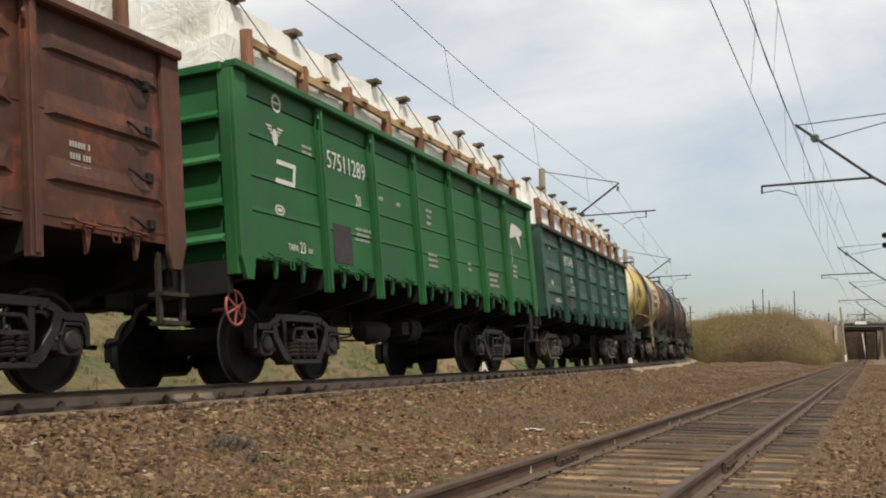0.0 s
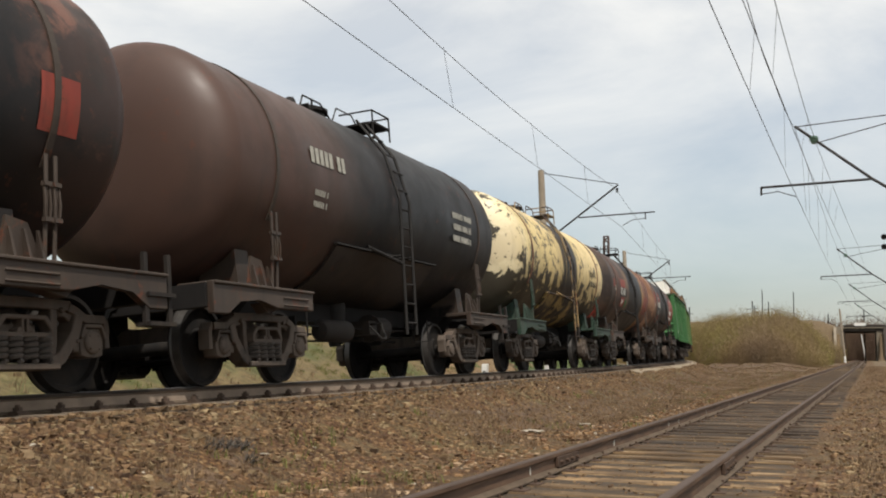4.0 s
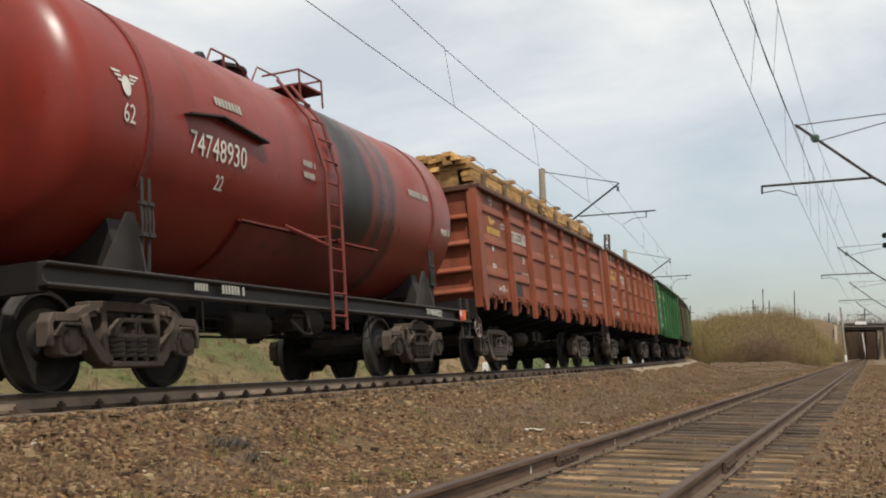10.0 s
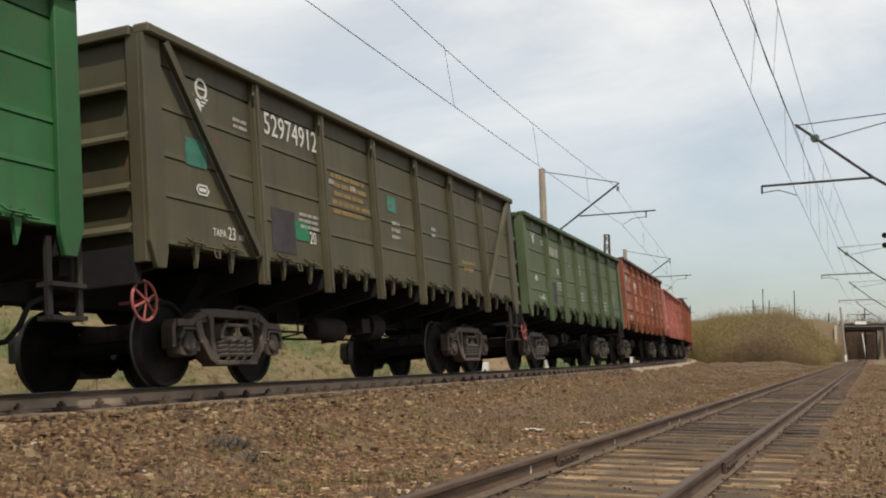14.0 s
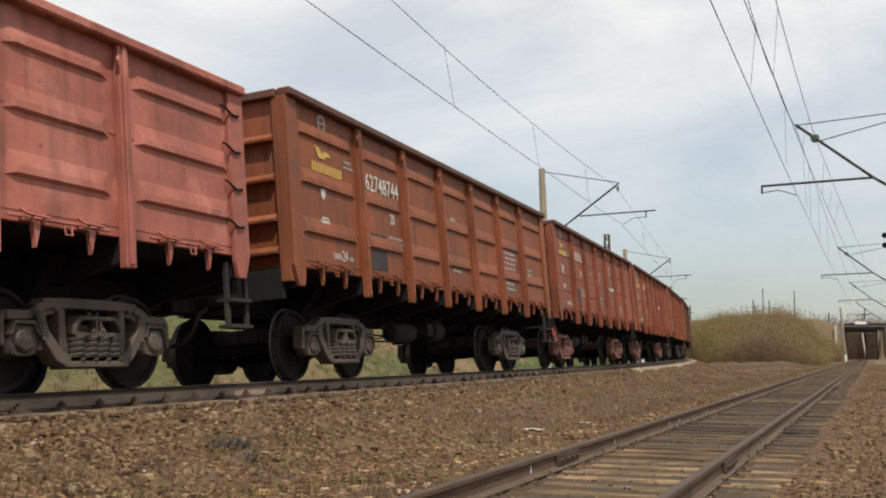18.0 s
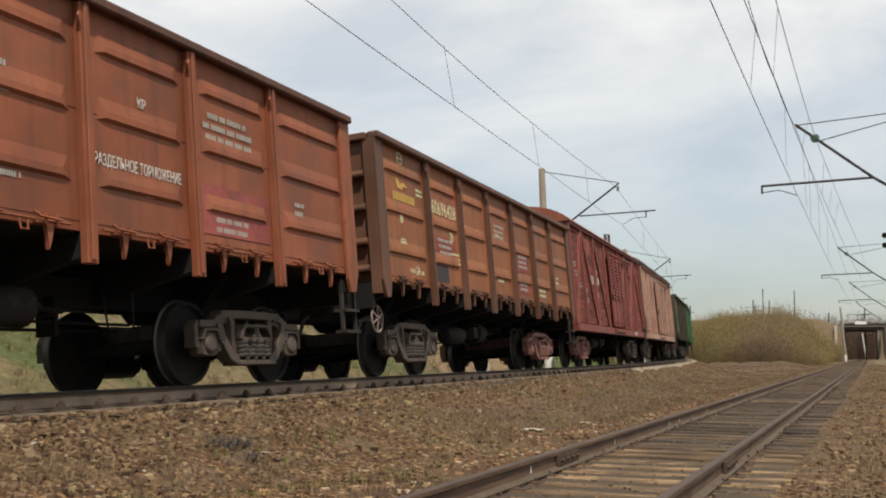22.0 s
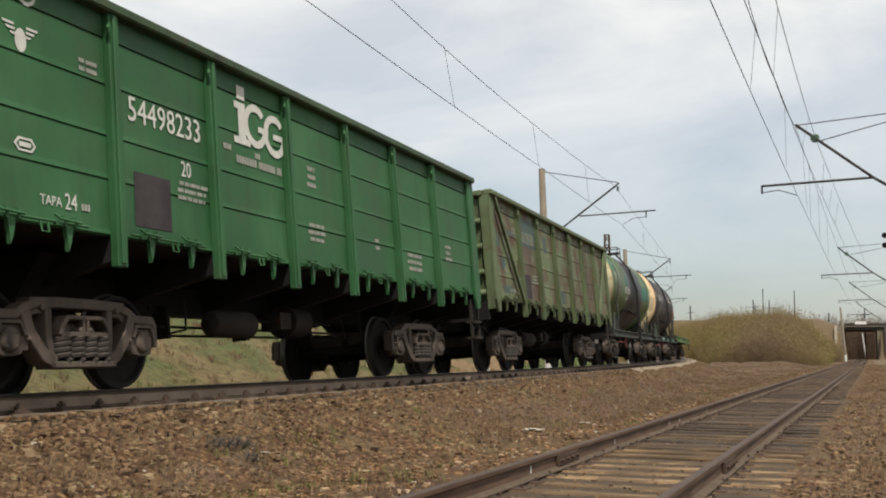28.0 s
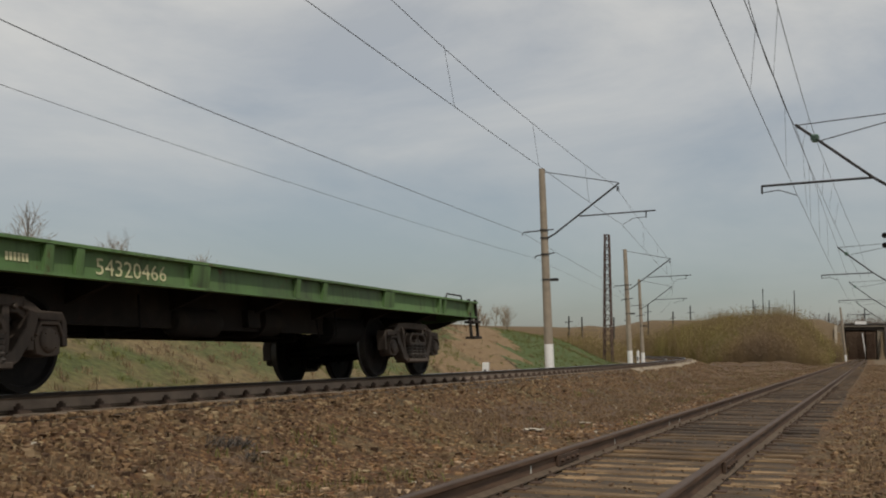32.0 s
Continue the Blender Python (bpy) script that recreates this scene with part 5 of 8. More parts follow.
def k_fan_saddle():
    """Broad triangular bearing plate with ribs, on a long-sill tank wagon."""
    bm = bmesh.new()
    prism(bm, [(0.55, 1.10), (1.24, 1.10), (1.10, 1.68), (0.9, 1.5), (0.55, 1.33)], "y", -0.12, 0.12)
    prism(bm, [(-0.48, 1.10), (0.30, 1.10), (0.10, 1.30), (0.06, 1.72), (-0.06, 1.72)], "x", 1.285, 1.315)
    prism(bm, [(1.316, 1.10), (1.44, 1.10), (1.35, 1.62), (1.316, 1.62)], "y", 0.02, 0.05)
    return mesh_of(bm, "saddle", M_SLOT)


def k_tie_rod():
    bm = bmesh.new()
    for dy in (-0.06, 0.06):
        tube(bm, [(TR * math.cos(radians(-26)) + 0.05, dy, TZ + TR * math.sin(radians(-26))), (1.40, dy, 1.75), (1.36, dy, 1.10)], 0.02, 6)
        tube(bm, [(1.41, dy - 0.03, 1.50), (1.42, dy - 0.035, 1.62), (1.41, dy - 0.03, 1.80)], 0.013, 5)
        tube(bm, [(1.41, dy + 0.03, 1.50), (1.42, dy + 0.035, 1.62), (1.41, dy + 0.03, 1.80)], 0.013, 5)
        for z in (1.49, 1.81):
            box(bm, 1.385, 1.435, dy - 0.045, dy + 0.045, z - 0.02, z + 0.02)
    return mesh_of(bm, "tie_rod", M_SLOT)


def k_ladder():
    bm = bmesh.new()
    for y in (-0.2, 0.2):
        tube(bm, [(1.56, y, 0.62), (1.60, y, 2.74), (1.40, y, 3.5), (0.95, y, 4.12)], 0.026, 6)
    for i in range(11):
        z = 0.8 + i * 0.3
        x = 1.575 if z < 2.8 else 1.59 - (z - 2.74) ** 2 * 0.33
        tube(bm, [(x, -0.2, z), (x, 0.2, z)], 0.016, 5)
    for y in (-0.2, 0.2):
        tube(bm, [(1.3, y, 1.85), (1.58, y, 1.85)], 0.02, 5)
    tube(bm, [(1.30, -0.9, 1.95), (1.57, -0.2, 1.72)], 0.03, 6)
    return mesh_of(bm, "ladder", M_SLOT2)


def k_platform():
    bm = bmesh.new()
    box(bm, 0.35, 1.0, 0.35, 1.05, 4.2, 4.23)
    box(bm, -1.0, -0.35, 0.35, 1.05, 4.2, 4.23)
    for y in (0.35, 1.05):
        for x in (-0.98, 0.98):
            tube(bm, [(x, y, 4.0), (x, y, 4.42)], 0.016, 5)
        tube(bm, [(0.38, y, 4.42), (0.98, y, 4.42)], 0.016, 5)
    for x in (-0.98, 0.98):
        tube(bm, [(x, 0.35, 4.42), (x, 1.05, 4.42)], 0.016, 5)
    for x in (0.45, -0.45):
        tube(bm, [(x, -1.25, 4.16), (x, -1.1, 4.42), (x, -0.5, 4.42), (x, -0.1, 4.2)], 0.016, 5)
        tube(bm, [(x, -0.8, 4.2), (x, -0.8, 4.42)], 0.018, 5)
        tube(bm, [(x, -0.1, 4.2), (x, 0.1, 4.48), (x, 0.7, 4.48), (x, 1.15, 4.1)], 0.014, 5)
    return mesh_of(bm, "top_platform", M_SLOT2)


def k_hatch():
    bm = bmesh.new()
    lathe(bm, [(4.16, 0.36), (4.36, 0.36), (4.36, 0.42), (4.41, 0.42), (4.47, 0.28), (4.49, 0.05)], "z", 22, (0, -0.25, 0))
    lathe(bm, [(4.2, 0.09), (4.45, 0.09), (4.5, 0.06)], "z", 10, (0.1, -0.85, 0))
    tube(bm, [(-0.3, -0.6, 4.42), (0.3, -0.6, 4.42)], 0.02, 5)
    return mesh_of(bm, "hatch", M_SLOT2, True)


def k_seam():
    bm = bmesh.new()
    box(bm, 1.27, 1.335, -2.05, 1.90, 1.885, 1.91)
    return mesh_of(bm, "heating_trim", M_SLOT2)


def k_jacket(y0=-2.0, y1=1.85, top=34):
    """Heating jacket: a second skin round the lower part of the shell, with a rim along its top edges."""
    bm = bmesh.new()
    n, rows = 30, []
    for i in range(n + 1):
        a = radians(-top - (180 - 2 * top) * i / n)
        rows.append([bm.verts.new((r * math.cos(a), y, TZ + r * math.sin(a))) for r, y in ((TR + 0.002, y0), (TR + 0.045, y0), (TR + 0.045, y1), (TR + 0.002, y1))])
    for a, b in zip(rows, rows[1:]):
        for j in range(3):
            bm.faces.new((a[j], a[j + 1], b[j + 1], b[j]))
    bm.faces.new(rows[0])
    bm.faces.new(rows[-1][::-1])
    return mesh_of(bm, "heating_jacket", M_JACKET, True)


# dark paint for the skin round the lower shell
M_JACKET = paint("dark_jacket", "2b2421", 0.3, 0.6, other="1a1716", other_at=0.52, edge=0.1)
M_SLOT2 = plain("tank_fittings_black", "1b1816", 0.7, 0, 0.3, 5)


def k_outlet():
    bm = bmesh.new()
    lathe(bm, [(0.55, 0.09), (0.75, 0.1), (0.8, 0.16), (1.1, 0.2), (1.25, 0.2)], "z", 14)
    tube(bm, [(0, 0, 0.62), (0.5, 0, 0.62)], 0.02, 5)
    tube(bm, [(0.45, 0.2, 0.86), (0.75, 0.2, 0.86), (0.85, 0.1, 0.6), (0.9, -0.2, 0.6), (0.75, -0.3, 0.8)], 0.02, 5)
    return mesh_of(bm, "outlet_valve", M_SLOT2, True)


def tank(name, label, shell_mat, sill_mat, strap_mat=None, full=False, hw=None, half=5.35, fit_mat=None, jacket_mat=None):
    w = thing(name, label, "tank wagon", group="wagons of the train")
    sh = part("shell", kit(("shell", half), lambda: k_shell(half)), None, w)
    sh.material_slots[0].link = "OBJECT"
    sh.material_slots[0].material = shell_mat
    for y in (-half + 1.35, half - 1.35):
        o = part("strap", kit("strap", lambda: k_strap(0)), None, w, m=at(0, y))
        o.material_slots[0].link, o.material_slots[0].material = "OBJECT", strap_mat or sill_mat
        for rz in (0, 180):
            part("saddle", kit("saddle_fan", k_fan_saddle) if full else kit("saddle", k_saddle), None, w, m=at(0, y - 0.12 if full else y - 0.25, 0, rz))
            part("tie_rod", kit("tie_rod", k_tie_rod), None, w, m=at(0, y, 0, rz))
    tank_frame(w)
    for rz in (0, 180):
        if full:
            part("side_sill", kit("sill_f", lambda: k_end_sill(True)), None, w, m=at(0, 0, 0, rz))
        else:
            part("side_sill", kit("sill_s", lambda: k_end_sill(False)), None, w, m=at(0, 0, 0, rz))
            part("side_sill", kit("sill_sm", lambda: mirrored(k_end_sill(False))), None, w, m=at(0, 0, 0, rz))
        part("ladder", kit("ladder", k_ladder), None, w, m=at(0, -0.05, 0, rz))
    part("top_platform", kit("platform", k_platform), None, w)
    part("hatch", kit("hatch", k_hatch), None, w)
    part("outlet_valve", kit("outlet", k_outlet), None, w, m=at(0.2, 0))
    part("heating_trim", kit("trim", k_seam), None, w)
    part("heating_jacket", kit("jacket", k_jacket), None, w, "dark second skin low on the tank shell")
    for o in w.children:
        if fit_mat and o.name.split(".")[0] in ("ladder", "top_platform", "heating_trim"):
            o.material_slots[0].link, o.material_slots[0].material = "OBJECT", fit_mat
        if jacket_mat and o.name.startswith("heating_jacket"):
            o.material_slots[0].link, o.material_slots[0].material = "OBJECT", jacket_mat
    WHEELS[w.name] = running_gear(w, 7.8, 5.7, hw, steps=True)
    repaint(w, sill_mat)
    return w


def on_shell(phi):
    """x, z and tilt of a point phi degrees above the shell's middle."""
    a = radians(phi)
    return (TR + 0.012) * math.cos(a), TZ + (TR + 0.012) * math.sin(a), a


def tank_text(w, s, y, phi, h, mat=None, narrow=0.7, name="lettering"):
    x, z, a = on_shell(phi)
    return lettering(w, s, x, y, z, h, mat, narrow, a, name, True)


def tank_bars(w, y, phi, wid, rows, h, mat=None, seed=1):
    x, z, a = on_shell(phi)
    return bars(w, x, y, z, wid, rows, h, mat, seed, a)


def patch_mesh(y0, y1, p0, p1, mat, name):
    def build():
        bm = bmesh.new()
        n = max(2, int(abs(p1 - p0) / 4))
        R = TR + 0.006
        rows = []
        for i in range(n + 1):
            a = radians(p0 + (p1 - p0) * i / n)
            rows.append([bm.verts.new((R * math.cos(a), y, TZ + R * math.sin(a))) for y in (y0, y1)])
        for a, b in zip(rows, rows[1:]):
            bm.faces.new((a[0], a[1], b[1], b[0]))
        return mesh_of(bm, name, mat, True)
    return kit((name, y0, y1, p0, p1, mat.name), build)


def tank_patch(w, y0, y1, p0, p1, mat, label, name="painted_panel"):
    return part(name, patch_mesh(y0, y1, p0, p1, mat, name), None, w, label)


def end_patch(w, x0, x1, z0, z1, mat, label="", lift=0.005, half=5.35, name="painted_panel"):
    """Painted label that follows the dished leading end."""
    bm = bmesh.new()
    rows = []
    for i in range(7):
        row = []
        for j in range(7):
            x, z = x0 + (x1 - x0) * i / 6, z0 + (z1 - z0) * j / 6
            s = min(1.0, math.hypot(x, z - TZ) / TR) ** (1 / 0.72)
            row.append(bm.verts.new((x, -half + 0.52 - 0.52 * math.sqrt(1 - s * s) - lift, z)))
        rows.append(row)
    for a, b in zip(rows, rows[1:]):
        for j in range(6):
            bm.faces.new((a[j], b[j], b[j + 1], a[j + 1]))
    return part(name, mesh_of(bm, name, mat, True), None, w, label)


def tank_paint(name, stops, mottled=None, amount=0.5, drips=0.5, gloss=0.5, drip_col="1c1817", drip_centre=0.0, drip_w=0.9, spill=None, ragged=0.5, flakes=None):
    """Shell paint: colours by place along the shell with ragged edges, spill stains round the hatch."""
    m = Mat(name, gloss)
    y = m.axis(1)
    rag = m.math("MULTIPLY", m.math("SUBTRACT", m.noise(2.2, 6.0, 0.6), 0.5), ragged)
    yy = m.math("ADD", y, rag)
    fac = m.math("MULTIPLY_ADD", yy, 1 / 12.0)
    fac.node.inputs[2].default_value = 0.5
    col = m.ramp(fac, [((p + 6) / 12, srgb(c)) for p, c in stops])
    n1 = m.noise(0.8, 6.0, 0.6)
    if mottled:
        for k, c in enumerate(mottled):
            msk = m.mask(m.noise(0.6 + 0.35 * k, 8.0, 0.66, dist=0.5), 0.51, 0.565)
            col = m.mix(m.math("MULTIPLY", msk, amount), col, srgb(c))
    if flakes is not None:
        # paint flaked to the dark primer in sharp-edged islands, weighted low to darken the bottom, and beside the
        # spill
        low = m.math("SUBTRACT", 1.0, m.mask(m.math("DIVIDE", m.axis(2), 6.0), 1.6 / 6, 2.45 / 6))
        end = m.mask(m.math("DIVIDE", m.math("SUBTRACT", y, flakes), 6.0), 0.26, 0.42)
        lean = m.math("SUBTRACT", m.math("MULTIPLY", low, 0.18), m.math("MULTIPLY_ADD", end, 0.05))
        lean.node.inputs[1].links[0].from_node.inputs[2].default_value = 0.02
        fl = m.math("ADD", m.noise(2.4, 11.0, 0.74, dist=0.4), lean)
        col = m.mix(m.math("MULTIPLY", m.mask(fl, 0.505, 0.52), 0.94), col, srgb("1a1716"))
        run = m.mask(m.noise(1.0, 5.0, 0.6, m.vec((0.35, 7.0, 0.3))), 0.57, 0.61)
        here = m.math("SUBTRACT", 1.0, m.mask(m.math("ABSOLUTE", m.math("DIVIDE", m.math("ADD", y, 0.5), 2.0)), 0.2, 0.4))
        high = m.mask(m.math("DIVIDE", m.axis(2), 6.0), 2.2 / 6, 2.5 / 6)
        col = m.mix(m.math("MULTIPLY", m.math("MULTIPLY", run, here), high), col, srgb("c9ad6c"))
    if spill:
        mid, reach = (spill[0] + spill[1]) / 2, (spill[1] - spill[0]) / 2
        far = m.math("ABSOLUTE", m.math("SUBTRACT", m.math("ADD", yy, rag), mid))
        band = m.math("SUBTRACT", 1.0, m.mask(m.math("DIVIDE", far, reach * 2), 0.40, 0.56))
        col = m.mix(m.math("MULTIPLY", band, 0.94), col, srgb("131315"))
    st = m.mask(m.noise(1.0, 7.0, 0.65, m.vec((0.6, 3.2, 0.35))), 0.46, 0.7)
    near = m.math("ABSOLUTE", m.math("SUBTRACT", y, drip_centre))
    near = m.mask(m.math("DIVIDE", near, drip_w * 3.0), 0.35, 0.75)
    inv = m.math("SUBTRACT", 1.0, near)
    col = m.mix(m.math("MULTIPLY", m.math("MULTIPLY", st, inv), drips), col, srgb(drip_col))
    streak = m.mask(m.noise(1.0, 6.0, 0.6, m.vec((1.0, 4.0, 0.4))), 0.55, 0.8)
    col = m.mix(m.math("MULTIPLY", streak, 0.3 + 0.3 * drips), col, GRIME)
    soot = m.mask(m.noise(0.9, 7.0, 0.65), 0.5, 0.72)
    col = m.mix(m.math("MULTIPLY", soot, 0.6 * drips), col, srgb("2a2320"))
    speck = m.mask(m.noise(4.0, 9.0, 0.72), 0.64 - 0.06 * amount, 0.69 - 0.06 * amount)
    col = m.mix(m.math("MULTIPLY", speck, 0.5), col, RUST)
    m.color(col)
    m.rough(m.ramp(n1, [(0.3, (gloss - 0.08,) * 3), (0.7, (gloss + 0.2,) * 3)]))
    m.bump(n1, 0.2, 0.02)
    return m.m
# -- covered wagon --
def covered(name, label, kind):
    """kind 'wood': planked sides with diagonal steel braces; 'steel': ribbed steel sides."""
    w = thing(name, label, "freight wagon", group="wagons of the train")
    L, X, z0, z1, zr = 6.93, 1.36, 1.06, 3.98, 4.50
    body = M_CW_PLANK if kind == "wood" else M_CW_STEEL
    frame_m = M_CW_FRAME if kind == "wood" else M_CW_STEEL
    rnd = random.Random(8)
    if kind == "wood":
        n = 20
        for rz in (0, 180):
            for a, b in ((-L + 0.06, L - 0.06),):
                h = (z1 - 0.1 - z0 - 0.14) / n
                me = kit(("plank", round(a, 2)), lambda a=a, b=b: (lambda bm: (box(bm, X - 0.04, X, a, b, 0.004, h - 0.004), mesh_of(bm, "plank", body))[1])(bmesh.new()))
                for i in range(n):
                    part("plank", me, None, w, m=at(0, 0, z0 + 0.14 + i * h, rz))
    else:
        for rz in (0, 180):
            for a, b in ((-L + 0.05, -2.502), (-2.5, 2.598), (2.6, L - 0.05)):
                bm = bmesh.new()
                box(bm, X - 0.04, X - 0.005, a, b, z0 + 0.1, z1 - 0.05)
                part("side_sheet", bm, body, w, m=at(0, 0, 0, rz))
            for a, b in ((-L + 0.05, -2.5), (2.6, L - 0.05)):
                hw = (b - a) / 8 - 0.2
                rib = simple("side_rib", body, ([(X - 0.004, -0.035), (X + 0.006, -0.02), (X + 0.005, 0.008), (X - 0.004, 0.035)], "y", -hw, hw))
                for i in range(4):
                    for k in range(7):
                        part("side_rib", rib, None, w, m=at(0, (a + (b - a) * (i + 0.5) / 4) * (1 if rz == 0 else -1), z0 + 0.32 + k * 0.37, rz))
    for rz in (0, 180):
        bm = bmesh.new()
        box(bm, -X + 0.01, X - 0.01, -L, -L + 0.04, z0 + 0.1, z1)
        for k in range(9):
            z = z0 + 0.25 + 0.3 * k
            prism(bm, [(-L, z - 0.06), (-L - 0.04, z - 0.02), (-L - 0.04, z + 0.02), (-L, z + 0.06)], "x", -X + 0.1, X - 0.1)
        part("end_sheet", bm, M_CW_END, w, "dark rusty ribbed end wall", m=at(0, 0, 0, rz))
    ribs = [-L + 0.05, -5.2, -3.3, -1.3, 1.5, 3.2, 5.22, L - 0.05] if kind == "wood" else [-L + 0.05, -5.8, -4.68, -3.55, -2.5, 2.62, 3.6, 4.68, 5.8, L - 0.05]
    for rz in (0, 180):
        for y in ribs:
            bm = bmesh.new()
            prism(bm, [(X + 0.002, z1 - 0.08), (X + 0.05, z1 - 0.08), (X + 0.06, z0 + 0.1), (X + 0.002, z0 + 0.1)], "y", y - 0.07, y + 0.07)
            part("post", bm, frame_m, w, m=at(0, 0, 0, rz))
        bm = bmesh.new()
        box(bm, X - 0.1, X + 0.075, -L, L, z0 - 0.1, z0 + 0.1)
        part("side_sill", bm, frame_m, w, m=at(0, 0, 0, rz))
        bm = bmesh.new()
        box(bm, X - 0.06, X + 0.07, -L, L, z1 - 0.08, z1 + 0.06)
        part("top_rail", bm, frame_m, w, m=at(0, 0, 0, rz))
        if kind == "wood":
            for a, b in ((-6.7, -5.35), (-3.42, -5.05), (-1.42, -3.15), (1.45, 3.05), (3.37, 5.1), (6.9, 5.36)):
                bm = bmesh.new()
                bar(bm, [(a, z0 + 0.1), (b, z1 - 0.12)], X + 0.004, X + 0.052, 0.13)
                part("diagonal_brace", bm, frame_m, w, m=at(0, 0, 0, rz))
        # sliding louvred door
        d0, d1 = (-0.78, 1.5) if kind == "wood" else (-1.9, 0.25)
        dm = frame_m if kind == "wood" else M_CW_DOOR
        bm = bmesh.new()
        box(bm, X + 0.055, X + 0.075, d0, d1, z0 + 0.16, z1 - 0.42)
        door = part("sliding_door", bm, dm, w, m=at(0, 0, 0, rz))
        ns = 3
        cols = [d0 + (d1 - d0) * k / ns for k in range(ns + 1)]
        for y in cols:
            part("door_stile", simple("door_stile", dm, (X + 0.076, X + 0.125, -0.06, 0.06, z0 + 0.16, z1 - 0.42)), None, door, m=at(0, y))
        lw = (d1 - d0) / ns / 2 - 0.065
        edge = [(-0.05, 0.076), (-0.035, 0.118), (-0.02, 0.118), (0.035, 0.076)] if kind == "wood" else [(-0.048, 0.076), (-0.042, 0.106), (0.03, 0.094), (0.046, 0.076)]
        louvre = simple("louvre", dm, ([(X + b, a) for a, b in edge], "y", -lw, lw))
        for k in range(ns):
            low = 8 if kind == "wood" and k < 2 else 0
            for j in range(low, 21):
                part("louvre", louvre, None, door, m=at(0, (cols[k] + cols[k + 1]) / 2, z0 + 0.28 + j * 0.108))
        if kind == "steel":
            bm = bmesh.new()
            box(bm, X + 0.055, X + 0.08, 0.33, 2.42, z0 + 0.16, z1 - 0.42)
            leaf = part("sliding_door", bm, M_CW_DOOR2, w, "rusty ribbed door leaf", m=at(0, 0, 0, rz))
            rib = simple("door_rib", M_CW_DOOR2, ([(X + 0.081, -0.08), (X + 0.108, -0.074), (X + 0.096, 0.076), (X + 0.081, 0.088)], "y", -0.98, 0.98))
            for j in range(12):
                part("door_rib", rib, None, leaf, m=at(0, 1.375, z0 + 0.32 + j * 0.18))
        if kind == "wood":
            for k in range(2):
                part("hatch_panel", simple("hatch_panel", dm, (X + 0.076, X + 0.1, -lw, lw, z0 + 0.3, z0 + 0.98)), None, door, m=at(0, (cols[k] + cols[k + 1]) / 2))
        part("door_latch", simple("door_latch", M_UNDER, (X + 0.12, X + 0.15, -0.03, 0.03, z0 + 1.0, z0 + 1.2)), None, door, m=at(0, d0 - 0.05))
        bm = bmesh.new()
        tube(bm, [(X + 0.10, d0 - 0.2, z1 - 0.36), (X + 0.10, 4.4, z1 - 0.30)], 0.035, 6)
        box(bm, X + 0.076, X + 0.14, d0, d1, z0 - 0.02, z0 + 0.06)
        part("door_track", bm, frame_m, w, m=at(0, 0, 0, rz))
        for y in (-4.25, 4.25):
            bm = bmesh.new()
            box(bm, X + 0.004, X + 0.03, y - 0.33, y + 0.33, z1 - 0.78, z1 - 0.25)
            box(bm, X + 0.03, X + 0.045, y - 0.26, y + 0.26, z1 - 0.72, z1 - 0.31)
            part("vent_hatch", bm, frame_m, w, m=at(0, 0, 0, rz))
    bm = bmesh.new()
    prof = [(-X - 0.12, z1 + 0.0)] + [((X + 0.12) * math.sin(radians(a)) / math.sin(radians(62)), z1 + 0.02 + (zr - z1) * (math.cos(radians(a)) - math.cos(radians(62))) / (1 - math.cos(radians(62)))) for a in range(-62, 63, 8)] + [(X + 0.12, z1 + 0.0)]
    if kind == "wood":
        prism(bm, prof, "y", -L - 0.05, L + 0.05)
    else:
        prism(bm, prof, "y", -L - 0.05, L + 0.05)
        for i in range(16):
            y = -L + 0.4 + i * 0.87
            prism(bm, [(a * 1.012, b + 0.05 if 0 < k < len(prof) - 1 else b - 0.03) for k, (a, b) in enumerate(prof)], "y", y - 0.12, y + 0.12)
    part("roof", bm, M_CW_ROOF if kind == "wood" else M_CW_ROOF2, w, smooth=True)
    bm = bmesh.new()
    box(bm, -X + 0.05, X - 0.05, -L, L, z0 - 0.02, z0 + 0.06)
    part("floor", bm, M_UNDER, w)
    part("center_sill", simple("center_sill", M_UNDER, (-0.2, 0.2, -L, L, 0.80, 1.036)), None, w)
    for y in (-5, -3, 0, 3, 5):
        part("crossbearer", simple("crossbearer", M_UNDER, (-X + 0.02, X - 0.02, -0.06, 0.06, 0.86, 1.036)), None, w, m=at(0, y))
    WHEELS[w.name] = running_gear(w, 10.0, 7.0, None)
    return w


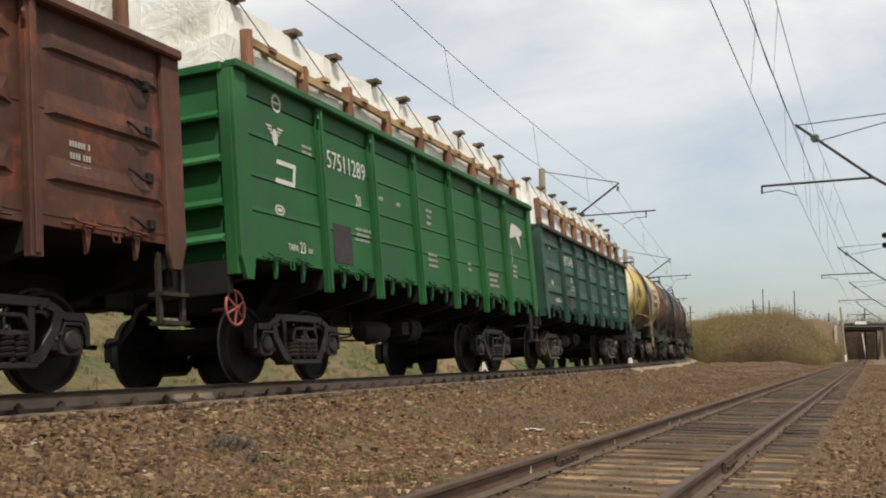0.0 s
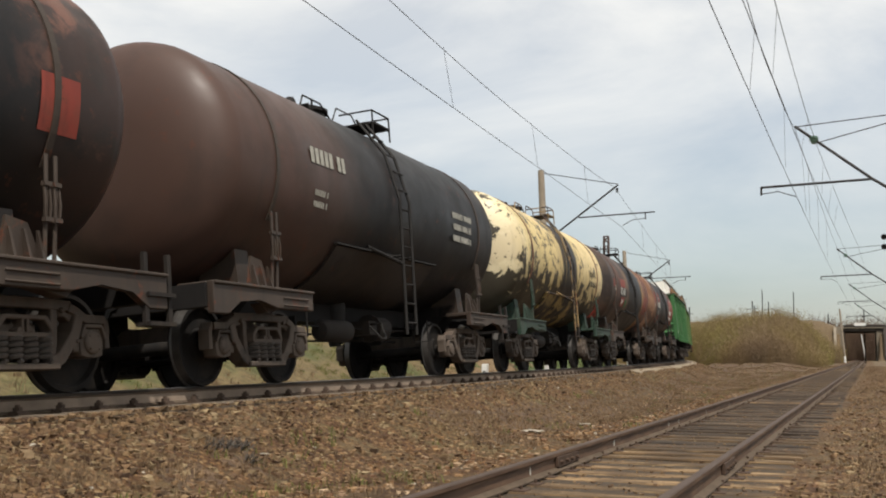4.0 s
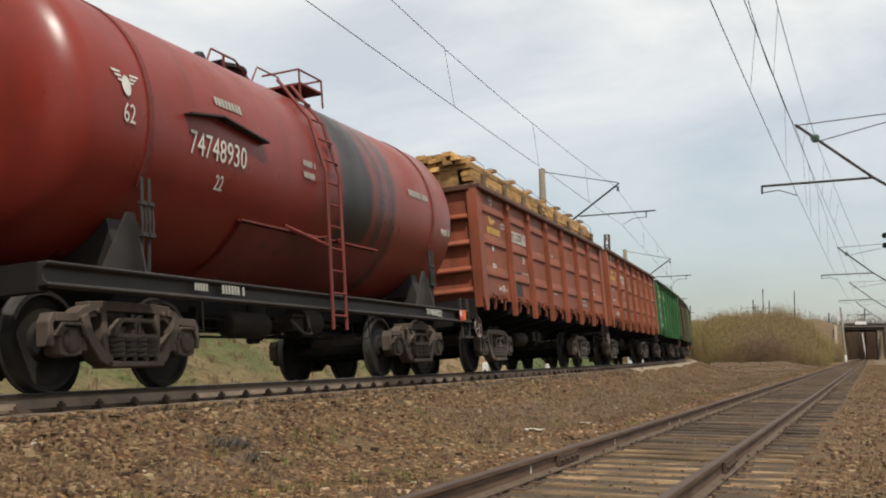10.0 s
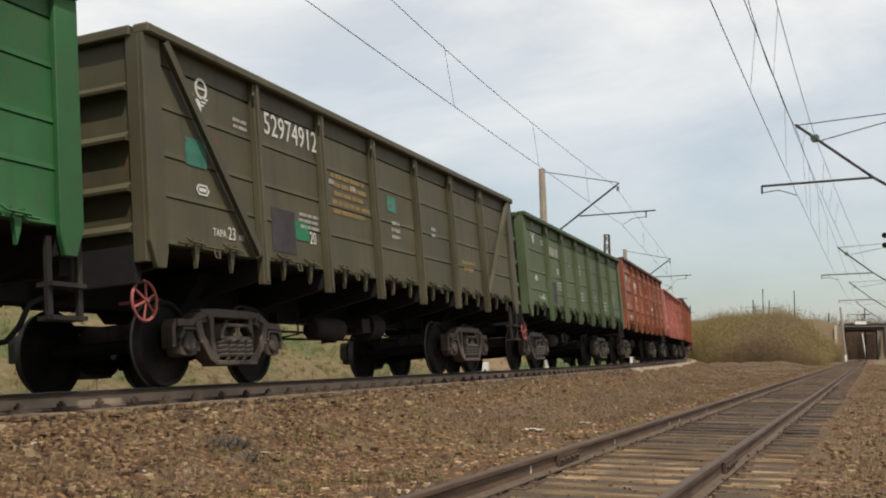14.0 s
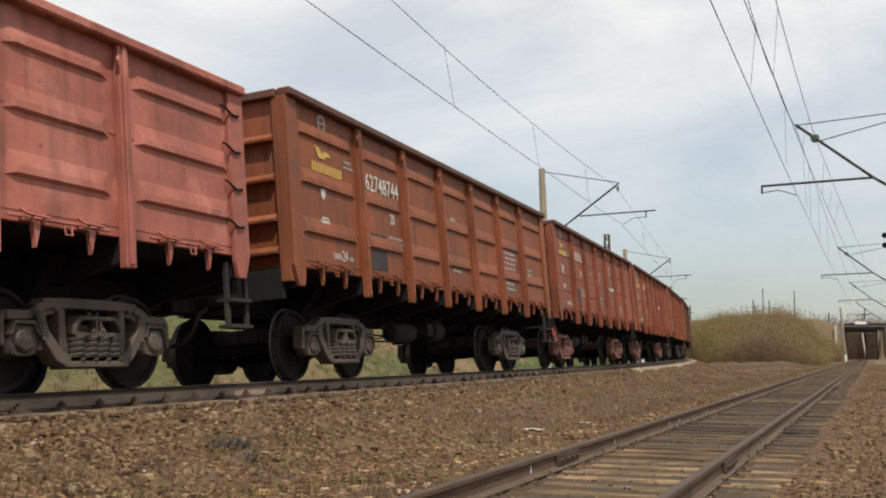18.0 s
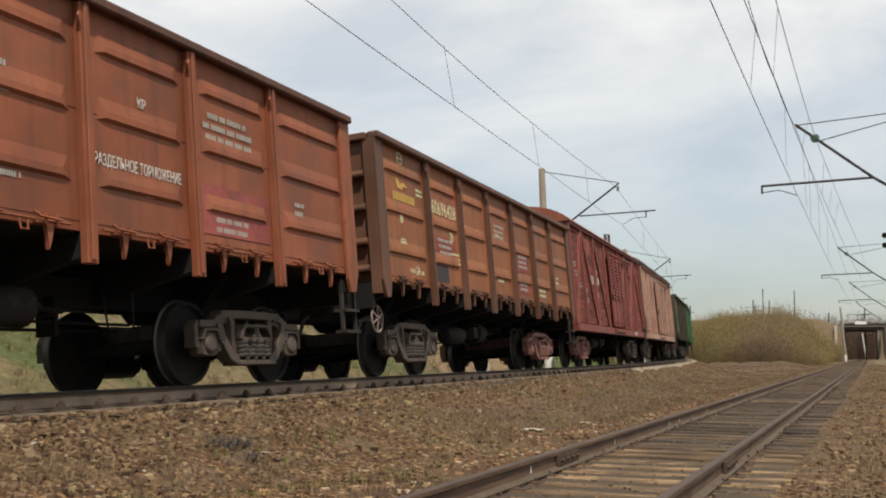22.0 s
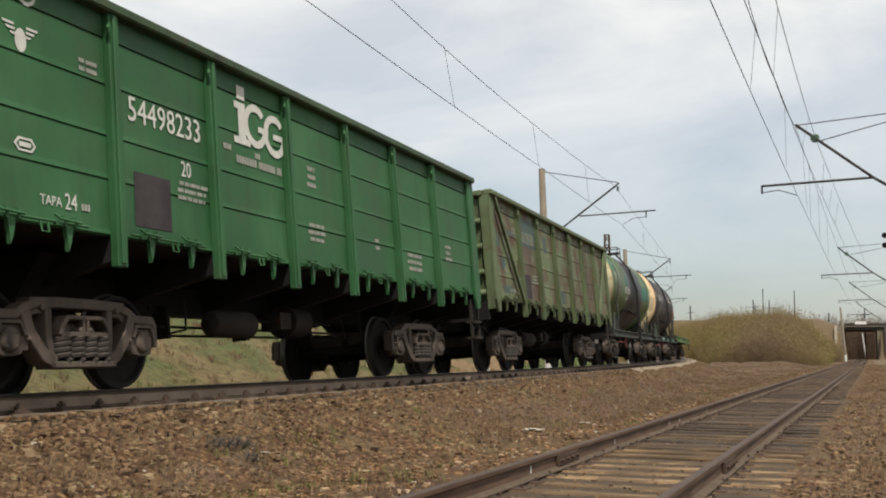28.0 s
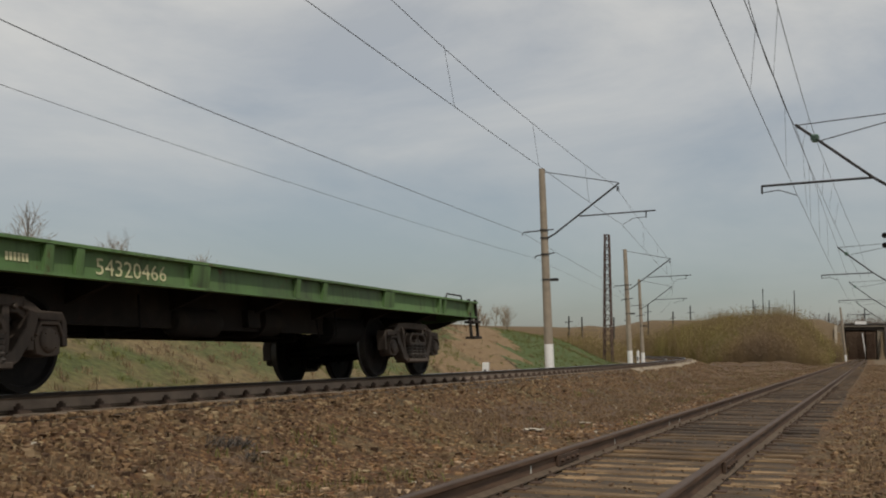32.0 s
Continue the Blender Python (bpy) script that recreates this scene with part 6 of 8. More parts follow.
# -- flat wagon --
def flat_wagon(name, label):
    w = thing(name, label, "flat wagon", group="wagons of the train")
    L = 7.3
    for rz in (0, 180):
        bm = bmesh.new()
        prism(bm, [(-L, 1.22), (L, 1.22), (L, 1.0), (4.6, 0.98), (3.2, 0.66), (-3.2, 0.66), (-4.6, 0.98), (-L, 1.0)], "x", 0.62, 0.66)
        part("girder", bm, M_GEAR, w, m=at(0, 0, 0, rz))
        bm = bmesh.new()
        prism(bm, [(1.38, 0.98), (1.46, 0.98), (1.46, 1.005), (1.42, 1.01), (1.42, 1.245), (1.49, 1.25), (1.49, 1.28), (1.38, 1.28)], "y", -L, L)
        part("side_sill", bm, M_FLATGREEN, w, "green side sill", m=at(0, 0, 0, rz))
        for y, wd in ((-6.9, 0.1), (-5.4, 0.16), (-4.3, 0.05), (-3.9, 0.05), (-1.97, 0.16), (0.2, 0.05), (0.95, 0.05), (3.1, 0.18), (5.3, 0.05), (5.55, 0.05), (6.9, 0.1)):
            bm = bmesh.new()
            prism(bm, [(1.421, 1.006), (1.45, 1.006), (1.485, 1.245), (1.421, 1.245)], "y", y - wd, y + wd)
            part("stake_bracket", bm, M_FLATGREEN, w, m=at(0, 0, 0, rz))
        bm = bmesh.new()
        box(bm, -1.38, 1.38, -L, -L + 0.12, 0.96, 1.3)
        part("end_beam", bm, M_FLATGREEN, w, m=at(0, 0, 0, rz))
    me = kit("deckplank", lambda: (lambda bm: (box(bm, -1.36, 1.36, -0.1195, 0.1195, 1.27, 1.31), mesh_of(bm, "deck_plank", M_SLEEPER))[1])(bmesh.new()))
    for i in range(60):
        part("deck_plank", me, None, w, m=at(0, -L + 0.24 + i * 0.241))
    bm = bmesh.new()
    box(bm, -0.15, 0.15, -L, L, 0.94, 1.22)
    for i in range(9):
        y = -L + 0.7 + i * 1.74
        prism(bm, [(-1.37, 1.24), (1.37, 1.24), (1.37, 1.06), (0.6, 0.84), (-0.6, 0.84), (-1.37, 1.06)], "y", y - 0.04, y + 0.04)
    part("underframe", bm, M_GEAR, w)
    bm = bmesh.new()
    lathe(bm, [(2.4, 0.05), (2.45, 0.2), (3.55, 0.2), (3.6, 0.05)], "y", 18, (0.62, 0, 0.72))
    part("air_tank", bm, M_UNDER, w, "", True)
    bm = bmesh.new()
    for x in (-1.2, 1.2):
        tube(bm, [(x, L - 0.1, 1.3), (x, L - 0.15, 1.42), (x, L - 0.9, 1.42), (x, L - 1.0, 1.3)], 0.016, 5)
    part("hand_rail", bm, M_STEEL, w)
    bm = bmesh.new()
    for dy in (0, 0.3):
        tube(bm, [(0.3, 2.0 + dy, 1.37), (0.3, 2.0 + dy, 1.52)], 0.05, 8)
    part("clamp", bm, M_RUSTORANGE, w, "rusty orange clamp")
    bm = bmesh.new()
    tube(bm, [(1.3, -L - 0.05, 1.0), (1.3, -L - 0.05, 2.25)], 0.03, 6)
    tube(bm, [(1.3, -L - 0.05, 2.2), (1.3, -L + 0.5, 1.38)], 0.012, 5)
    part("brake_column", bm, M_STEEL, w)
    lettering(w, "54320466", 1.425, -3.65, 1.035, 0.16, M_CREAM, 1.25, name="wagon_number")
    bars(w, 1.425, -4.8, 1.07, 0.35, 1, 0.09, M_CREAM, 5)
    WHEELS[w.name] = running_gear(w, 9.72, 7.35, None)
    return w


M_CW_PLANK = wood("red_brown_planks", ("40241e", "6e382e", "8e4e40"), (30, 1.2, 14))
M_CW_FRAME = paint("red_brown_steel", "7e3a31", 0.35, 0.5)
M_CW_ROOF = paint("red_brown_roof", "7e4430", 0.2, 0.3)
M_CW_STEEL = paint("faded_pink_steel", "aa8370", 0.6, 0.7, other="6e5547", other_at=0.56, edge=0.16)
M_CW_DOOR = paint("pink_brown_door", "a07864", 0.7, 0.6, rust=srgb("5a3626"))
M_CW_DOOR2 = paint("rusty_pink_door", "a87c66", 0.9, 0.9, rust=srgb("4a2f24"), other="5a3a2c", other_at=0.56)
M_CW_END = paint("rusty_brown_end", "64483a", 0.6, 0.7, other="4a3228", other_at=0.55, edge=0.15)
M_CW_ROOF2 = paint("dark_rusty_roof", "4c3a34", 0.5, 0.5)
M_FLATGREEN = paint("faded_green_sill", "5d7a4a", 0.4, 0.6)
M_RUSTORANGE = plain("rust_orange", "9c5a3a", 0.85)
M_CREAM = plain("cream_stencil", "c8c39a", 0.8, 0, 0.2, 9, 0)

G_BRIGHT = paint("gondola_bright_green", "1e582b", 0.05, 0.15)
G_DARK = paint("gondola_dark_green", "284c3e", 0.3, 0.6, other="33463a", other_at=0.56, edge=0.12, dent=0.05)
G_FADED = paint("gondola_faded_green", "546f40", 0.4, 0.45, other="5e7a4a", other_at=0.56, dent=0.03)
G_MID = paint("gondola_mid_green", "3c6a3e", 0.12, 0.35)
G_OLIVE = paint("gondola_olive", "484430", 0.35, 0.4, other="56432e", other_at=0.62)
G_GREY = paint("gondola_grey_green", "495538", 0.2, 0.3)
G_GRASS = paint("gondola_grass_green", "2e5b35", 0.05, 0.2)
G_CAMO = paint("gondola_patchy_olive", "4a5239", 0.5, 0.6, other="4c3c2c", other_at=0.54, edge=0.1)
G_CAMOFRAME = paint("gondola_dark_olive_frame", "3a3626", 0.5, 0.6)
G_CAMO2 = paint("gondola_flaking_green", "626e4e", 0.6, 0.7, other="5c4836", other_at=0.45, edge=0.11, patch=1.7)
G_OLDGREEN = paint("gondola_old_green_frame", "566343", 0.5, 0.7)
M_DIMSTENCIL = plain("dim_brown_stencil", "6e5a4c", 0.85, 0, 0.25, 9, 0)
M_FAINT = plain("faint_stencil", "8c8c7c", 0.8, 0, 0.2, 9, 0)
B_RUSTY = paint("gondola_rusty_brown", "4e3125", 0.7, 0.6, gloss=0.6, other="80452e", other_at=0.54, edge=0.12, dent=0.04)
B_BRICK = paint("gondola_brick_red", "84462f", 0.15, 0.35)
B_BRICK2 = paint("gondola_red_brown", "86482e", 0.12, 0.35)
B_ORANGE = paint("gondola_orange_brown", "844a30", 0.3, 0.35)
B_PINK = paint("gondola_faded_pink", "a05e50", 0.25, 0.4, other="ae6e60", other_at=0.56, dent=0.035)
B_BROWN = paint("gondola_dull_brown", "82482c", 0.45, 0.5, other="93503a", other_at=0.6)
B_TAN = paint("gondola_tan_brown", "85502f", 0.4, 0.35, other="97503a", other_at=0.6, dent=0.025)

B_TANFRAME = paint("gondola_dark_brown_frame", "5e3e2d", 0.4, 0.5)
T_YELLOW = tank_paint("tank_yellow_cream", [(-6, "28523e"), (-5.10, "28523e"), (-5.085, "e0cfa2"), (-4.55, "dccb9c"), (-4.45, "b48c2a"), (-4.15, "b08a2c"), (-4.05, "c9b684"), (-3.62, "c4b07c"), (-3.5, "c6a838"), (-0.9, "c0a02c"), (-0.55, "a07a28"), (-0.3, "26221f"), (1.85, "26221f"), (2.05, "d8c48c"), (6, "d4be86")], ["8a6c34"], 0.22, 0.9, 0.4, ragged=0.1)
T_BROWN = tank_paint("tank_sooty_brown", [(-6, "40322b"), (-4.9, "553d33"), (-4.45, "44342c"), (-4.1, "2e2622"), (-3.0, "382a23"), (-1.6, "2a2220"), (-0.6, "1a1a1c"), (2.5, "1f1c1c"), (4.5, "33241f"), (6, "46302a")], ["6e4a3c", "1c1817", "2c2420"], 0.8, 0.9, 0.5, spill=(-2.0, 4.0))
T_BROWN2 = tank_paint("tank_dark_brown", [(-6, "4a362e"), (-2.6, "48362f"), (-1.2, "2a2523"), (2.0, "1e1c1c"), (4.6, "26211f"), (6, "3a2b26")], ["4d352c"], 0.6, 0.8, 0.5, spill=(-1.6, 4.8))
T_CREAM = tank_paint("tank_cream_peeling", [(-6, "4c7058"), (-5.3, "dccfae"), (-4.2, "d3bf88"), (-0.8, "cfb67c"), (-0.6, "161414"), (1.05, "161414"), (1.25, "d3bb82"), (6, "d6c294")], ["8d6a3e"], 0.2, 0.4, 0.45, ragged=0.9, flakes=0.0)
T_RUSTB = tank_paint("tank_rust_black", [(-6, "46392f"), (-3.7, "463a33"), (-3.4, "6a3e2c"), (-3.1, "4a362c"), (-2.0, "4c382c"), (-1.3, "84694a"), (-1.0, "6e5640"), (-0.75, "1b2732"), (2.6, "17191e"), (2.8, "a08055"), (3.3, "8a5c3e"), (4.2, "6e4030"), (6, "6a4636")], ["2c2624", "4a342a", "241f1e"], 0.6, 0.95, 0.5, spill=(-0.95, 2.75))
T_RUSTC = tank_paint("tank_tan_black", [(-6, "5a4036"), (-4.8, "8a6a54"), (-4.3, "5e4236"), (-3.4, "4e3830"), (-2.4, "2a2220"), (-1.8, "221c1b"), (-0.6, "1e1d1e"), (3.2, "231f1f"), (4.0, "4a2c26"), (6, "7a4034")], ["2a2423", "6d4c38", "3a2c26"], 0.8, 0.9, 0.5, spill=(-3.7, 2.6))
T_RED = tank_paint("tank_glossy_red", [(-6, "7a2a20"), (0.3, "762a20"), (0.55, "1f1817"), (1.35, "221a18"), (1.5, "6a2a22"), (1.8, "2e1c1a"), (2.0, "70302a"), (2.25, "3a211d"), (2.45, "7a3428"), (6, "7a3226")], None, 0.2, 0.4, 0.3, drip_centre=1.5, drip_w=0.5)
T_GREEN = tank_paint("tank_green_black", [(-6, "27785a"), (-5.2, "1f6048"), (-5.15, "e0d2ae"), (-4.95, "d8c8a2"), (-4.9, "465c2a"), (-1.9, "445a2a"), (-1.5, "221f1e"), (2.1, "1f2124"), (2.5, "4a6432"), (4.0, "4f7440"), (6, "5a6a3a")], ["3a4a28", "5c4a34"], 0.45, 0.8, 0.4, ragged=0.03, spill=(-1.45, 2.2))
T_BLACKB = tank_paint("tank_black_brown", [(-6, "7aa08c"), (-5.22, "6f9484"), (-5.17, "e0cfa8"), (-4.92, "d6b48a"), (-4.86, "332a26"), (-1, "332a27"), (0, "211e1d"), (2.6, "241f1e"), (6, "3c2c27")], ["2a2422"], 0.45, 0.7, 0.5, ragged=0.03)
S_PEELED = paint("ladder_peeling_cream", "8c7550", 0.8, 0.6, other="2a2320", other_at=0.5, edge=0.04)
S_CREAMJ = paint("jacket_flaking_cream", "98834f", 0.6, 0.9, other="1f1a17", other_at=0.47, edge=0.03, patch=1.8)
S_OCHRE = paint("jacket_stained_ochre", "4e3d24", 0.6, 0.9, other="241c18", other_at=0.46, edge=0.14)
S_RUSTY = paint("strap_rusty", "684838", 0.8, 0.7)
S_REDSTRAP = paint("strap_dark_red", "6a2a22", 0.2, 0.4)
S_DARK = paint("sill_sooty", "3e342d", 0.6, 0.6)
S_GREEN = paint("sill_green", "26392e", 0.4, 0.5)
S_BLACK = paint("sill_black", "2f2c2b", 0.2, 0.4)
S_TEAL = paint("sill_dark_teal", "363c34", 0.4, 0.6, other="2f5a48", other_at=0.62, edge=0.05)
P_RED = paint("tank_panel_red", "85382c", 0.6, 0.7)
P_GREEN = paint("tank_panel_green", "2f6a40", 0.5, 0.6)
P_TEAL = paint("tank_panel_teal", "3a7260", 0.5, 0.6)
P_BROWN = plain("tank_panel_brown", "8a5238", 0.7, 0, 0.3, 3)
P_MAROON = plain("marking_maroon", "5c2a28", 0.7, 0, 0.2, 4)
P_OLDPINK = paint("old_pink_patch", "8e4640", 0.3, 0.4)
P_OLDRED = paint("old_red_patch", "8c4a42", 0.5, 0.4)
P_TEALDULL = paint("dull_teal_patch", "4a6a5c", 0.7, 0.6, other="414a31", other_at=0.54, edge=0.12)
P_KHAKI = paint("dull_khaki_patch", "807a5e", 0.7, 0.6, other="414a31", other_at=0.56, edge=0.12)
P_OLDWHITE = paint("old_white_patch", "a8a494", 0.6, 0.5)
P_DULL = paint("dull_repaint_patch", "42544e", 0.5, 0.5)
P_FRESHGREEN = plain("fresh_green_patch", "1f6b45", 0.6, 0, 0.15, 4)
M_OCHRE = plain("ochre_stencil", "8a744c", 0.8, 0, 0.2, 9, 0)
P_ORANGE = plain("placard_orange", "d0622a", 0.6, 0, 0.1, 4)

TRAIN = []


def add(w, kind):
    TRAIN.append((w, kind))
    return w


p7 = BAYS

def gond(label, mat, style, ztop, number, seed, hw=None, diag=False, panel_mat=None, ink=None, **marks):
    w = add(gondola("gondola_wagon", label, mat, style, ztop, hw, diag, panel_mat), "g")
    gondola_marks(w, number, seed, ink, style=style, **marks)
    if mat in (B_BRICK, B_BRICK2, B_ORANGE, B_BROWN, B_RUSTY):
        dark_rim(w, M_RIM_BROWN)
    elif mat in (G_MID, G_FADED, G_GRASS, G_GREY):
        dark_rim(w, M_RIM_GREEN)
    return w


def grab_hook(w, y, z):
    bm = bmesh.new()
    tube(bm, [(1.52, y + 0.15, z), (1.57, y + 0.17, z - 0.04), (1.58, y + 0.28, z - 0.1), (1.57, y + 0.42, z - 0.09), (1.52, y + 0.45, z - 0.03)], 0.014, 6)
    box(bm, 1.50, 1.545, y + 0.42, y + 0.5, z - 0.1, z + 0.0)
    part("grab_hook", bm, M_UNDER, w)


def half_ring(w, y, phi, r, mat):
    x, z, a = on_shell(phi)
    pts = ring_poly(r, 0.15)
    emblem(w, pts[:13] + pts[-13:], x + 0.01, y, z, mat, "company_emblem", a)


gond("rusty red-brown gondola wagon with stamped side panels, loaded", B_RUSTY, "stamped", 3.47, "-", 3)
for k in range(4):
    grab_hook(TRAIN[0][0], 5.5, 3.02 - 0.47 * k)
w = gond("bright green gondola wagon loaded with wrapped lumber", G_BRIGHT, "flat", 3.70, "57511289", 4, -6.3, tare="23", numz=2.84)
BEAR = [(0.0, 0.22), (0.08, 0.46), (0.16, 0.68), (0.34, 0.74), (0.78, 0.66), (1.0, 0.58), (0.97, 0.44), (0.76, 0.40), (0.82, 0.0), (0.56, 0.26), (0.42, 0.36), (0.24, 0.28), (0.12, 0.25)]
emblem(w, [(a, b * 0.7) for a, b in BEAR], 1.512, p7[6] + 0.45, 2.62, name="company_emblem", label="white animal-shaped company emblem")
emblem(w, [(0, 0), (0.5, 0), (0.56, 0.3), (0.06, 0.3), (0.05, 0.24), (0.48, 0.24), (0.45, 0.06), (0.01, 0.06)], 1.508, p7[0] + 0.85, 2.4, name="maker_emblem")
emblem(w, rect(0.02, 0.4), 1.508, p7[6] + 0.52, 2.24, name="name_rule")
dark_rim(gond("dark green gondola wagon with dark rim, loaded with wrapped lumber", G_DARK, "stamped", 3.42, "68375146", 5, numz=2.62))
bars(TRAIN[2][0], 1.512, p7[5] + 0.5, 2.92, 0.95, 4, 0.1, M_WHITE, 61)
bars(TRAIN[2][0], 1.512, p7[5] + 0.42, 2.2, 0.7, 1, 0.09, M_WHITE, 62)

w = add(tank("tank_wagon", "yellow and cream tank wagon with a black spill band", T_YELLOW, S_GREEN, S_RUSTY, fit_mat=S_PEELED, jacket_mat=S_OCHRE), "t")
# added dark sheet carries the dark bottom further back along the shell
part("heating_jacket", kit("bottom_sheet", lambda: k_jacket(1.86, 4.0, 50)), None, w, "dark second skin low on the tank shell")
for y, phi, a, b, mat, nm, lab in ((3.95, -19, 0.17, 0.2, M_BLACKBOX, "torn_label", "torn black label"), (3.75, -29, 0.16, 0.14, M_BLACKBOX, "torn_label", "torn black label"), (4.66, -29, 0.14, 0.17, M_STEELGREY, "hazard_placard", "worn silver diamond placard")):
    x, z, t = on_shell(phi)
    emblem(w, [(0, -b), (a * 0.7, -b * 0.3), (a, 0.02), (a * 0.4, b * 0.5), (0, b), (-a * 0.5, b * 0.6), (-a, 0)], x + 0.01, y, z, mat, nm, t, lab)
tank_text(w, "51987154", -3.4, -9, 0.31, M_STEEL, 0.84, name="wagon_number")
tank_patch(w, -2.85, -2.3, 2, 11, M_BLACKBOX, "dark label panel")
tank_patch(w, -2.75, -2.4, -26, -14, M_BLACKBOX, "dark label panel")
tank_text(w, "20", -2.69, -24, 0.17)
tank_text(w, "60", -2.62, 3, 0.14)
half_ring(w, 2.42, -2, 0.42, P_OLDRED)
tank_text(w, "62", -4.5, -6, 0.19, M_STEEL)
tank_text(w, "грузовая", 2.5, -2, 0.26, M_STEEL, 0.78)
tank_text(w, "компания", 2.5, -14, 0.26, M_STEEL, 0.78)
tank_patch(w, 2.3, 3.0, -46, -36, M_BLACKBOX, "dark label panel")
tank_patch(w, 2.85, 4.1, 11, 14, P_DULL, "dark stripe")
tank_patch(w, 4.45, 5.05, -8, -1, P_MAROON, "maroon label")
tank_text(w, "Бензин", 4.5, -6, 0.13, M_WHITE, 0.75)
w = add(tank("tank_wagon", "sooty brown tank wagon with reddish worn patches", T_BROWN, S_DARK), "t")
tank_text(w, "50201219", -3.7, -2, 0.27, M_YELLOW, 0.8, name="wagon_number")
tank_text(w, "20", -2.95, -16, 0.2, M_YELLOW)
tank_patch(w, -3.6, -3.1, -24, -14, P_RED, "worn red label")
half_ring(w, 2.0, -4, 0.34, M_YELLOW)
tank_bars(w, 2.1, -11, 0.9, 2, 0.13, M_YELLOW, 8)
tank_patch(w, -4.5, -4.15, -4, 8, P_RED, "red label")
tank_patch(w, 3.8, 4.3, -18, 2, P_RED, "red and white label")
w = add(tank("tank_wagon", "dark brown tank wagon with black spill stains", T_BROWN2, S_DARK), "t")
tank_bars(w, -3.15, 4, 1.4, 1, 0.27, M_WHITE, 63)
tank_bars(w, -3.0, -12, 0.5, 2, 0.1, M_WHITE, 4)
tank_bars(w, 2.4, 2, 1.2, 3, 0.14, M_WHITE, 5)
w = add(tank("tank_wagon", "cream tank wagon with peeling paint and black spill band", T_CREAM, S_GREEN, S_RUSTY, fit_mat=S_PEELED, jacket_mat=S_CREAMJ), "t")
tank_text(w, "грузовая", 2.68, -5, 0.22, M_STEEL, 0.78)
tank_text(w, "компания", 2.72, -16, 0.22, M_STEEL, 0.78)
tank_patch(w, 4.5, 4.9, -40, -28, P_RED, "red label")
w = add(tank("tank_wagon", "rust-streaked brown and black tank wagon with red panels", T_RUSTB, S_DARK, S_RUSTY, hw=-2.2), "t")
tank_patch(w, -4.62, -4.3, -5, 5, P_RED, "red label")
tank_text(w, "62", -4.32, -9, 0.16)
tank_patch(w, -3.05, -1.85, -2, 9, P_RED, "red painted panel")
tank_patch(w, -3.08, -1.6, -14, -2.5, M_BLACKBOX, "black number panel")
tank_text(w, "51961035", -3.03, -12, 0.25, None, 0.84, name="wagon_number")
tank_patch(w, -2.8, -1.9, -28, -15, P_RED, "red label")
tank_patch(w, -1.86, -1.5, -28, -17, P_GREEN, "green label")
tank_text(w, "(20)", -2.6, -24, 0.16)
for o in w.children:
    if o.name.startswith("handwheel"):
        o.material_slots[0].link, o.material_slots[0].material = "OBJECT", S_DARK
end_patch(w, 0.25, 0.94, 1.62, 2.86, P_RED, "large red notice panel")
end_patch(w, 0.3, 0.74, 1.76, 2.13, P_GREEN, "green label", 0.008)
for z, wid in ((2.62, 0.3), (2.5, 0.22), (2.38, 0.26), (2.24, 0.4), (2.03, 0.26), (1.93, 0.32), (1.83, 0.24)):
    end_patch(w, 0.34, 0.34 + wid, z, z + 0.05, M_BAR, "", 0.011, name="stencil_bar")
tank_patch(w, 3.2, 4.5, -30, -4, P_RED, "red painted panel")
w = add(tank("tank_wagon", "mottled tan and black tank wagon with red panels", T_RUSTC, S_DARK, S_RUSTY), "t")
end_patch(w, 0.5, 0.88, 2.1, 2.98, P_RED, "faded red notice panel")
tank_patch(w, -4.72, -4.2, -4, 14, P_RED, "red label")
tank_text(w, "62", -4.5, -10, 0.18)
tank_patch(w, -3.1, -2.3, 0, 16, P_RED, "red painted panel")
tank_text(w, "60", -2.95, 4, 0.18)
tank_text(w, "50018738", -3.4, -10, 0.26, None, 0.8, name="wagon_number")
tank_text(w, "20", -2.8, -20, 0.18)
tank_patch(w, -2.95, -2.5, -36, -22, P_RED, "red label")
tank_patch(w, 2.45, 5.0, -33, 13, P_RED, "red painted panel with emblem")
half_ring(w, 2.85, -4, 0.44, M_WHITE)
tank_text(w, "грузовая", 2.95, -14, 0.22, None, 0.78)
tank_text(w, "компания", 2.95, -25, 0.22, None, 0.78)

w = gond("mid-green gondola wagon loaded with wrapped lumber", G_MID, "flat", 3.70, "54896113", 6, tare="23", numz=2.92)
for k in range(3):
    emblem(w, rect(0.28, 0.42), 1.512, 3.28 + k * 0.4, 2.62, name="company_emblem", label="large white company emblem")
w = gond("faded patched green gondola wagon loaded with bagged cargo", G_FADED, "flat", 3.46, "52965175", 7, numz=2.50)
for k in range(4):
    for j in range(2):
        emblem(w, [(0.0, 0.0), (0.06, 0.0), (0.09, 0.22), (0.03, 0.22)], 1.512, p7[4] + 0.3 + k * 0.75 + j * 0.13, 2.35, M_OCHRE, "faded_letter_bar")
w = add(tank("tank_wagon", "glossy red tank wagon with black stripes on a dark frame", T_RED, S_BLACK, S_REDSTRAP, full=True, fit_mat=S_REDSTRAP, jacket_mat=S_REDSTRAP), "t")
tank_text(w, "74748930", -3.32, -11, 0.27, None, 0.78, name="wagon_number")
tank_text(w, "62", -4.45, -7, 0.2)
tank_text(w, "22", -2.75, -23, 0.18)
winged_badge(w, on_shell(8)[0], -4.38, on_shell(8)[1], None, on_shell(8)[2])
tank_bars(w, -2.75, 14, 0.7, 1, 0.14, M_WHITE, 12)
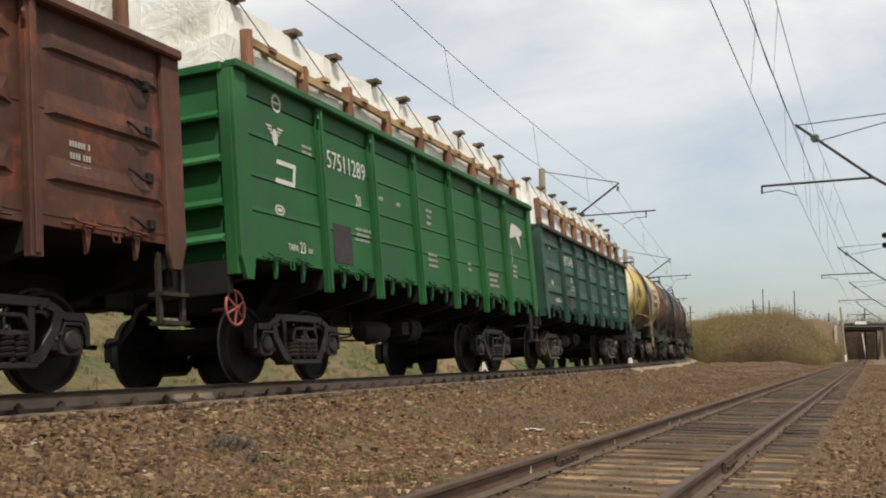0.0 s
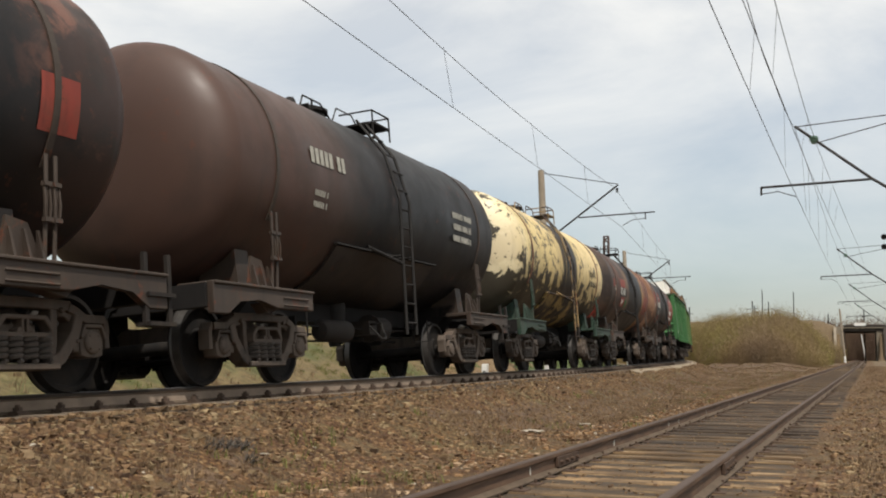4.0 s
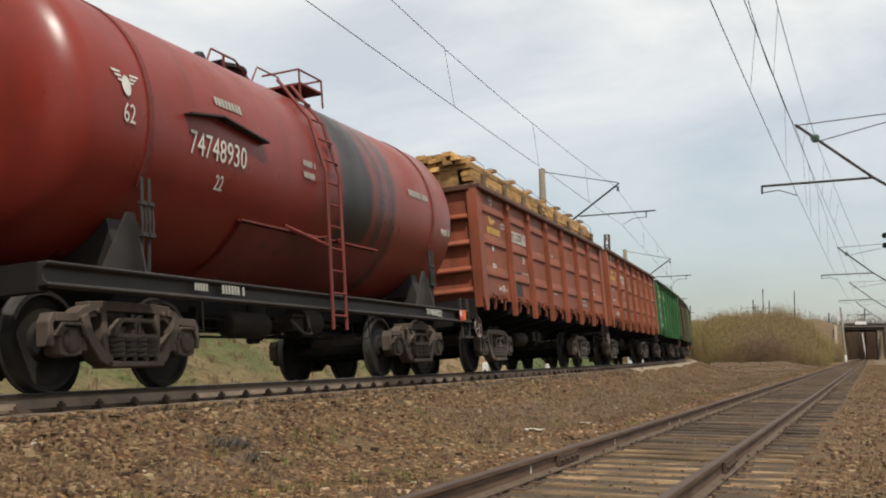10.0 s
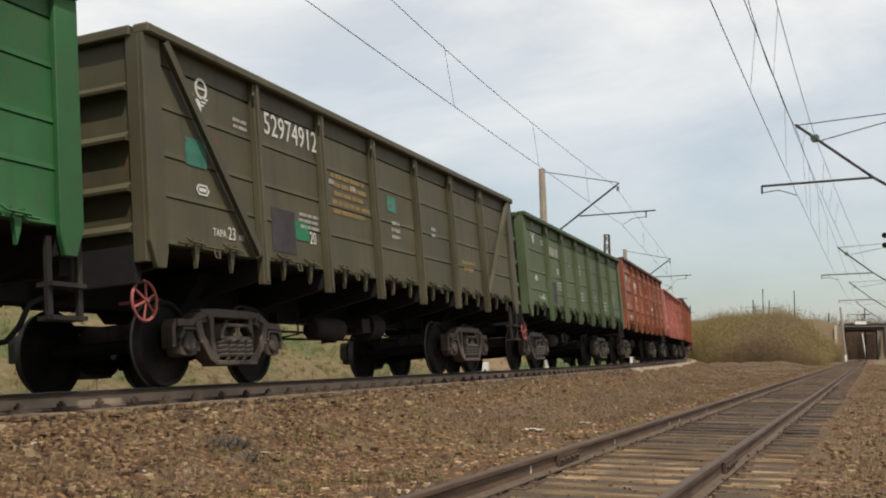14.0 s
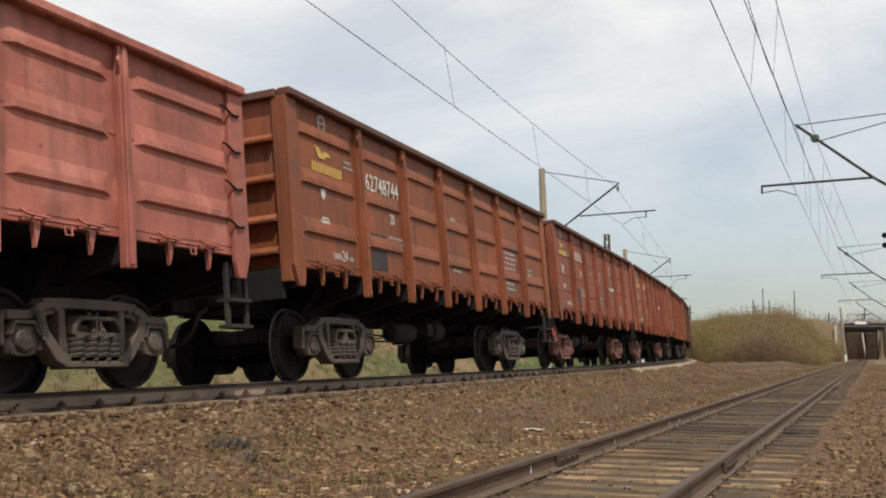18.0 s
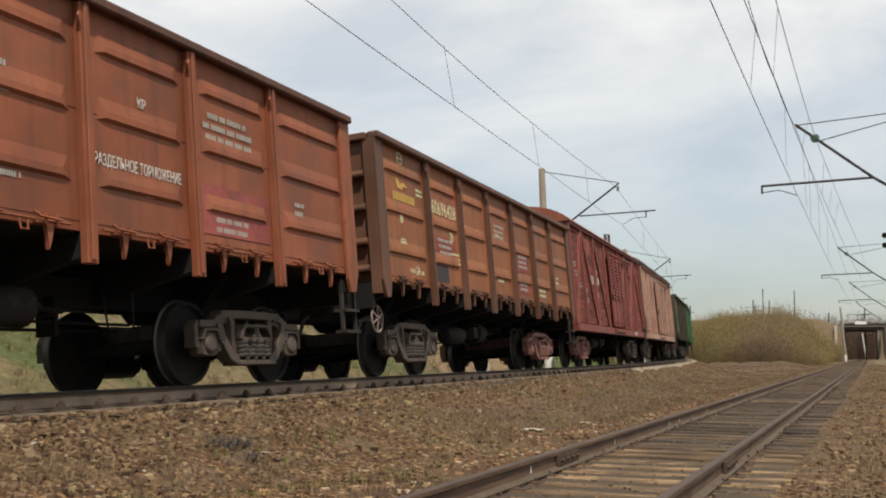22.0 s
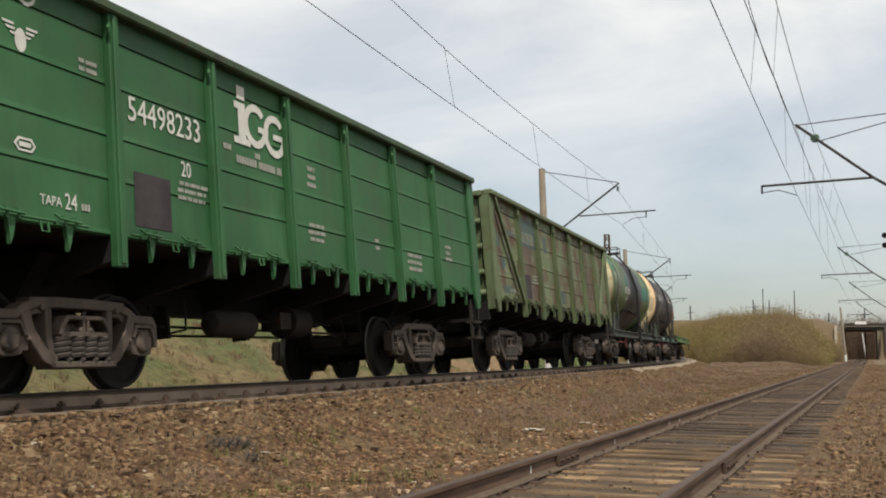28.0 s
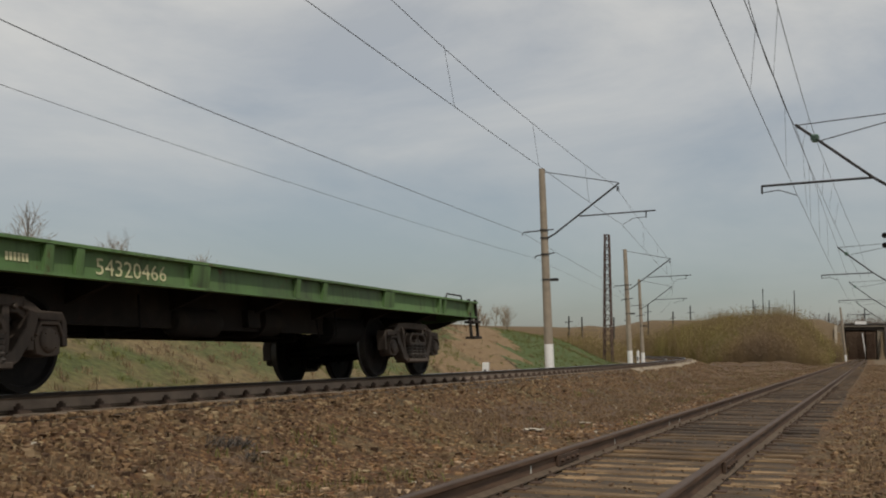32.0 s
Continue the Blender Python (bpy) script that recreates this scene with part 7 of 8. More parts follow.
tank_bars(w, 2.9, 5, 1.0, 1, 0.13, M_WHITE, 13)
tank_bars(w, -0.75, 0, 0.4, 2, 0.1, M_WHITE, 18)
tank_text(w, "НАФТА", 4.38, -14, 0.13)
x, z, a = on_shell(3)
bm = bmesh.new()
bar(bm, [(-3.4, z + 0.03), (-2.75, z + 0.13), (-1.75, z + 0.02)], x - 0.03, x + 0.09, 0.02)
part("number_hood", bm, S_BLACK, w, "small drip hood over the number")
bars(w, 1.503, -3.4, 0.96, 0.4, 1, 0.1, M_WHITE, 15)
bars(w, 1.503, -2.85, 0.95, 0.6, 1, 0.12, M_WHITE, 16)
lettering(w, "74748930(22)", 1.503, 3.35, 0.94, 0.11, narrow=0.85)
emblem(w, [(0, 0.06), (0.06, 0.0), (0.11, 0.0), (0.16, 0.09), (0.16, 0.2), (0, 0.2)], 1.503, 4.98, 0.89, M_REDLAMP, "placard", label="red hazard placard")
emblem(w, rect(0.1, 0.09), 1.506, 5.01, 0.985, M_WHITE, "placard_field")
emblem(w, rect(0.17, 0.2), 1.503, 5.16, 0.89, P_ORANGE, "placard", label="orange hazard placard")

gond("brick-red gondola wagon with stamped panels, loaded with sawn timber", B_BRICK, "stamped", 3.62, "62855382", 8, -6.3, numz=2.72, yellow=True)
gond("empty brick-red gondola wagon with stamped panels", B_BRICK2, "stamped", 3.67, "64412232", 9, -6.3, numz=2.74, yellow=True)
w = gond("clean bright green gondola wagon", paint("gondola_fresh_green", "29592f", 0.05, 0.15), "flat", 3.62, "58478876", 10, numz=2.82, yellow=True)
emblem(w, rect(0.55, 0.52), 1.510, p7[5] + 0.45, 2.65, P_RED, "company_emblem", label="red company emblem")
emblem(w, ring_poly(0.14)[:26], 1.512, p7[5] + 0.75, 2.92, M_WHITE, "company_emblem")
dark_rim(w)
part("reflector", simple("reflector", M_REDLAMP, (1.0, 1.12, -6.56, -6.501, 1.22, 1.36)), None, w, "small red reflector")
w = gond("weathered olive gondola wagon with diagonal end braces", G_OLIVE, "flat", 3.62, "52974912", 11, -6.3, True, extra=False, tare="23", numz=2.98, num_h=0.29, low20=True)
emblem(w, rect(0.36, 0.24), 1.507, p7[1] + 0.92, 1.74, P_FRESHGREEN, "repainted_patch", label="fresh green paint patch")
emblem(w, rect(0.34, 0.24), 1.507, p7[3] + 0.55, 2.5, P_TEAL, "repainted_patch", label="teal paint patch")
emblem(w, rect(0.4, 0.3), 1.507, p7[0] + 0.62, 2.3, P_TEAL, "repainted_patch", label="teal paint patch")
bars(w, 1.508, p7[2] + 0.3, 2.72, 1.3, 5, 0.08, M_OCHRE, 201)
bars(w, 1.508, p7[3] + 0.65, 2.3, 0.4, 3, 0.07, None, 202)
bars(w, 1.508, p7[5] + 0.5, 1.95, 0.8, 2, 0.08, M_OCHRE, 203)
bars(w, 1.508, p7[4] + 0.7, 2.4, 0.3, 2, 0.07, None, 204)
gond("plain dull grey-green gondola wagon", G_GREY, "flat", 3.5, "-", 12, -6.3)
w = gond("orange-brown gondola wagon with stamped panels", B_ORANGE, "stamped", 3.68, "08958", 13)
emblem(w, rect(1.3, 0.8), 1.506, p7[5] + 0.25, 2.24, P_MAROON, "maroon_panel", label="maroon notice panel")
emblem(w, rect(0.5, 0.36), 1.506, p7[3] + 0.95, 2.68, P_MAROON, "maroon_panel", label="maroon notice panel")
emblem(w, rect(0.5, 0.36), 1.506, p7[3] + 0.95, 2.0, P_MAROON, "maroon_panel", label="maroon notice panel")
bars(w, 1.51, p7[5] + 0.45, 2.85, 0.95, 5, 0.07, seed=70)
lettering(w, "РАЗДЕЛЬНОЕ ТОРМОЖЕНИЕ", 1.512, 1.02, 2.12, 0.115, None, 0.60)
lettering(w, "КР", 1.512, 1.7, 2.78, 0.1, None, 0.8)
gond("faded pink gondola wagon with stamped panels", B_PINK, "stamped", 3.38, "67043422", 14, extra=False, numz=2.6)
for k in range(4):
    grab_hook(TRAIN[18][0], 5.95, 3.1 - 0.43 * k)
w = gond("dull brown gondola wagon with stamped panels", B_BROWN, "stamped", 3.67, "62748744", 15, yellow=True)
emblem(w, rect(1.15, 0.72), 1.506, p7[5] + 0.29, 1.84, P_RED, "red_panel", label="red notice panel")
bars(w, 1.51, p7[5] + 0.4, 2.5, 0.95, 5, 0.07, seed=71)
w = gond("red-brown gondola wagon with yellow name block", B_BRICK, "flat", 3.66, "60429362", 16, -6.3, numz=2.87, yellow=True)
lettering(w, "РАЗДЕЛЬНОЕ ТОРМОЖЕНИЕ", 1.512, 1.02, 2.30, 0.115, None, 0.60)
lettering(w, "КР", 1.512, 1.7, 2.98, 0.1, None, 0.8)
bars(w, 1.512, 1.6, 2.82, 0.38, 1, 0.1, seed=106)
w = gond("red-brown gondola wagon with yellow name block", B_BRICK2, "flat", 3.66, "60100611", 17, numz=2.87, yellow=True)
lettering(w, "РАЗДЕЛЬНОЕ ТОРМОЖЕНИЕ", 1.512, 1.02, 2.30, 0.115, None, 0.60)
lettering(w, "КР", 1.512, 1.7, 2.98, 0.1, None, 0.8)
bars(w, 1.512, 1.6, 2.82, 0.38, 1, 0.1, seed=107)
w = gond("orange-brown gondola wagon with stamped panels", B_ORANGE, "stamped", 3.66, "60207661", 18, -6.3, numz=2.74, yellow=True)
lettering(w, "РАЗДЕЛЬНОЕ ТОРМОЖЕНИЕ", 1.512, 1.02, 2.06, 0.115, None, 0.60)
lettering(w, "КР", 1.512, 1.7, 2.74, 0.1, None, 0.8)
bars(w, 1.512, 1.6, 2.58, 0.38, 1, 0.1, seed=108)
emblem(w, rect(1.4, 0.55), 1.507, 2.78, 1.6, P_OLDPINK, "worn_panel", label="faded pink repaint panel")
bars(w, 1.512, 2.85, 2.9, 1.1, 4, 0.08, seed=140)
w = gond("tan-brown gondola wagon with many stencils", B_TANFRAME, "stamped", 3.66, "60696428", 19, -6.3, False, B_TAN, ink=M_CREAM, yellow=True)
emblem(w, rect(1.2, 0.4), 1.5035, p7[1] + 0.2, 2.66, P_BROWN, "worn_panel", label="worn tan paint panel")
for k, (i, z) in enumerate(((1, 1.95), (4, 2.1), (4, 1.6), (3, 2.6))):
    emblem(w, rect(1.0, 0.4), 1.506, p7[i] + 0.4, z, P_RED if k != 3 else P_BROWN, "worn_panel", label="worn red paint panel")
    bars(w, 1.51, p7[i] + 0.45, z + 0.3, 0.85, 3, 0.07, seed=80 + k)
w = add(covered("covered_wagon", "red-brown planked covered wagon with diagonal braces and louvred door", "wood"), "c")
lettering(w, "228", 1.372, -3.98, 2.42, 0.26, narrow=0.8, name="wagon_number")
lettering(w, "32104", 1.372, -3.17, 2.42, 0.26, narrow=0.62, name="wagon_number")
lettering(w, "20", 1.372, -3.0, 2.08, 0.13, narrow=0.8)
lettering(w, "22832104", 1.44, 3.9, 1.0, 0.13, narrow=0.8)
for k, (y, z) in enumerate(((-6.5, 2.85), (-6.4, 2.6), (-5.85, 2.3), (-5.0, 2.2), (-4.85, 1.9), (-3.0, 2.85))):
    bars(w, 1.366, y, z, 0.32, 2, 0.06, seed=40 + k)
w = add(covered("covered_wagon", "faded pink steel covered wagon with dark rusty roof", "steel"), "c")
for k, (y, z, m) in enumerate(((-6.6, 2.55, 0), (-6.6, 2.2, 1), (-5.6, 2.35, 0), (-5.5, 2.05, 1), (-6.5, 1.4, 0), (-5.5, 1.4, 0), (4.0, 1.5, 1), (-4.3, 2.6, 0), (-3.4, 2.7, 0), (5.2, 2.9, 0), (5.9, 2.6, 0))):
    bars(w, 1.367, y, z, 0.5, 2, 0.12, M_BAR if m else M_DIMSTENCIL, seed=50 + k)
for y0, y1, z0, z1 in ((-4.6, -3.62, 1.165, 1.7), (-3.48, -2.58, 1.165, 1.95), (2.7, 3.52, 1.165, 3.6), (3.68, 4.6, 1.165, 1.52), (4.76, 5.72, 1.165, 1.46), (5.88, 6.8, 1.165, 1.42)):
    emblem(w, rect(y1 - y0, z1 - z0), 1.362, y0, z0, P_OLDRED, "repainted_patch", label="old red paint patch")
emblem(w, rect(0.28, 0.2), 1.48, 1.5, 1.95, P_ORANGE, "placard", label="orange placard")
w = gond("patchy olive-brown gondola wagon with pale overpaint", G_CAMOFRAME, "stamped", 3.55, "-", 20, -6.3, False, G_CAMO, numz=2.68)
for k, (y, z, wd, h) in enumerate(((-5.2, 2.74, 0.5, 0.24), (-5.35, 2.15, 0.3, 0.2), (-5.1, 1.58, 0.55, 0.22), (-3.85, 2.0, 1.2, 0.45), (-1.9, 2.62, 0.9, 0.42), (-1.9, 2.05, 0.8, 0.4), (0.1, 2.6, 0.7, 0.3), (0.3, 1.9, 0.5, 0.3))):
    emblem(w, rect(wd, h), 1.506, y, z, P_TEALDULL if k in (1, 3, 5) else P_KHAKI, "overpaint_patch", label="pale overpainted patch")
gond("plain deep green gondola wagon", G_GRASS, "flat", 3.66, "-", 21)
w = gond("deep green gondola wagon with large white company emblem", G_GRASS, "flat", 3.66, "54498233", 22, numz=2.58)
emblem(w, [(0, 0), (0.36, 0), (0.36, 0.08), (0.27, 0.08), (0.27, 0.5), (0.03, 0.5), (0.03, 0.42), (0.11, 0.42), (0.11, 0.08), (0, 0.08)], 1.512, p7[2] + 0.5, 2.74, name="company_emblem", label="large white company emblem")
emblem(w, [(0.0, 0.0), (0.17, 0.0), (0.17, 0.16), (0.0, 0.16)], 1.512, p7[2] + 0.6, 3.28, name="company_emblem")
for k in range(2):
    emblem(w, ring_poly(0.27, 0.34)[2:-2], 1.512, p7[2] + 1.0 + 0.46 * k, 3.02 - 0.04 * k, name="company_emblem")
emblem(w, rect(0.24, 0.07), 1.513, p7[2] + 1.06, 2.96, name="company_emblem")
emblem(w, rect(0.3, 0.07), 1.513, p7[2] + 1.42, 2.94, name="company_emblem")
bars(w, 1.51, p7[2] + 0.5, 2.5, 1.35, 1, 0.11, seed=90)
w = gond("flaking green and rust gondola wagon with diagonal end braces", G_OLDGREEN, "flat", 3.62, "56120281", 23, None, True, G_CAMO2, extra=False, ink=M_FAINT, numz=2.80)
for y, z, wd, h in ((-3.95, 2.72, 1.45, 0.62), (-6.2, 2.5, 0.42, 0.32), (-5.72, 1.58, 0.8, 0.14), (-0.32, 1.58, 0.9, 0.32), (-5.1, 2.84, 0.55, 0.1), (-5.75, 2.05, 0.3, 0.25), (-1.85, 2.75, 0.35, 0.4)):
    emblem(w, rect(wd, h), 1.5035, y, z, P_DULL, "repainted_patch", label="dark teal repainted patch")
w = add(tank("tank_wagon", "green and black tank wagon with a cream ring", T_GREEN, S_TEAL, S_BLACK, full=True, hw=-2.2), "t")
tank_text(w, "50773878", -2.45, -11, 0.25, None, 0.86, name="wagon_number")
tank_text(w, "81", -4.42, 3, 0.26)
tank_patch(w, -4.72, -4.05, 15, 31, P_TEAL, "teal company label")
tank_bars(w, -4.45, 21, 0.36, 1, 0.16, M_WHITE, 91)
tank_patch(w, -2.2, -1.75, -2, 13, P_TEAL, "teal label")
tank_patch(w, 2.3, 4.2, -12, 9, P_TEAL, "teal painted panel")
tank_text(w, "26", -1.95, -20, 0.18)
w = add(tank("tank_wagon", "black-brown tank wagon with a cream ring", T_BLACKB, S_TEAL, S_BLACK, full=True, hw=-2.0), "t")
tank_text(w, "51373124", -3.42, 0, 0.29, None, 0.76, name="wagon_number")
tank_text(w, "62", -4.5, 4, 0.25)
tank_text(w, "(26)", -1.75, 2, 0.18)
tank_patch(w, 2.0, 3.9, 6, 15, P_OLDWHITE, "white label")
tank_bars(w, 2.35, 8, 1.5, 1, 0.19, M_BLACKBOX, 93)
tank_patch(w, 4.2, 4.95, -24, -8, P_BROWN, "brown panel")
tank_patch(w, -3.2, -2.15, -24, -9, P_TEALDULL, "worn teal panel")
tank_patch(w, -2.9, -2.5, -16, -8, P_BROWN, "dull brown panel")
tank_bars(w, -0.9, -14, 0.4, 2, 0.1, M_WHITE, 92)
for y0, y1 in ((-3.5, -2.3), (-0.9, 0.6), (1.9, 3.6)):
    emblem(w, rect(y1 - y0, 0.1), 1.503, y0, 0.94, P_TEAL, "teal_mark")
lettering(w, "TAPA 26", 1.504, -3.3, 0.96, 0.1, narrow=0.9)
w = add(flat_wagon("flat_wagon", "empty flat wagon with faded green side sills"), "f")

for w, kind in TRAIN[12:14] + TRAIN[22:24]:
    for o in w.children:
        if o.name.startswith("handwheel"):
            o.material_slots[0].link, o.material_slots[0].material = "OBJECT", M_GREYW
            tagged(o, "dusty grey-pink brake handwheel")


def recast(w, cast, end=0):
    """Another casting colour on a wagon's bogies, on both or on one end."""
    for o in w.children_recursive:
        y = o.matrix_basis.translation.y + (o.parent.matrix_basis.translation.y if o.parent != w else 0)
        if o.name.split(".")[0] in ("side_frame", "axle_box", "spring", "bogie") and y * end >= 0:
            o.material_slots[0].link, o.material_slots[0].material = "OBJECT", cast


for k, cast, end in ((0, M_CAST_OILY, 0), (1, M_CAST_OILY, 0), (20, M_CAST_RED, 0), (21, M_CAST_RED, 0), (23, M_CAST_RED, 1), (24, M_CAST_RED, -1)):
    recast(TRAIN[k][0], cast, end)
# ---- loads ----
LOADS = {}


def wrap_mat():
    m = Mat("white_wrapping_sheet", 0.55)
    n = m.noise(1.2, 5.0, 0.6)
    col = m.ramp(n, [(0.3, srgb("cfcabd")), (0.5, srgb("eeebe2")), (0.75, srgb("faf8f2"))])
    mark = m.mask(m.noise(1.6, 2.0, 0.4, dist=1.0), 0.72, 0.74)
    m.color(m.mix(m.math("MULTIPLY", mark, 0.7), col, srgb("3f8a74")))
    m.bump(m.noise(2.5, 7.0, 0.65, m.vec((1, 2, 1)), 1.2), 0.9, 0.05)
    return m.m


M_WRAP = wrap_mat()
M_STAKE = wood("orange_brown_round_stakes", ("4e382c", "7d5845", "9a745e"), (10, 10, 1))
M_BATTEN = wood("weathered_battens", ("6a5642", "a0855f", "c0a680"), (8, 1.2, 8))
M_CAP = wood("grey_weathered_caps", ("3e352c", "635748", "85786a"), (8, 1.2, 8))
M_SAWN = wood("fresh_sawn_boards", ("8c6c44", "c39c64", "dcbc8c"), (8, 0.7, 8), 0.9, True)
M_STRAPW = plain("binding_wire", "2a2624", 0.6, 0.3)


def package(parent, x0, x1, y0, y1, z0, z1, seed, mat=None):
    """One wrapped, slightly slumped package."""
    rnd = random.Random(seed)
    bm = bmesh.new()
    box(bm, x0, x1, y0 + 0.02, y1 - 0.02, z0, z1)
    bmesh.ops.subdivide_edges(bm, edges=bm.edges[:], cuts=5, use_grid_fill=True)
    for v in bm.verts:
        q = v.co * 2.0 + Vector((seed, seed * 3, 0))
        v.co += noise.noise_vector(q) * 0.03 + noise.noise_vector(q * 3) * 0.012
    return part("wrapped_package", bm, mat or M_WRAP, parent, "", True)


def lumber_load(w, rim, low, high, seed, label, mat=None, stake_mat=None, bags=False, deep=True):
    rnd = random.Random(seed)
    t = thing("lumber_load", label, "wagon load")
    n = 4
    for i in range(n):
        y0, y1 = -6.2 + 12.4 * i / n, -6.2 + 12.4 * (i + 1) / n
        package(t, -1.32, 1.32, y0, y1, rim - 0.35, rim + low, seed * 10 + i, mat)
        if high:
            package(t, -1.08, 1.08, y0 + 0.05, y1 - 0.05, rim + low, rim + low + high, seed * 10 + 40 + i, mat)
    ns = 9
    for i in range(ns):
        y = -5.8 + 11.6 * i / (ns - 1)
        for sx in (-1, 1):
            bm = bmesh.new()
            h = low + (0.22 if bags else 0.10) + rnd.uniform(-0.05, 0.05)
            if bags:
                box(bm, sx * 1.38 - 0.06, sx * 1.38 + 0.06, y - 0.07, y + 0.07, rim - 0.4, rim + h)
            else:
                tube(bm, [(sx * 1.38, y, rim - 0.4), (sx * 1.38, y, rim + h)], 0.08, 9)
            part("stake", bm, stake_mat or M_STAKE, t)
    for i in range(ns - 1):
        y = -5.8 + 11.6 * (i + 0.5) / (ns - 1)
        for sx in (-1, 1):
            z = rim + low * 0.75 if bags else rim + low - 0.03
            bm = bmesh.new()
            box(bm, sx * 1.40 - 0.03, sx * 1.40 + 0.03, y - 0.78, y + 0.78, z - 0.05, z + 0.05)
            o = part("side_batten", bm, M_CAP if bags else M_BATTEN, t)
            o.matrix_basis = pose(0, 0, rnd.uniform(-0.03, 0.03), rnd.uniform(-0.8, 0.8))
    top = rim + low + high
    wide = 1.12 if high else 1.42
    for i in range(ns):
        y = -5.55 + 11.4 * i / (ns - 1) + rnd.uniform(-0.15, 0.15)
        bm = bmesh.new()
        box(bm, -wide, wide, y - 0.06, y + 0.06, top + 0.005, top + 0.05)
        box(bm, wide - 0.12, wide + 0.08, y - 0.11, y + 0.11, top + 0.052, top + 0.105)
        part("cross_batten", bm, M_CAP, t)
        bm = bmesh.new()
        tube(bm, [(wide + 0.02, y, top + 0.04), (1.40, y + 0.55, rim + low * (0.9 if not bags else 0.75))], 0.008, 5)
        part("binding_wire", bm, M_STRAPW, t)
        if not bags:
            bm = bmesh.new()
            box(bm, 1.0, 1.46, y + 0.2, y + 0.38, rim + low + 0.005, rim + low + 0.06)
            part("spacer_board", bm, M_BATTEN, t)
    LOADS.setdefault(w.name, []).append(t)
    return t


def board_load(w, rim):
    rnd = random.Random(77)
    t = thing("sawn_timber_load", "stacked fresh sawn boards bound with wire between dark stakes", "wagon load")
    z = rim - 0.1
    for layer in range(8):
        half = 1.42 - 0.02 * layer if layer < 5 else 1.26 - 0.13 * (layer - 5)
        n = int(half * 2 / 0.2)
        for seg in range(2):
            for i in range(n):
                if 0 < i < n - 1 and layer < 4:
                    continue
                x = -half + (i + 0.5) * 2 * half / n
                bm = bmesh.new()
                a = -6.1 + 6.15 * seg + rnd.uniform(-0.12, 0.12)
                box(bm, x - half / n * 0.94, x + half / n * 0.94, a, a + 6.0 + rnd.uniform(-0.35, 0.2), z, z + 0.085)
                o = part("board", bm, M_SAWN, t)
                o.matrix_basis = pose(rnd.uniform(-0.03, 0.03), 0, rnd.uniform(-0.012, 0.012), 0, 0, rnd.uniform(-0.35, 0.35))
        z += 0.095
    bm = bmesh.new()
    box(bm, -1.05, 1.05, -6.0, 6.0, rim - 0.15, rim + 0.45)
    part("inner_core", bm, M_SAWN, t)
    for i in range(8):
        y = -5.6 + 11.2 * i / 7
        for sx in (-1, 1):
            bm = bmesh.new()
            tube(bm, [(sx * 1.47, y, rim - 0.3), (sx * 1.47, y, rim + 0.2)], 0.05, 8)
            part("stake", bm, M_CAP, t)
        bm = bmesh.new()
        tube(bm, [(1.43, y, rim + 0.0), (1.42, y + 0.3, rim + 0.42), (1.12, y + 0.35, rim + 0.70), (-1.12, y + 0.35, rim + 0.70), (-1.43, y, rim + 0.0)], 0.007, 5)
        part("binding_wire", bm, M_STRAPW, t)
        bm = bmesh.new()
        box(bm, 0.85, 1.12, y + 0.6, y + 0.78, rim + 0.665, rim + 0.73)
        part("wedge_block", bm, M_BATTEN, t)
    LOADS.setdefault(w.name, []).append(t)


def bag_mat():
    m = Mat("white_bag_teal_print", 0.6)
    n = m.noise(1.5, 5.0, 0.6)
    col = m.ramp(n, [(0.3, srgb("c2c2bc")), (0.5, srgb("eeeeea")), (0.75, srgb("faf9f5"))])
    mark = m.mask(m.noise(3.2, 2.0, 0.4, m.vec((1, 1, 1.6)), 1.0), 0.60, 0.63)
    m.color(m.mix(m.math("MULTIPLY", mark, 0.8), col, srgb("2f6a66")))
    m.bump(m.noise(4.0, 6.0, 0.65, None, 1.2), 1.0, 0.06)
    return m.m


lumber_load(TRAIN[0][0], 3.47, 0.75, 0.6, 1, "white-wrapped lumber packages with wooden battens in the gondola")
lumber_load(TRAIN[1][0], 3.70, 0.42, 0.62, 2, "white-wrapped lumber packages with round stakes and battens")
lumber_load(TRAIN[2][0], 3.42, 0.60, 0.60, 3, "white-wrapped lumber packages with round stakes and battens")
lumber_load(TRAIN[9][0], 3.70, 0.22, 0.5, 4, "low white-wrapped lumber packages with battens")
lumber_load(TRAIN[10][0], 3.46, 0.68, 0.3, 5, "white printed bags held by wooden posts and rails", bag_mat(), M_CAP, True)
board_load(TRAIN[12][0], 3.74)
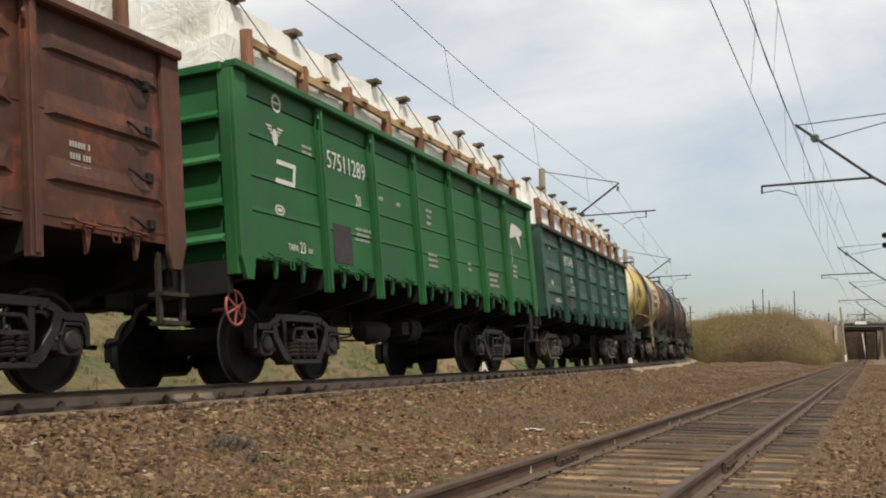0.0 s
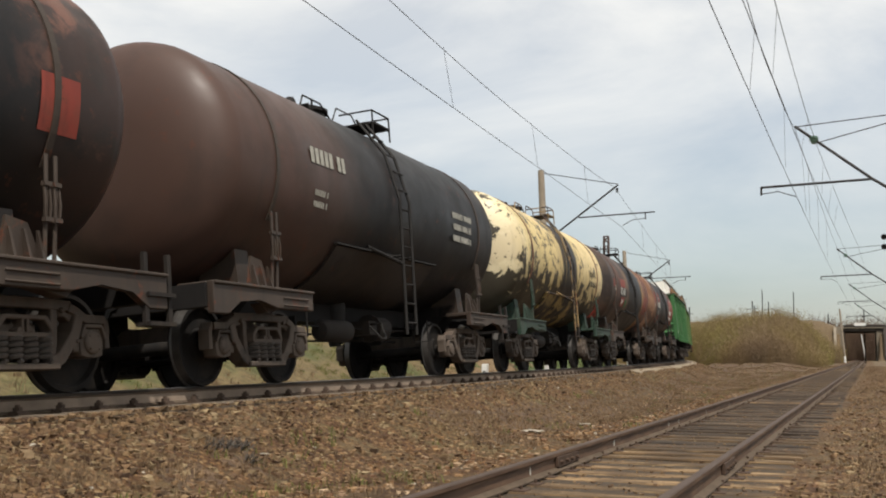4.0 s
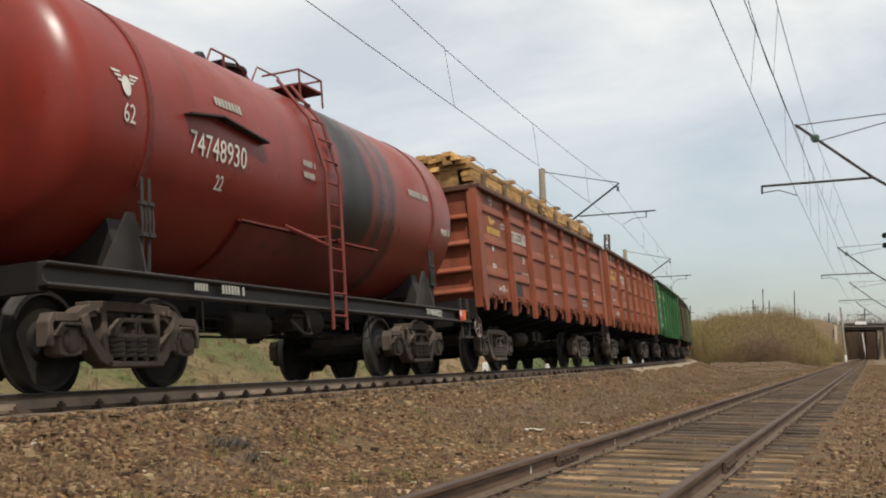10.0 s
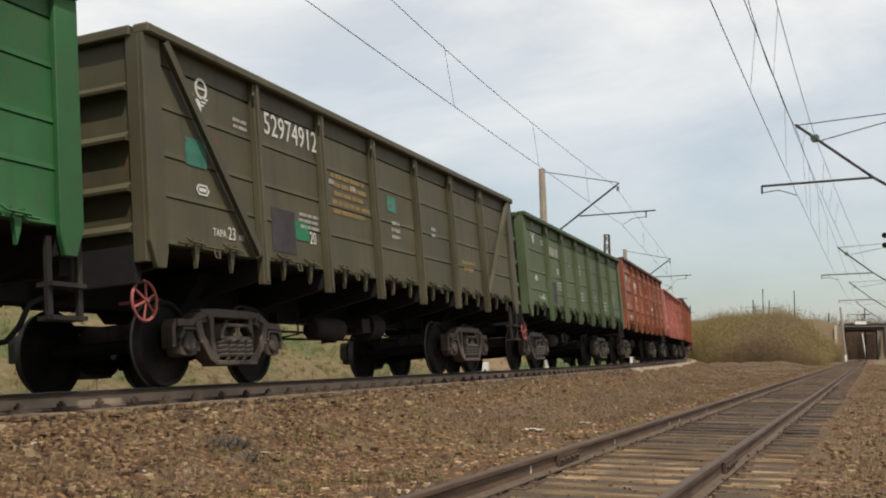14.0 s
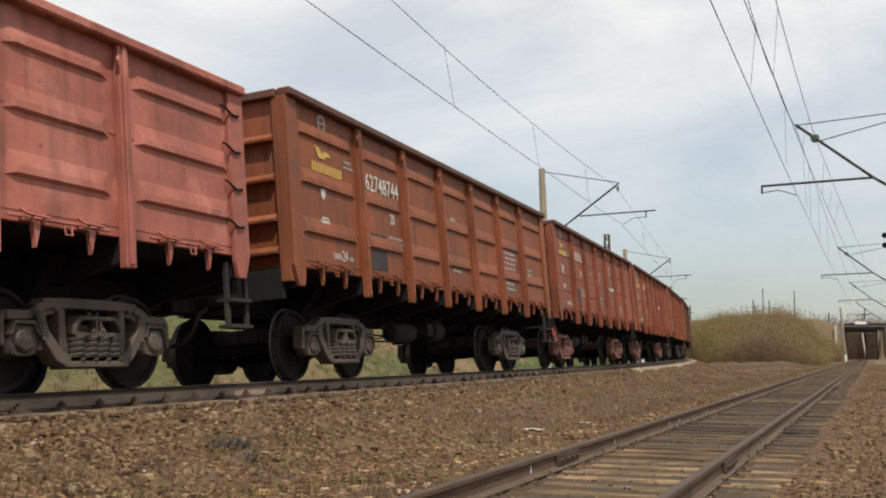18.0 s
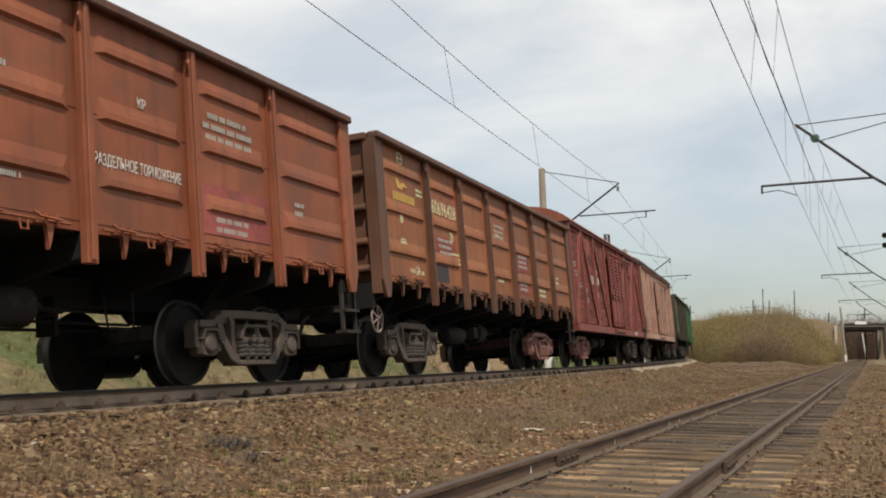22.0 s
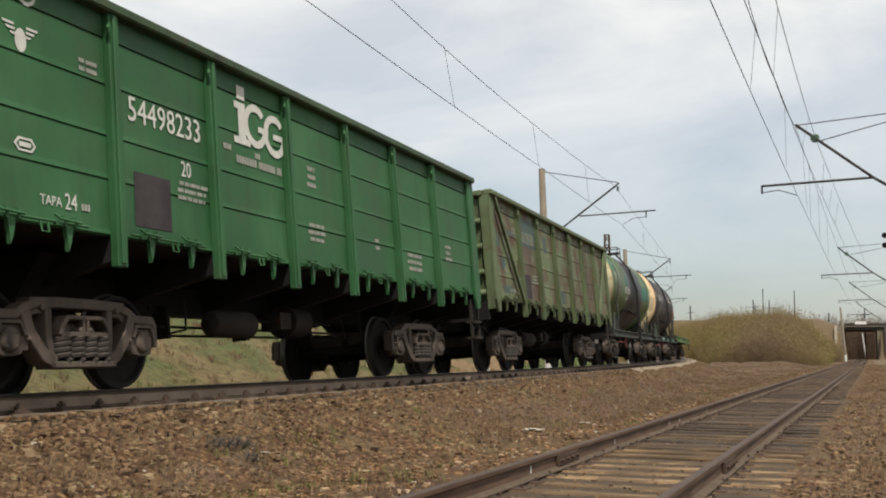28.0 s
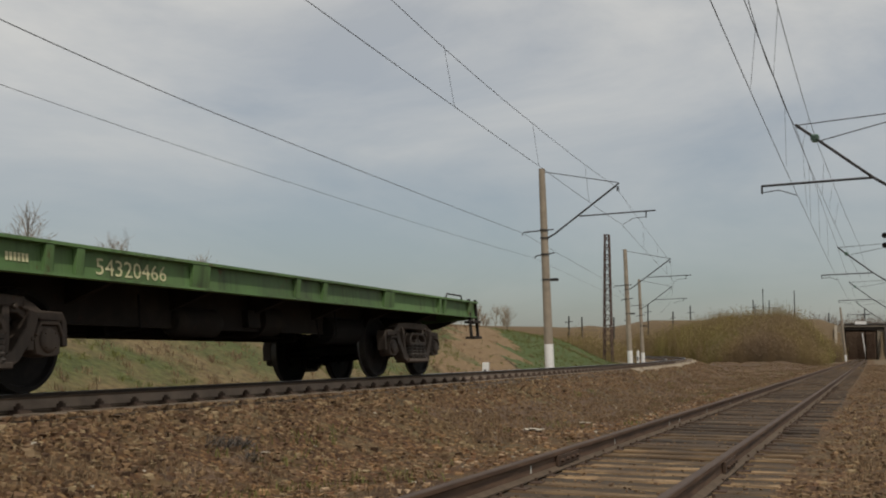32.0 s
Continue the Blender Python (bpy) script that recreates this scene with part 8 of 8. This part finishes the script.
# ---- sleepers, fastenings, path, stones and grass ----
def build_sleepers():
    bm = bmesh.new()
    box(bm, -1.375, 1.375, -0.125, 0.125, -0.35, -0.185)
    wood_me = mesh_of(bevel(bm, 0.015), "sleeper", M_SLEEPER)
    bm = bmesh.new()
    prism(bm, [(-1.35, -0.36), (1.35, -0.36), (1.35, -0.2), (0.95, -0.184), (0.55, -0.184), (0.3, -0.21), (-0.3, -0.21), (-0.55, -0.184), (-0.95, -0.184), (-1.35, -0.2)], "y", -0.13, 0.13)
    tie_me = mesh_of(bevel(bm, 0.012), "sleeper", M_TIE)
    bm = bmesh.new()
    for s in (-1, 1):
        box(bm, s * 0.12 - 0.05, s * 0.12 + 0.05, -0.07, 0.07, -0.19, -0.146)
        box(bm, s * 0.165 - 0.03, s * 0.165 + 0.03, -0.075, 0.075, -0.19, -0.162)
        tube(bm, [(s * 0.115, 0, -0.16), (s * 0.115, 0, -0.09)], 0.022, 6)
        tube(bm, [(s * 0.115, 0, -0.152), (s * 0.115, 0, -0.112)], 0.042, 6)
    clip_me = mesh_of(bm, "rail_fastening", M_CLIP)
    bm = bmesh.new()
    box(bm, -0.17, 0.17, -0.08, 0.08, -0.186, -0.176)
    for s in (-1, 1):
        tube(bm, [(s * 0.1, 0.03 * s, -0.18), (s * 0.1, 0.03 * s, -0.145)], 0.014, 6)
    plate_me = mesh_of(bm, "tie_plate", M_PLATE)
    rnd = random.Random(3)
    for i in range(-28, 205):
        y = 2.0 + 0.55 * i
        m = Matrix.Translation(on_side(y, rnd.uniform(-0.05, 0.05), rnd.uniform(-0.012, 0.012))) @ Matrix.Rotation(rnd.uniform(-0.03, 0.03), 4, "Z")
        sl = part("sleeper", wood_me, None, side_line, m=m)
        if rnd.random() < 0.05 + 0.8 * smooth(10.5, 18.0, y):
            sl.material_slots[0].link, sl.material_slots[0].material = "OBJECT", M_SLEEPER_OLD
        if i < 70:
            for dx in (-0.79, 0.79):
                part("tie_plate", plate_me, None, sl, m=at(dx, 0))
    for i in range(200):
        m = main_pose(3.0 + 0.545 * i)
        sl = part("sleeper", tie_me, None, main_line, m=m)
        if i < 110:
            part("rail_fastening", clip_me, None, sl, m=at(0.79, 0))
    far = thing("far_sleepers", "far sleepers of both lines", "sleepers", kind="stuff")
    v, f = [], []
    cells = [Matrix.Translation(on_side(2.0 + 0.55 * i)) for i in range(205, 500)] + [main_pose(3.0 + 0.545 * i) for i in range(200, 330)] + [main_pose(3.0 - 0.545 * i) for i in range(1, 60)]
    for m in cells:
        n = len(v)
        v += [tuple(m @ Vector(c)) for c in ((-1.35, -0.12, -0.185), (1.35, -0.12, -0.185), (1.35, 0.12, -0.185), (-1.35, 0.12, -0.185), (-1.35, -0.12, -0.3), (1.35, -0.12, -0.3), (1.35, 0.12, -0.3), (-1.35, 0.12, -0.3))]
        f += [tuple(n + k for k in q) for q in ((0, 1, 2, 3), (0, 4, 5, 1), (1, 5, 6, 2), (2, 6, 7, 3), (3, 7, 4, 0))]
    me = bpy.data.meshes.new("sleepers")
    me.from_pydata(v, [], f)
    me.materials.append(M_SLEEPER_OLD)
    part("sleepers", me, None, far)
    # white paint ticks on the web of one rail
    for y in (9.3, 12.65, 16.3, 17.2, 20.2, 23.6):
        bm = bmesh.new()
        box(bm, 0.006, 0.0145, -0.012, 0.012, -0.135, -0.065)
        part("paint_mark", bm, M_WHITE, side_line, "white paint tick on the rail web", m=Matrix.Translation(on_side(y, -0.79)))
    # fishplated joints of the second line
    for dx in (-0.79, 0.79):
        for sx in (-1, 1):
            bm = bmesh.new()
            box(bm, min(sx * 0.012, sx * 0.045), max(sx * 0.012, sx * 0.045), -0.4, 0.4, -0.145, -0.045)
            for k in range(4):
                tube(bm, [(sx * 0.04, -0.3 + 0.2 * k, -0.095), (sx * 0.075, -0.3 + 0.2 * k, -0.095)], 0.02, 6)
            part("fishplate", bevel(bm, 0.004), M_PLATE, side_line, m=Matrix.Translation(on_side(10.5, dx)))


build_sleepers()


def scatter_stones(name, label, mat, places, seed):
    rnd = np.random.RandomState(seed)
    base = np.array([(-1, -1, -1), (1, -1, -1), (1, 1, -1), (-1, 1, -1), (-1, -1, 1), (1, -1, 1), (1, 1, 1), (-1, 1, 1)]) * 0.62
    tri = np.array([(0, 2, 1), (0, 3, 2), (4, 5, 6), (4, 6, 7), (0, 1, 5), (0, 5, 4), (1, 2, 6), (1, 6, 5), (2, 3, 7), (2, 7, 6), (3, 0, 4), (3, 4, 7)])
    V, F = [], []
    for k, (x, y, z, r) in enumerate(places):
        p = base * (1 + rnd.uniform(-0.45, 0.4, (8, 1))) * (1 + rnd.uniform(-0.25, 0.25, (8, 3))) * np.array([rnd.uniform(0.7, 1.4), rnd.uniform(0.6, 1.2), rnd.uniform(0.45, 0.9)]) * r
        a = rnd.uniform(0, 6.283)
        c, s = math.cos(a), math.sin(a)
        q = np.stack([p[:, 0] * c - p[:, 1] * s, p[:, 0] * s + p[:, 1] * c, p[:, 2]], 1) + np.array([x, y, z + r * 0.18])
        V.append(q)
        F.append(tri + 8 * k)
    V, F = np.concatenate(V), np.concatenate(F)
    me = bpy.data.meshes.new(name)
    me.from_pydata(V.tolist(), [], F.tolist())
    me.materials.append(mat)
    return tagged(new(name, me), label, "stones", kind="stuff")


def scatter_blades(name, label, mat, places, seed, h0, h1, per, wid=0.006):
    rnd = random.Random(seed)
    V, F = [], []
    for x, y, z in places:
        for _ in range(per):
            bx, by = x + rnd.gauss(0, 0.06), y + rnd.gauss(0, 0.06)
            h, a = rnd.uniform(h0, h1), rnd.random() * 6.283
            lx, ly = rnd.gauss(0, 0.45) * h, rnd.gauss(0, 0.45) * h
            dx, dy = math.cos(a) * wid, math.sin(a) * wid
            n = len(V)
            V += [(bx - dx, by - dy, z - 0.02), (bx + dx, by + dy, z - 0.02), (bx + lx * 0.4 + dx * 0.7, by + ly * 0.4 + dy * 0.7, z + h * 0.6), (bx + lx, by + ly, z + h), (bx + lx * 0.4 - dx * 0.7, by + ly * 0.4 - dy * 0.7, z + h * 0.6)]
            F += [(n, n + 1, n + 2, n + 4), (n + 4, n + 2, n + 3)]
    me = bpy.data.meshes.new(name)
    me.from_pydata(V, [], F)
    me.materials.append(mat)
    return tagged(new(name, me), label, "grass", kind="stuff")


def spread(n, seed, test):
    """Random places on the ground, thinning out with distance from the path."""
    rnd = random.Random(seed)
    out = []
    while len(out) < n:
        y = 4.5 + 120 * rnd.random() ** 2.5
        x = rnd.uniform(-22, 7)
        if x < -0.85 * y - 1.5 or x > 0.06 * y + 1.2:
            continue
        l, s = main_lateral(x, y)
        m = x - on_side(y).x
        r = test(l, m, y, rnd)
        if r:
            out.append((x, y, ground_z(x, y), r))
    return out


def patchy(x, y, k=0.5):
    return noise.noise((x * k, y * k, 9.0))


def stone_size(rnd, a, b):
    return a + (b - a) * rnd.random() ** 2.4


shoulder = spread(36000, 1, lambda l, m, y, rnd: stone_size(rnd, 0.009, 0.046) if 1.15 < l < 3.9 - 0.9 * rnd.random() and m < -1.6 else 0)
scatter_stones("ballast_stones", "loose brown and grey ballast stones beside the main line", M_STONE2, shoulder, 11)
between = spread(26000, 2, lambda l, m, y, rnd: stone_size(rnd, 0.009, 0.050) if l > 3.0 and m < -1.45 else 0)
between = [p for k, p in enumerate(between) if k % 3 == 0 or not turfy(p[0], p[1], main_lateral(p[0], p[1])[0])]
scatter_stones("ground_stones", "scattered stones in dry earth between the lines", M_STONE, between, 12)
right = spread(20000, 3, lambda l, m, y, rnd: stone_size(rnd, 0.009, 0.044) if 1.5 < m < 4.2 else 0)
scatter_stones("gravel_stones", "loose brown gravel beside the second line", M_STONE2, right, 13)
inner = spread(12000, 4, lambda l, m, y, rnd: stone_size(rnd, 0.008, 0.024) if abs(m) < 1.5 else 0)
scatter_stones("bed_stones", "small stones between the wooden sleepers", M_STONE2, inner, 14)
pale = spread(150, 5, lambda l, m, y, rnd: stone_size(rnd, 0.014, 0.034) if 1.8 < l and m < -1.6 and y < 40 else 0)
scatter_stones("pale_stones", "a few pale limestone lumps", M_WHITEPAINT2, pale, 15)

dry = [p for p in spread(16000, 6, lambda l, m, y, rnd: 1 if l > 2.5 and m < -1.8 else 0) if turfy(p[0], p[1], main_lateral(p[0], p[1])[0])][:9000]
scatter_blades("dry_grass", "low matted dry brown grass between the lines", M_DRY, [p[:3] for p in dry], 21, 0.02, 0.085, 13, 0.005)
wisps = spread(900, 16, lambda l, m, y, rnd: 1 if l > 2.2 and m < -1.5 else 0)
scatter_blades("dry_grass", "taller straw wisps between the lines", M_DRY, [p[:3] for p in wisps], 26, 0.05, 0.16, 5, 0.004)
verge = spread(1300, 17, lambda l, m, y, rnd: 1 if m > 1.9 and patchy(m * 2, y, 0.6) > 0.1 else 0)
scatter_blades("verge_grass", "low dry grass beside the second line", M_DRY, [p[:3] for p in verge], 27, 0.02, 0.09, 12, 0.005)
green = spread(600, 7, lambda l, m, y, rnd: 1 if l > 2.4 and m < -1.45 and patchy(m * 3 + 9, y, 0.5) > 0.12 else 0)
scatter_blades("green_grass", "sparse green shoots in the gravel", M_GREEN, [p[:3] for p in green], 22, 0.03, 0.10, 9)
rnd = random.Random(31)
bank_d, bank_g = [], []
for _ in range(9000):
    s, l = rnd.uniform(4, 105), -rnd.uniform(3.3, 15)
    wob = s + 3.0 * (l + 4)
    if 34.5 < wob < 46 and rnd.random() < 0.8:
        continue
    p = on_main(s, l)
    q = (p.x, p.y, ground_z(p.x, p.y))
    if 46 <= wob < 98 and rnd.random() < 0.85:
        bank_g.append(q)
        continue
    (bank_g if noise.noise((p.x * 0.16, p.y * 0.16, 4)) + rnd.gauss(0, 0.12) > 0.02 else bank_d).append(q)
scatter_blades("bank_dry_grass", "dead straw-coloured grass on the bank", M_DRY, bank_d, 32, 0.04, 0.17, 12, 0.007)
scatter_blades("bank_green_grass", "fresh green grass on the bank", M_GREEN, bank_g, 33, 0.03, 0.13, 13, 0.007)

# a shallow pale path along the main line's edge
bm = bmesh.new()
prev = None
for i in range(100):
    s = 36 + i * 0.95
    wob = 0.12 * noise.noise((s * 0.4, 0, 0))
    row = []
    for dx, z in ((1.38, -0.17), (1.5 + wob, -0.13), (1.75 + wob, -0.2), (1.95 + wob, -0.34)):
        p = on_main(s, dx)
        row.append(bm.verts.new((p.x, p.y, z)))
    if prev:
        for k in range(3):
            bm.faces.new((prev[k], prev[k + 1], row[k + 1], row[k]))
    prev = row
part("cess_path", bm, M_PALE, None)
tagged(bpy.data.objects["cess_path"], "narrow pale gravel path beside the main line", "path", "", "structure")

# burnt clump and litter between the lines
rnd = random.Random(9)
ash = thing("burnt_grass_clump", "blackened clump of burnt grass on the gravel", "grass clump", kind="stuff")
bm = bmesh.new()
for _ in range(170):
    u, v = rnd.gauss(0, 0.15), rnd.gauss(0, 0.035)
    x, y = -5.42 + 0.15 * u - 0.99 * v, 8.45 + 0.99 * u + 0.15 * v
    if rnd.random() < 0.22:
        x, y = -5.17 + rnd.gauss(0, 0.03), 8.38 + rnd.gauss(0, 0.04)
    z = ground_z(x, y)
    h = rnd.uniform(0.03, 0.09)
    tube(bm, [(x, y, z - 0.01), (x + rnd.gauss(0, 0.05), y + rnd.gauss(0, 0.05), z + h)], 0.007, 3, r_end=0.003)
part("charred_blades", bm, M_CHAR, ash)
for x, y, sc in ((-4.75, 15.9, 1.0), (-4.35, 17.6, 0.6), (-5.2, 8.68, 0.25)):
    bm = bmesh.new()
    bmesh.ops.create_grid(bm, x_segments=7, y_segments=5, size=0.5)
    for v in bm.verts:
        v.co = Vector((v.co.x * 0.32 * sc, v.co.y * 0.2 * sc, 0.035 + 0.05 * sc * noise.noise(v.co * 6)))
    bmesh.ops.solidify(bm, geom=bm.faces[:], thickness=0.006)
    part("plastic_scrap", bm, M_WHITEPAINT2, None, "", True, Matrix.Translation((x, y, ground_z(x, y) + 0.01)))
for o in list(bpy.data.objects):
    if o.name.startswith("plastic_scrap"):
        tagged(o, "crumpled pale plastic scrap on the gravel", "litter")
# ---- what moves: the train comes along the main line ----
LENGTH = {"g": 13.92, "t": 12.02, "c": 14.73, "f": 14.62}


# slack in the couplings, wagon by wagon
SLACK = (0.0, 0.1, -0.01, -0.05, 0.07, -0.03, 0.11, -0.21, -0.06, 0.0, -0.04, 0.01, -0.13, -0.03, 0.13, 0.12, 0.09, 0.04, -0.05, 0.04, 0.06, 0.0, 0.0, -0.07, -0.08, 0.0, -0.04, 0.06, -0.1, -0.02, 0.01, 0.21, 0.0)


def run_out(t):
    """How far the train has come, in metres, at t seconds."""
    u = t / 32.0
    return -16.486 + 416.86 * u + 4.806 * u ** 2 - 0.225 * u ** 3


def motions():
    back, last = -13.92, None
    for (w, kind), slack in zip(TRAIN, SLACK):
        if last is not None:
            back += (LENGTH[last] + LENGTH[kind]) / 2
        last = kind
        rows = [(i * 0.5, main_pose(back + slack - run_out(i * 0.5))) for i in range(65)]
        walk(w, rows)
        for load in LOADS.get(w.name, ()):
            walk(load, rows)
        times = [0.0] + [i / FPS for i in range(1, 960) if -8 < back - run_out(i / FPS) < 62] + [32.0]
        for wheel in WHEELS[w.name]:
            y = wheel.matrix_basis.translation.y
            turn0 = run_out(times[1])
            end = run_out(times[-2])
            walk(wheel, [(t, pose(0, y, 0.478, math.degrees((min(max(run_out(t), turn0), end) - turn0) / 0.478 % (2 * math.pi)))) for t in times])


motions()
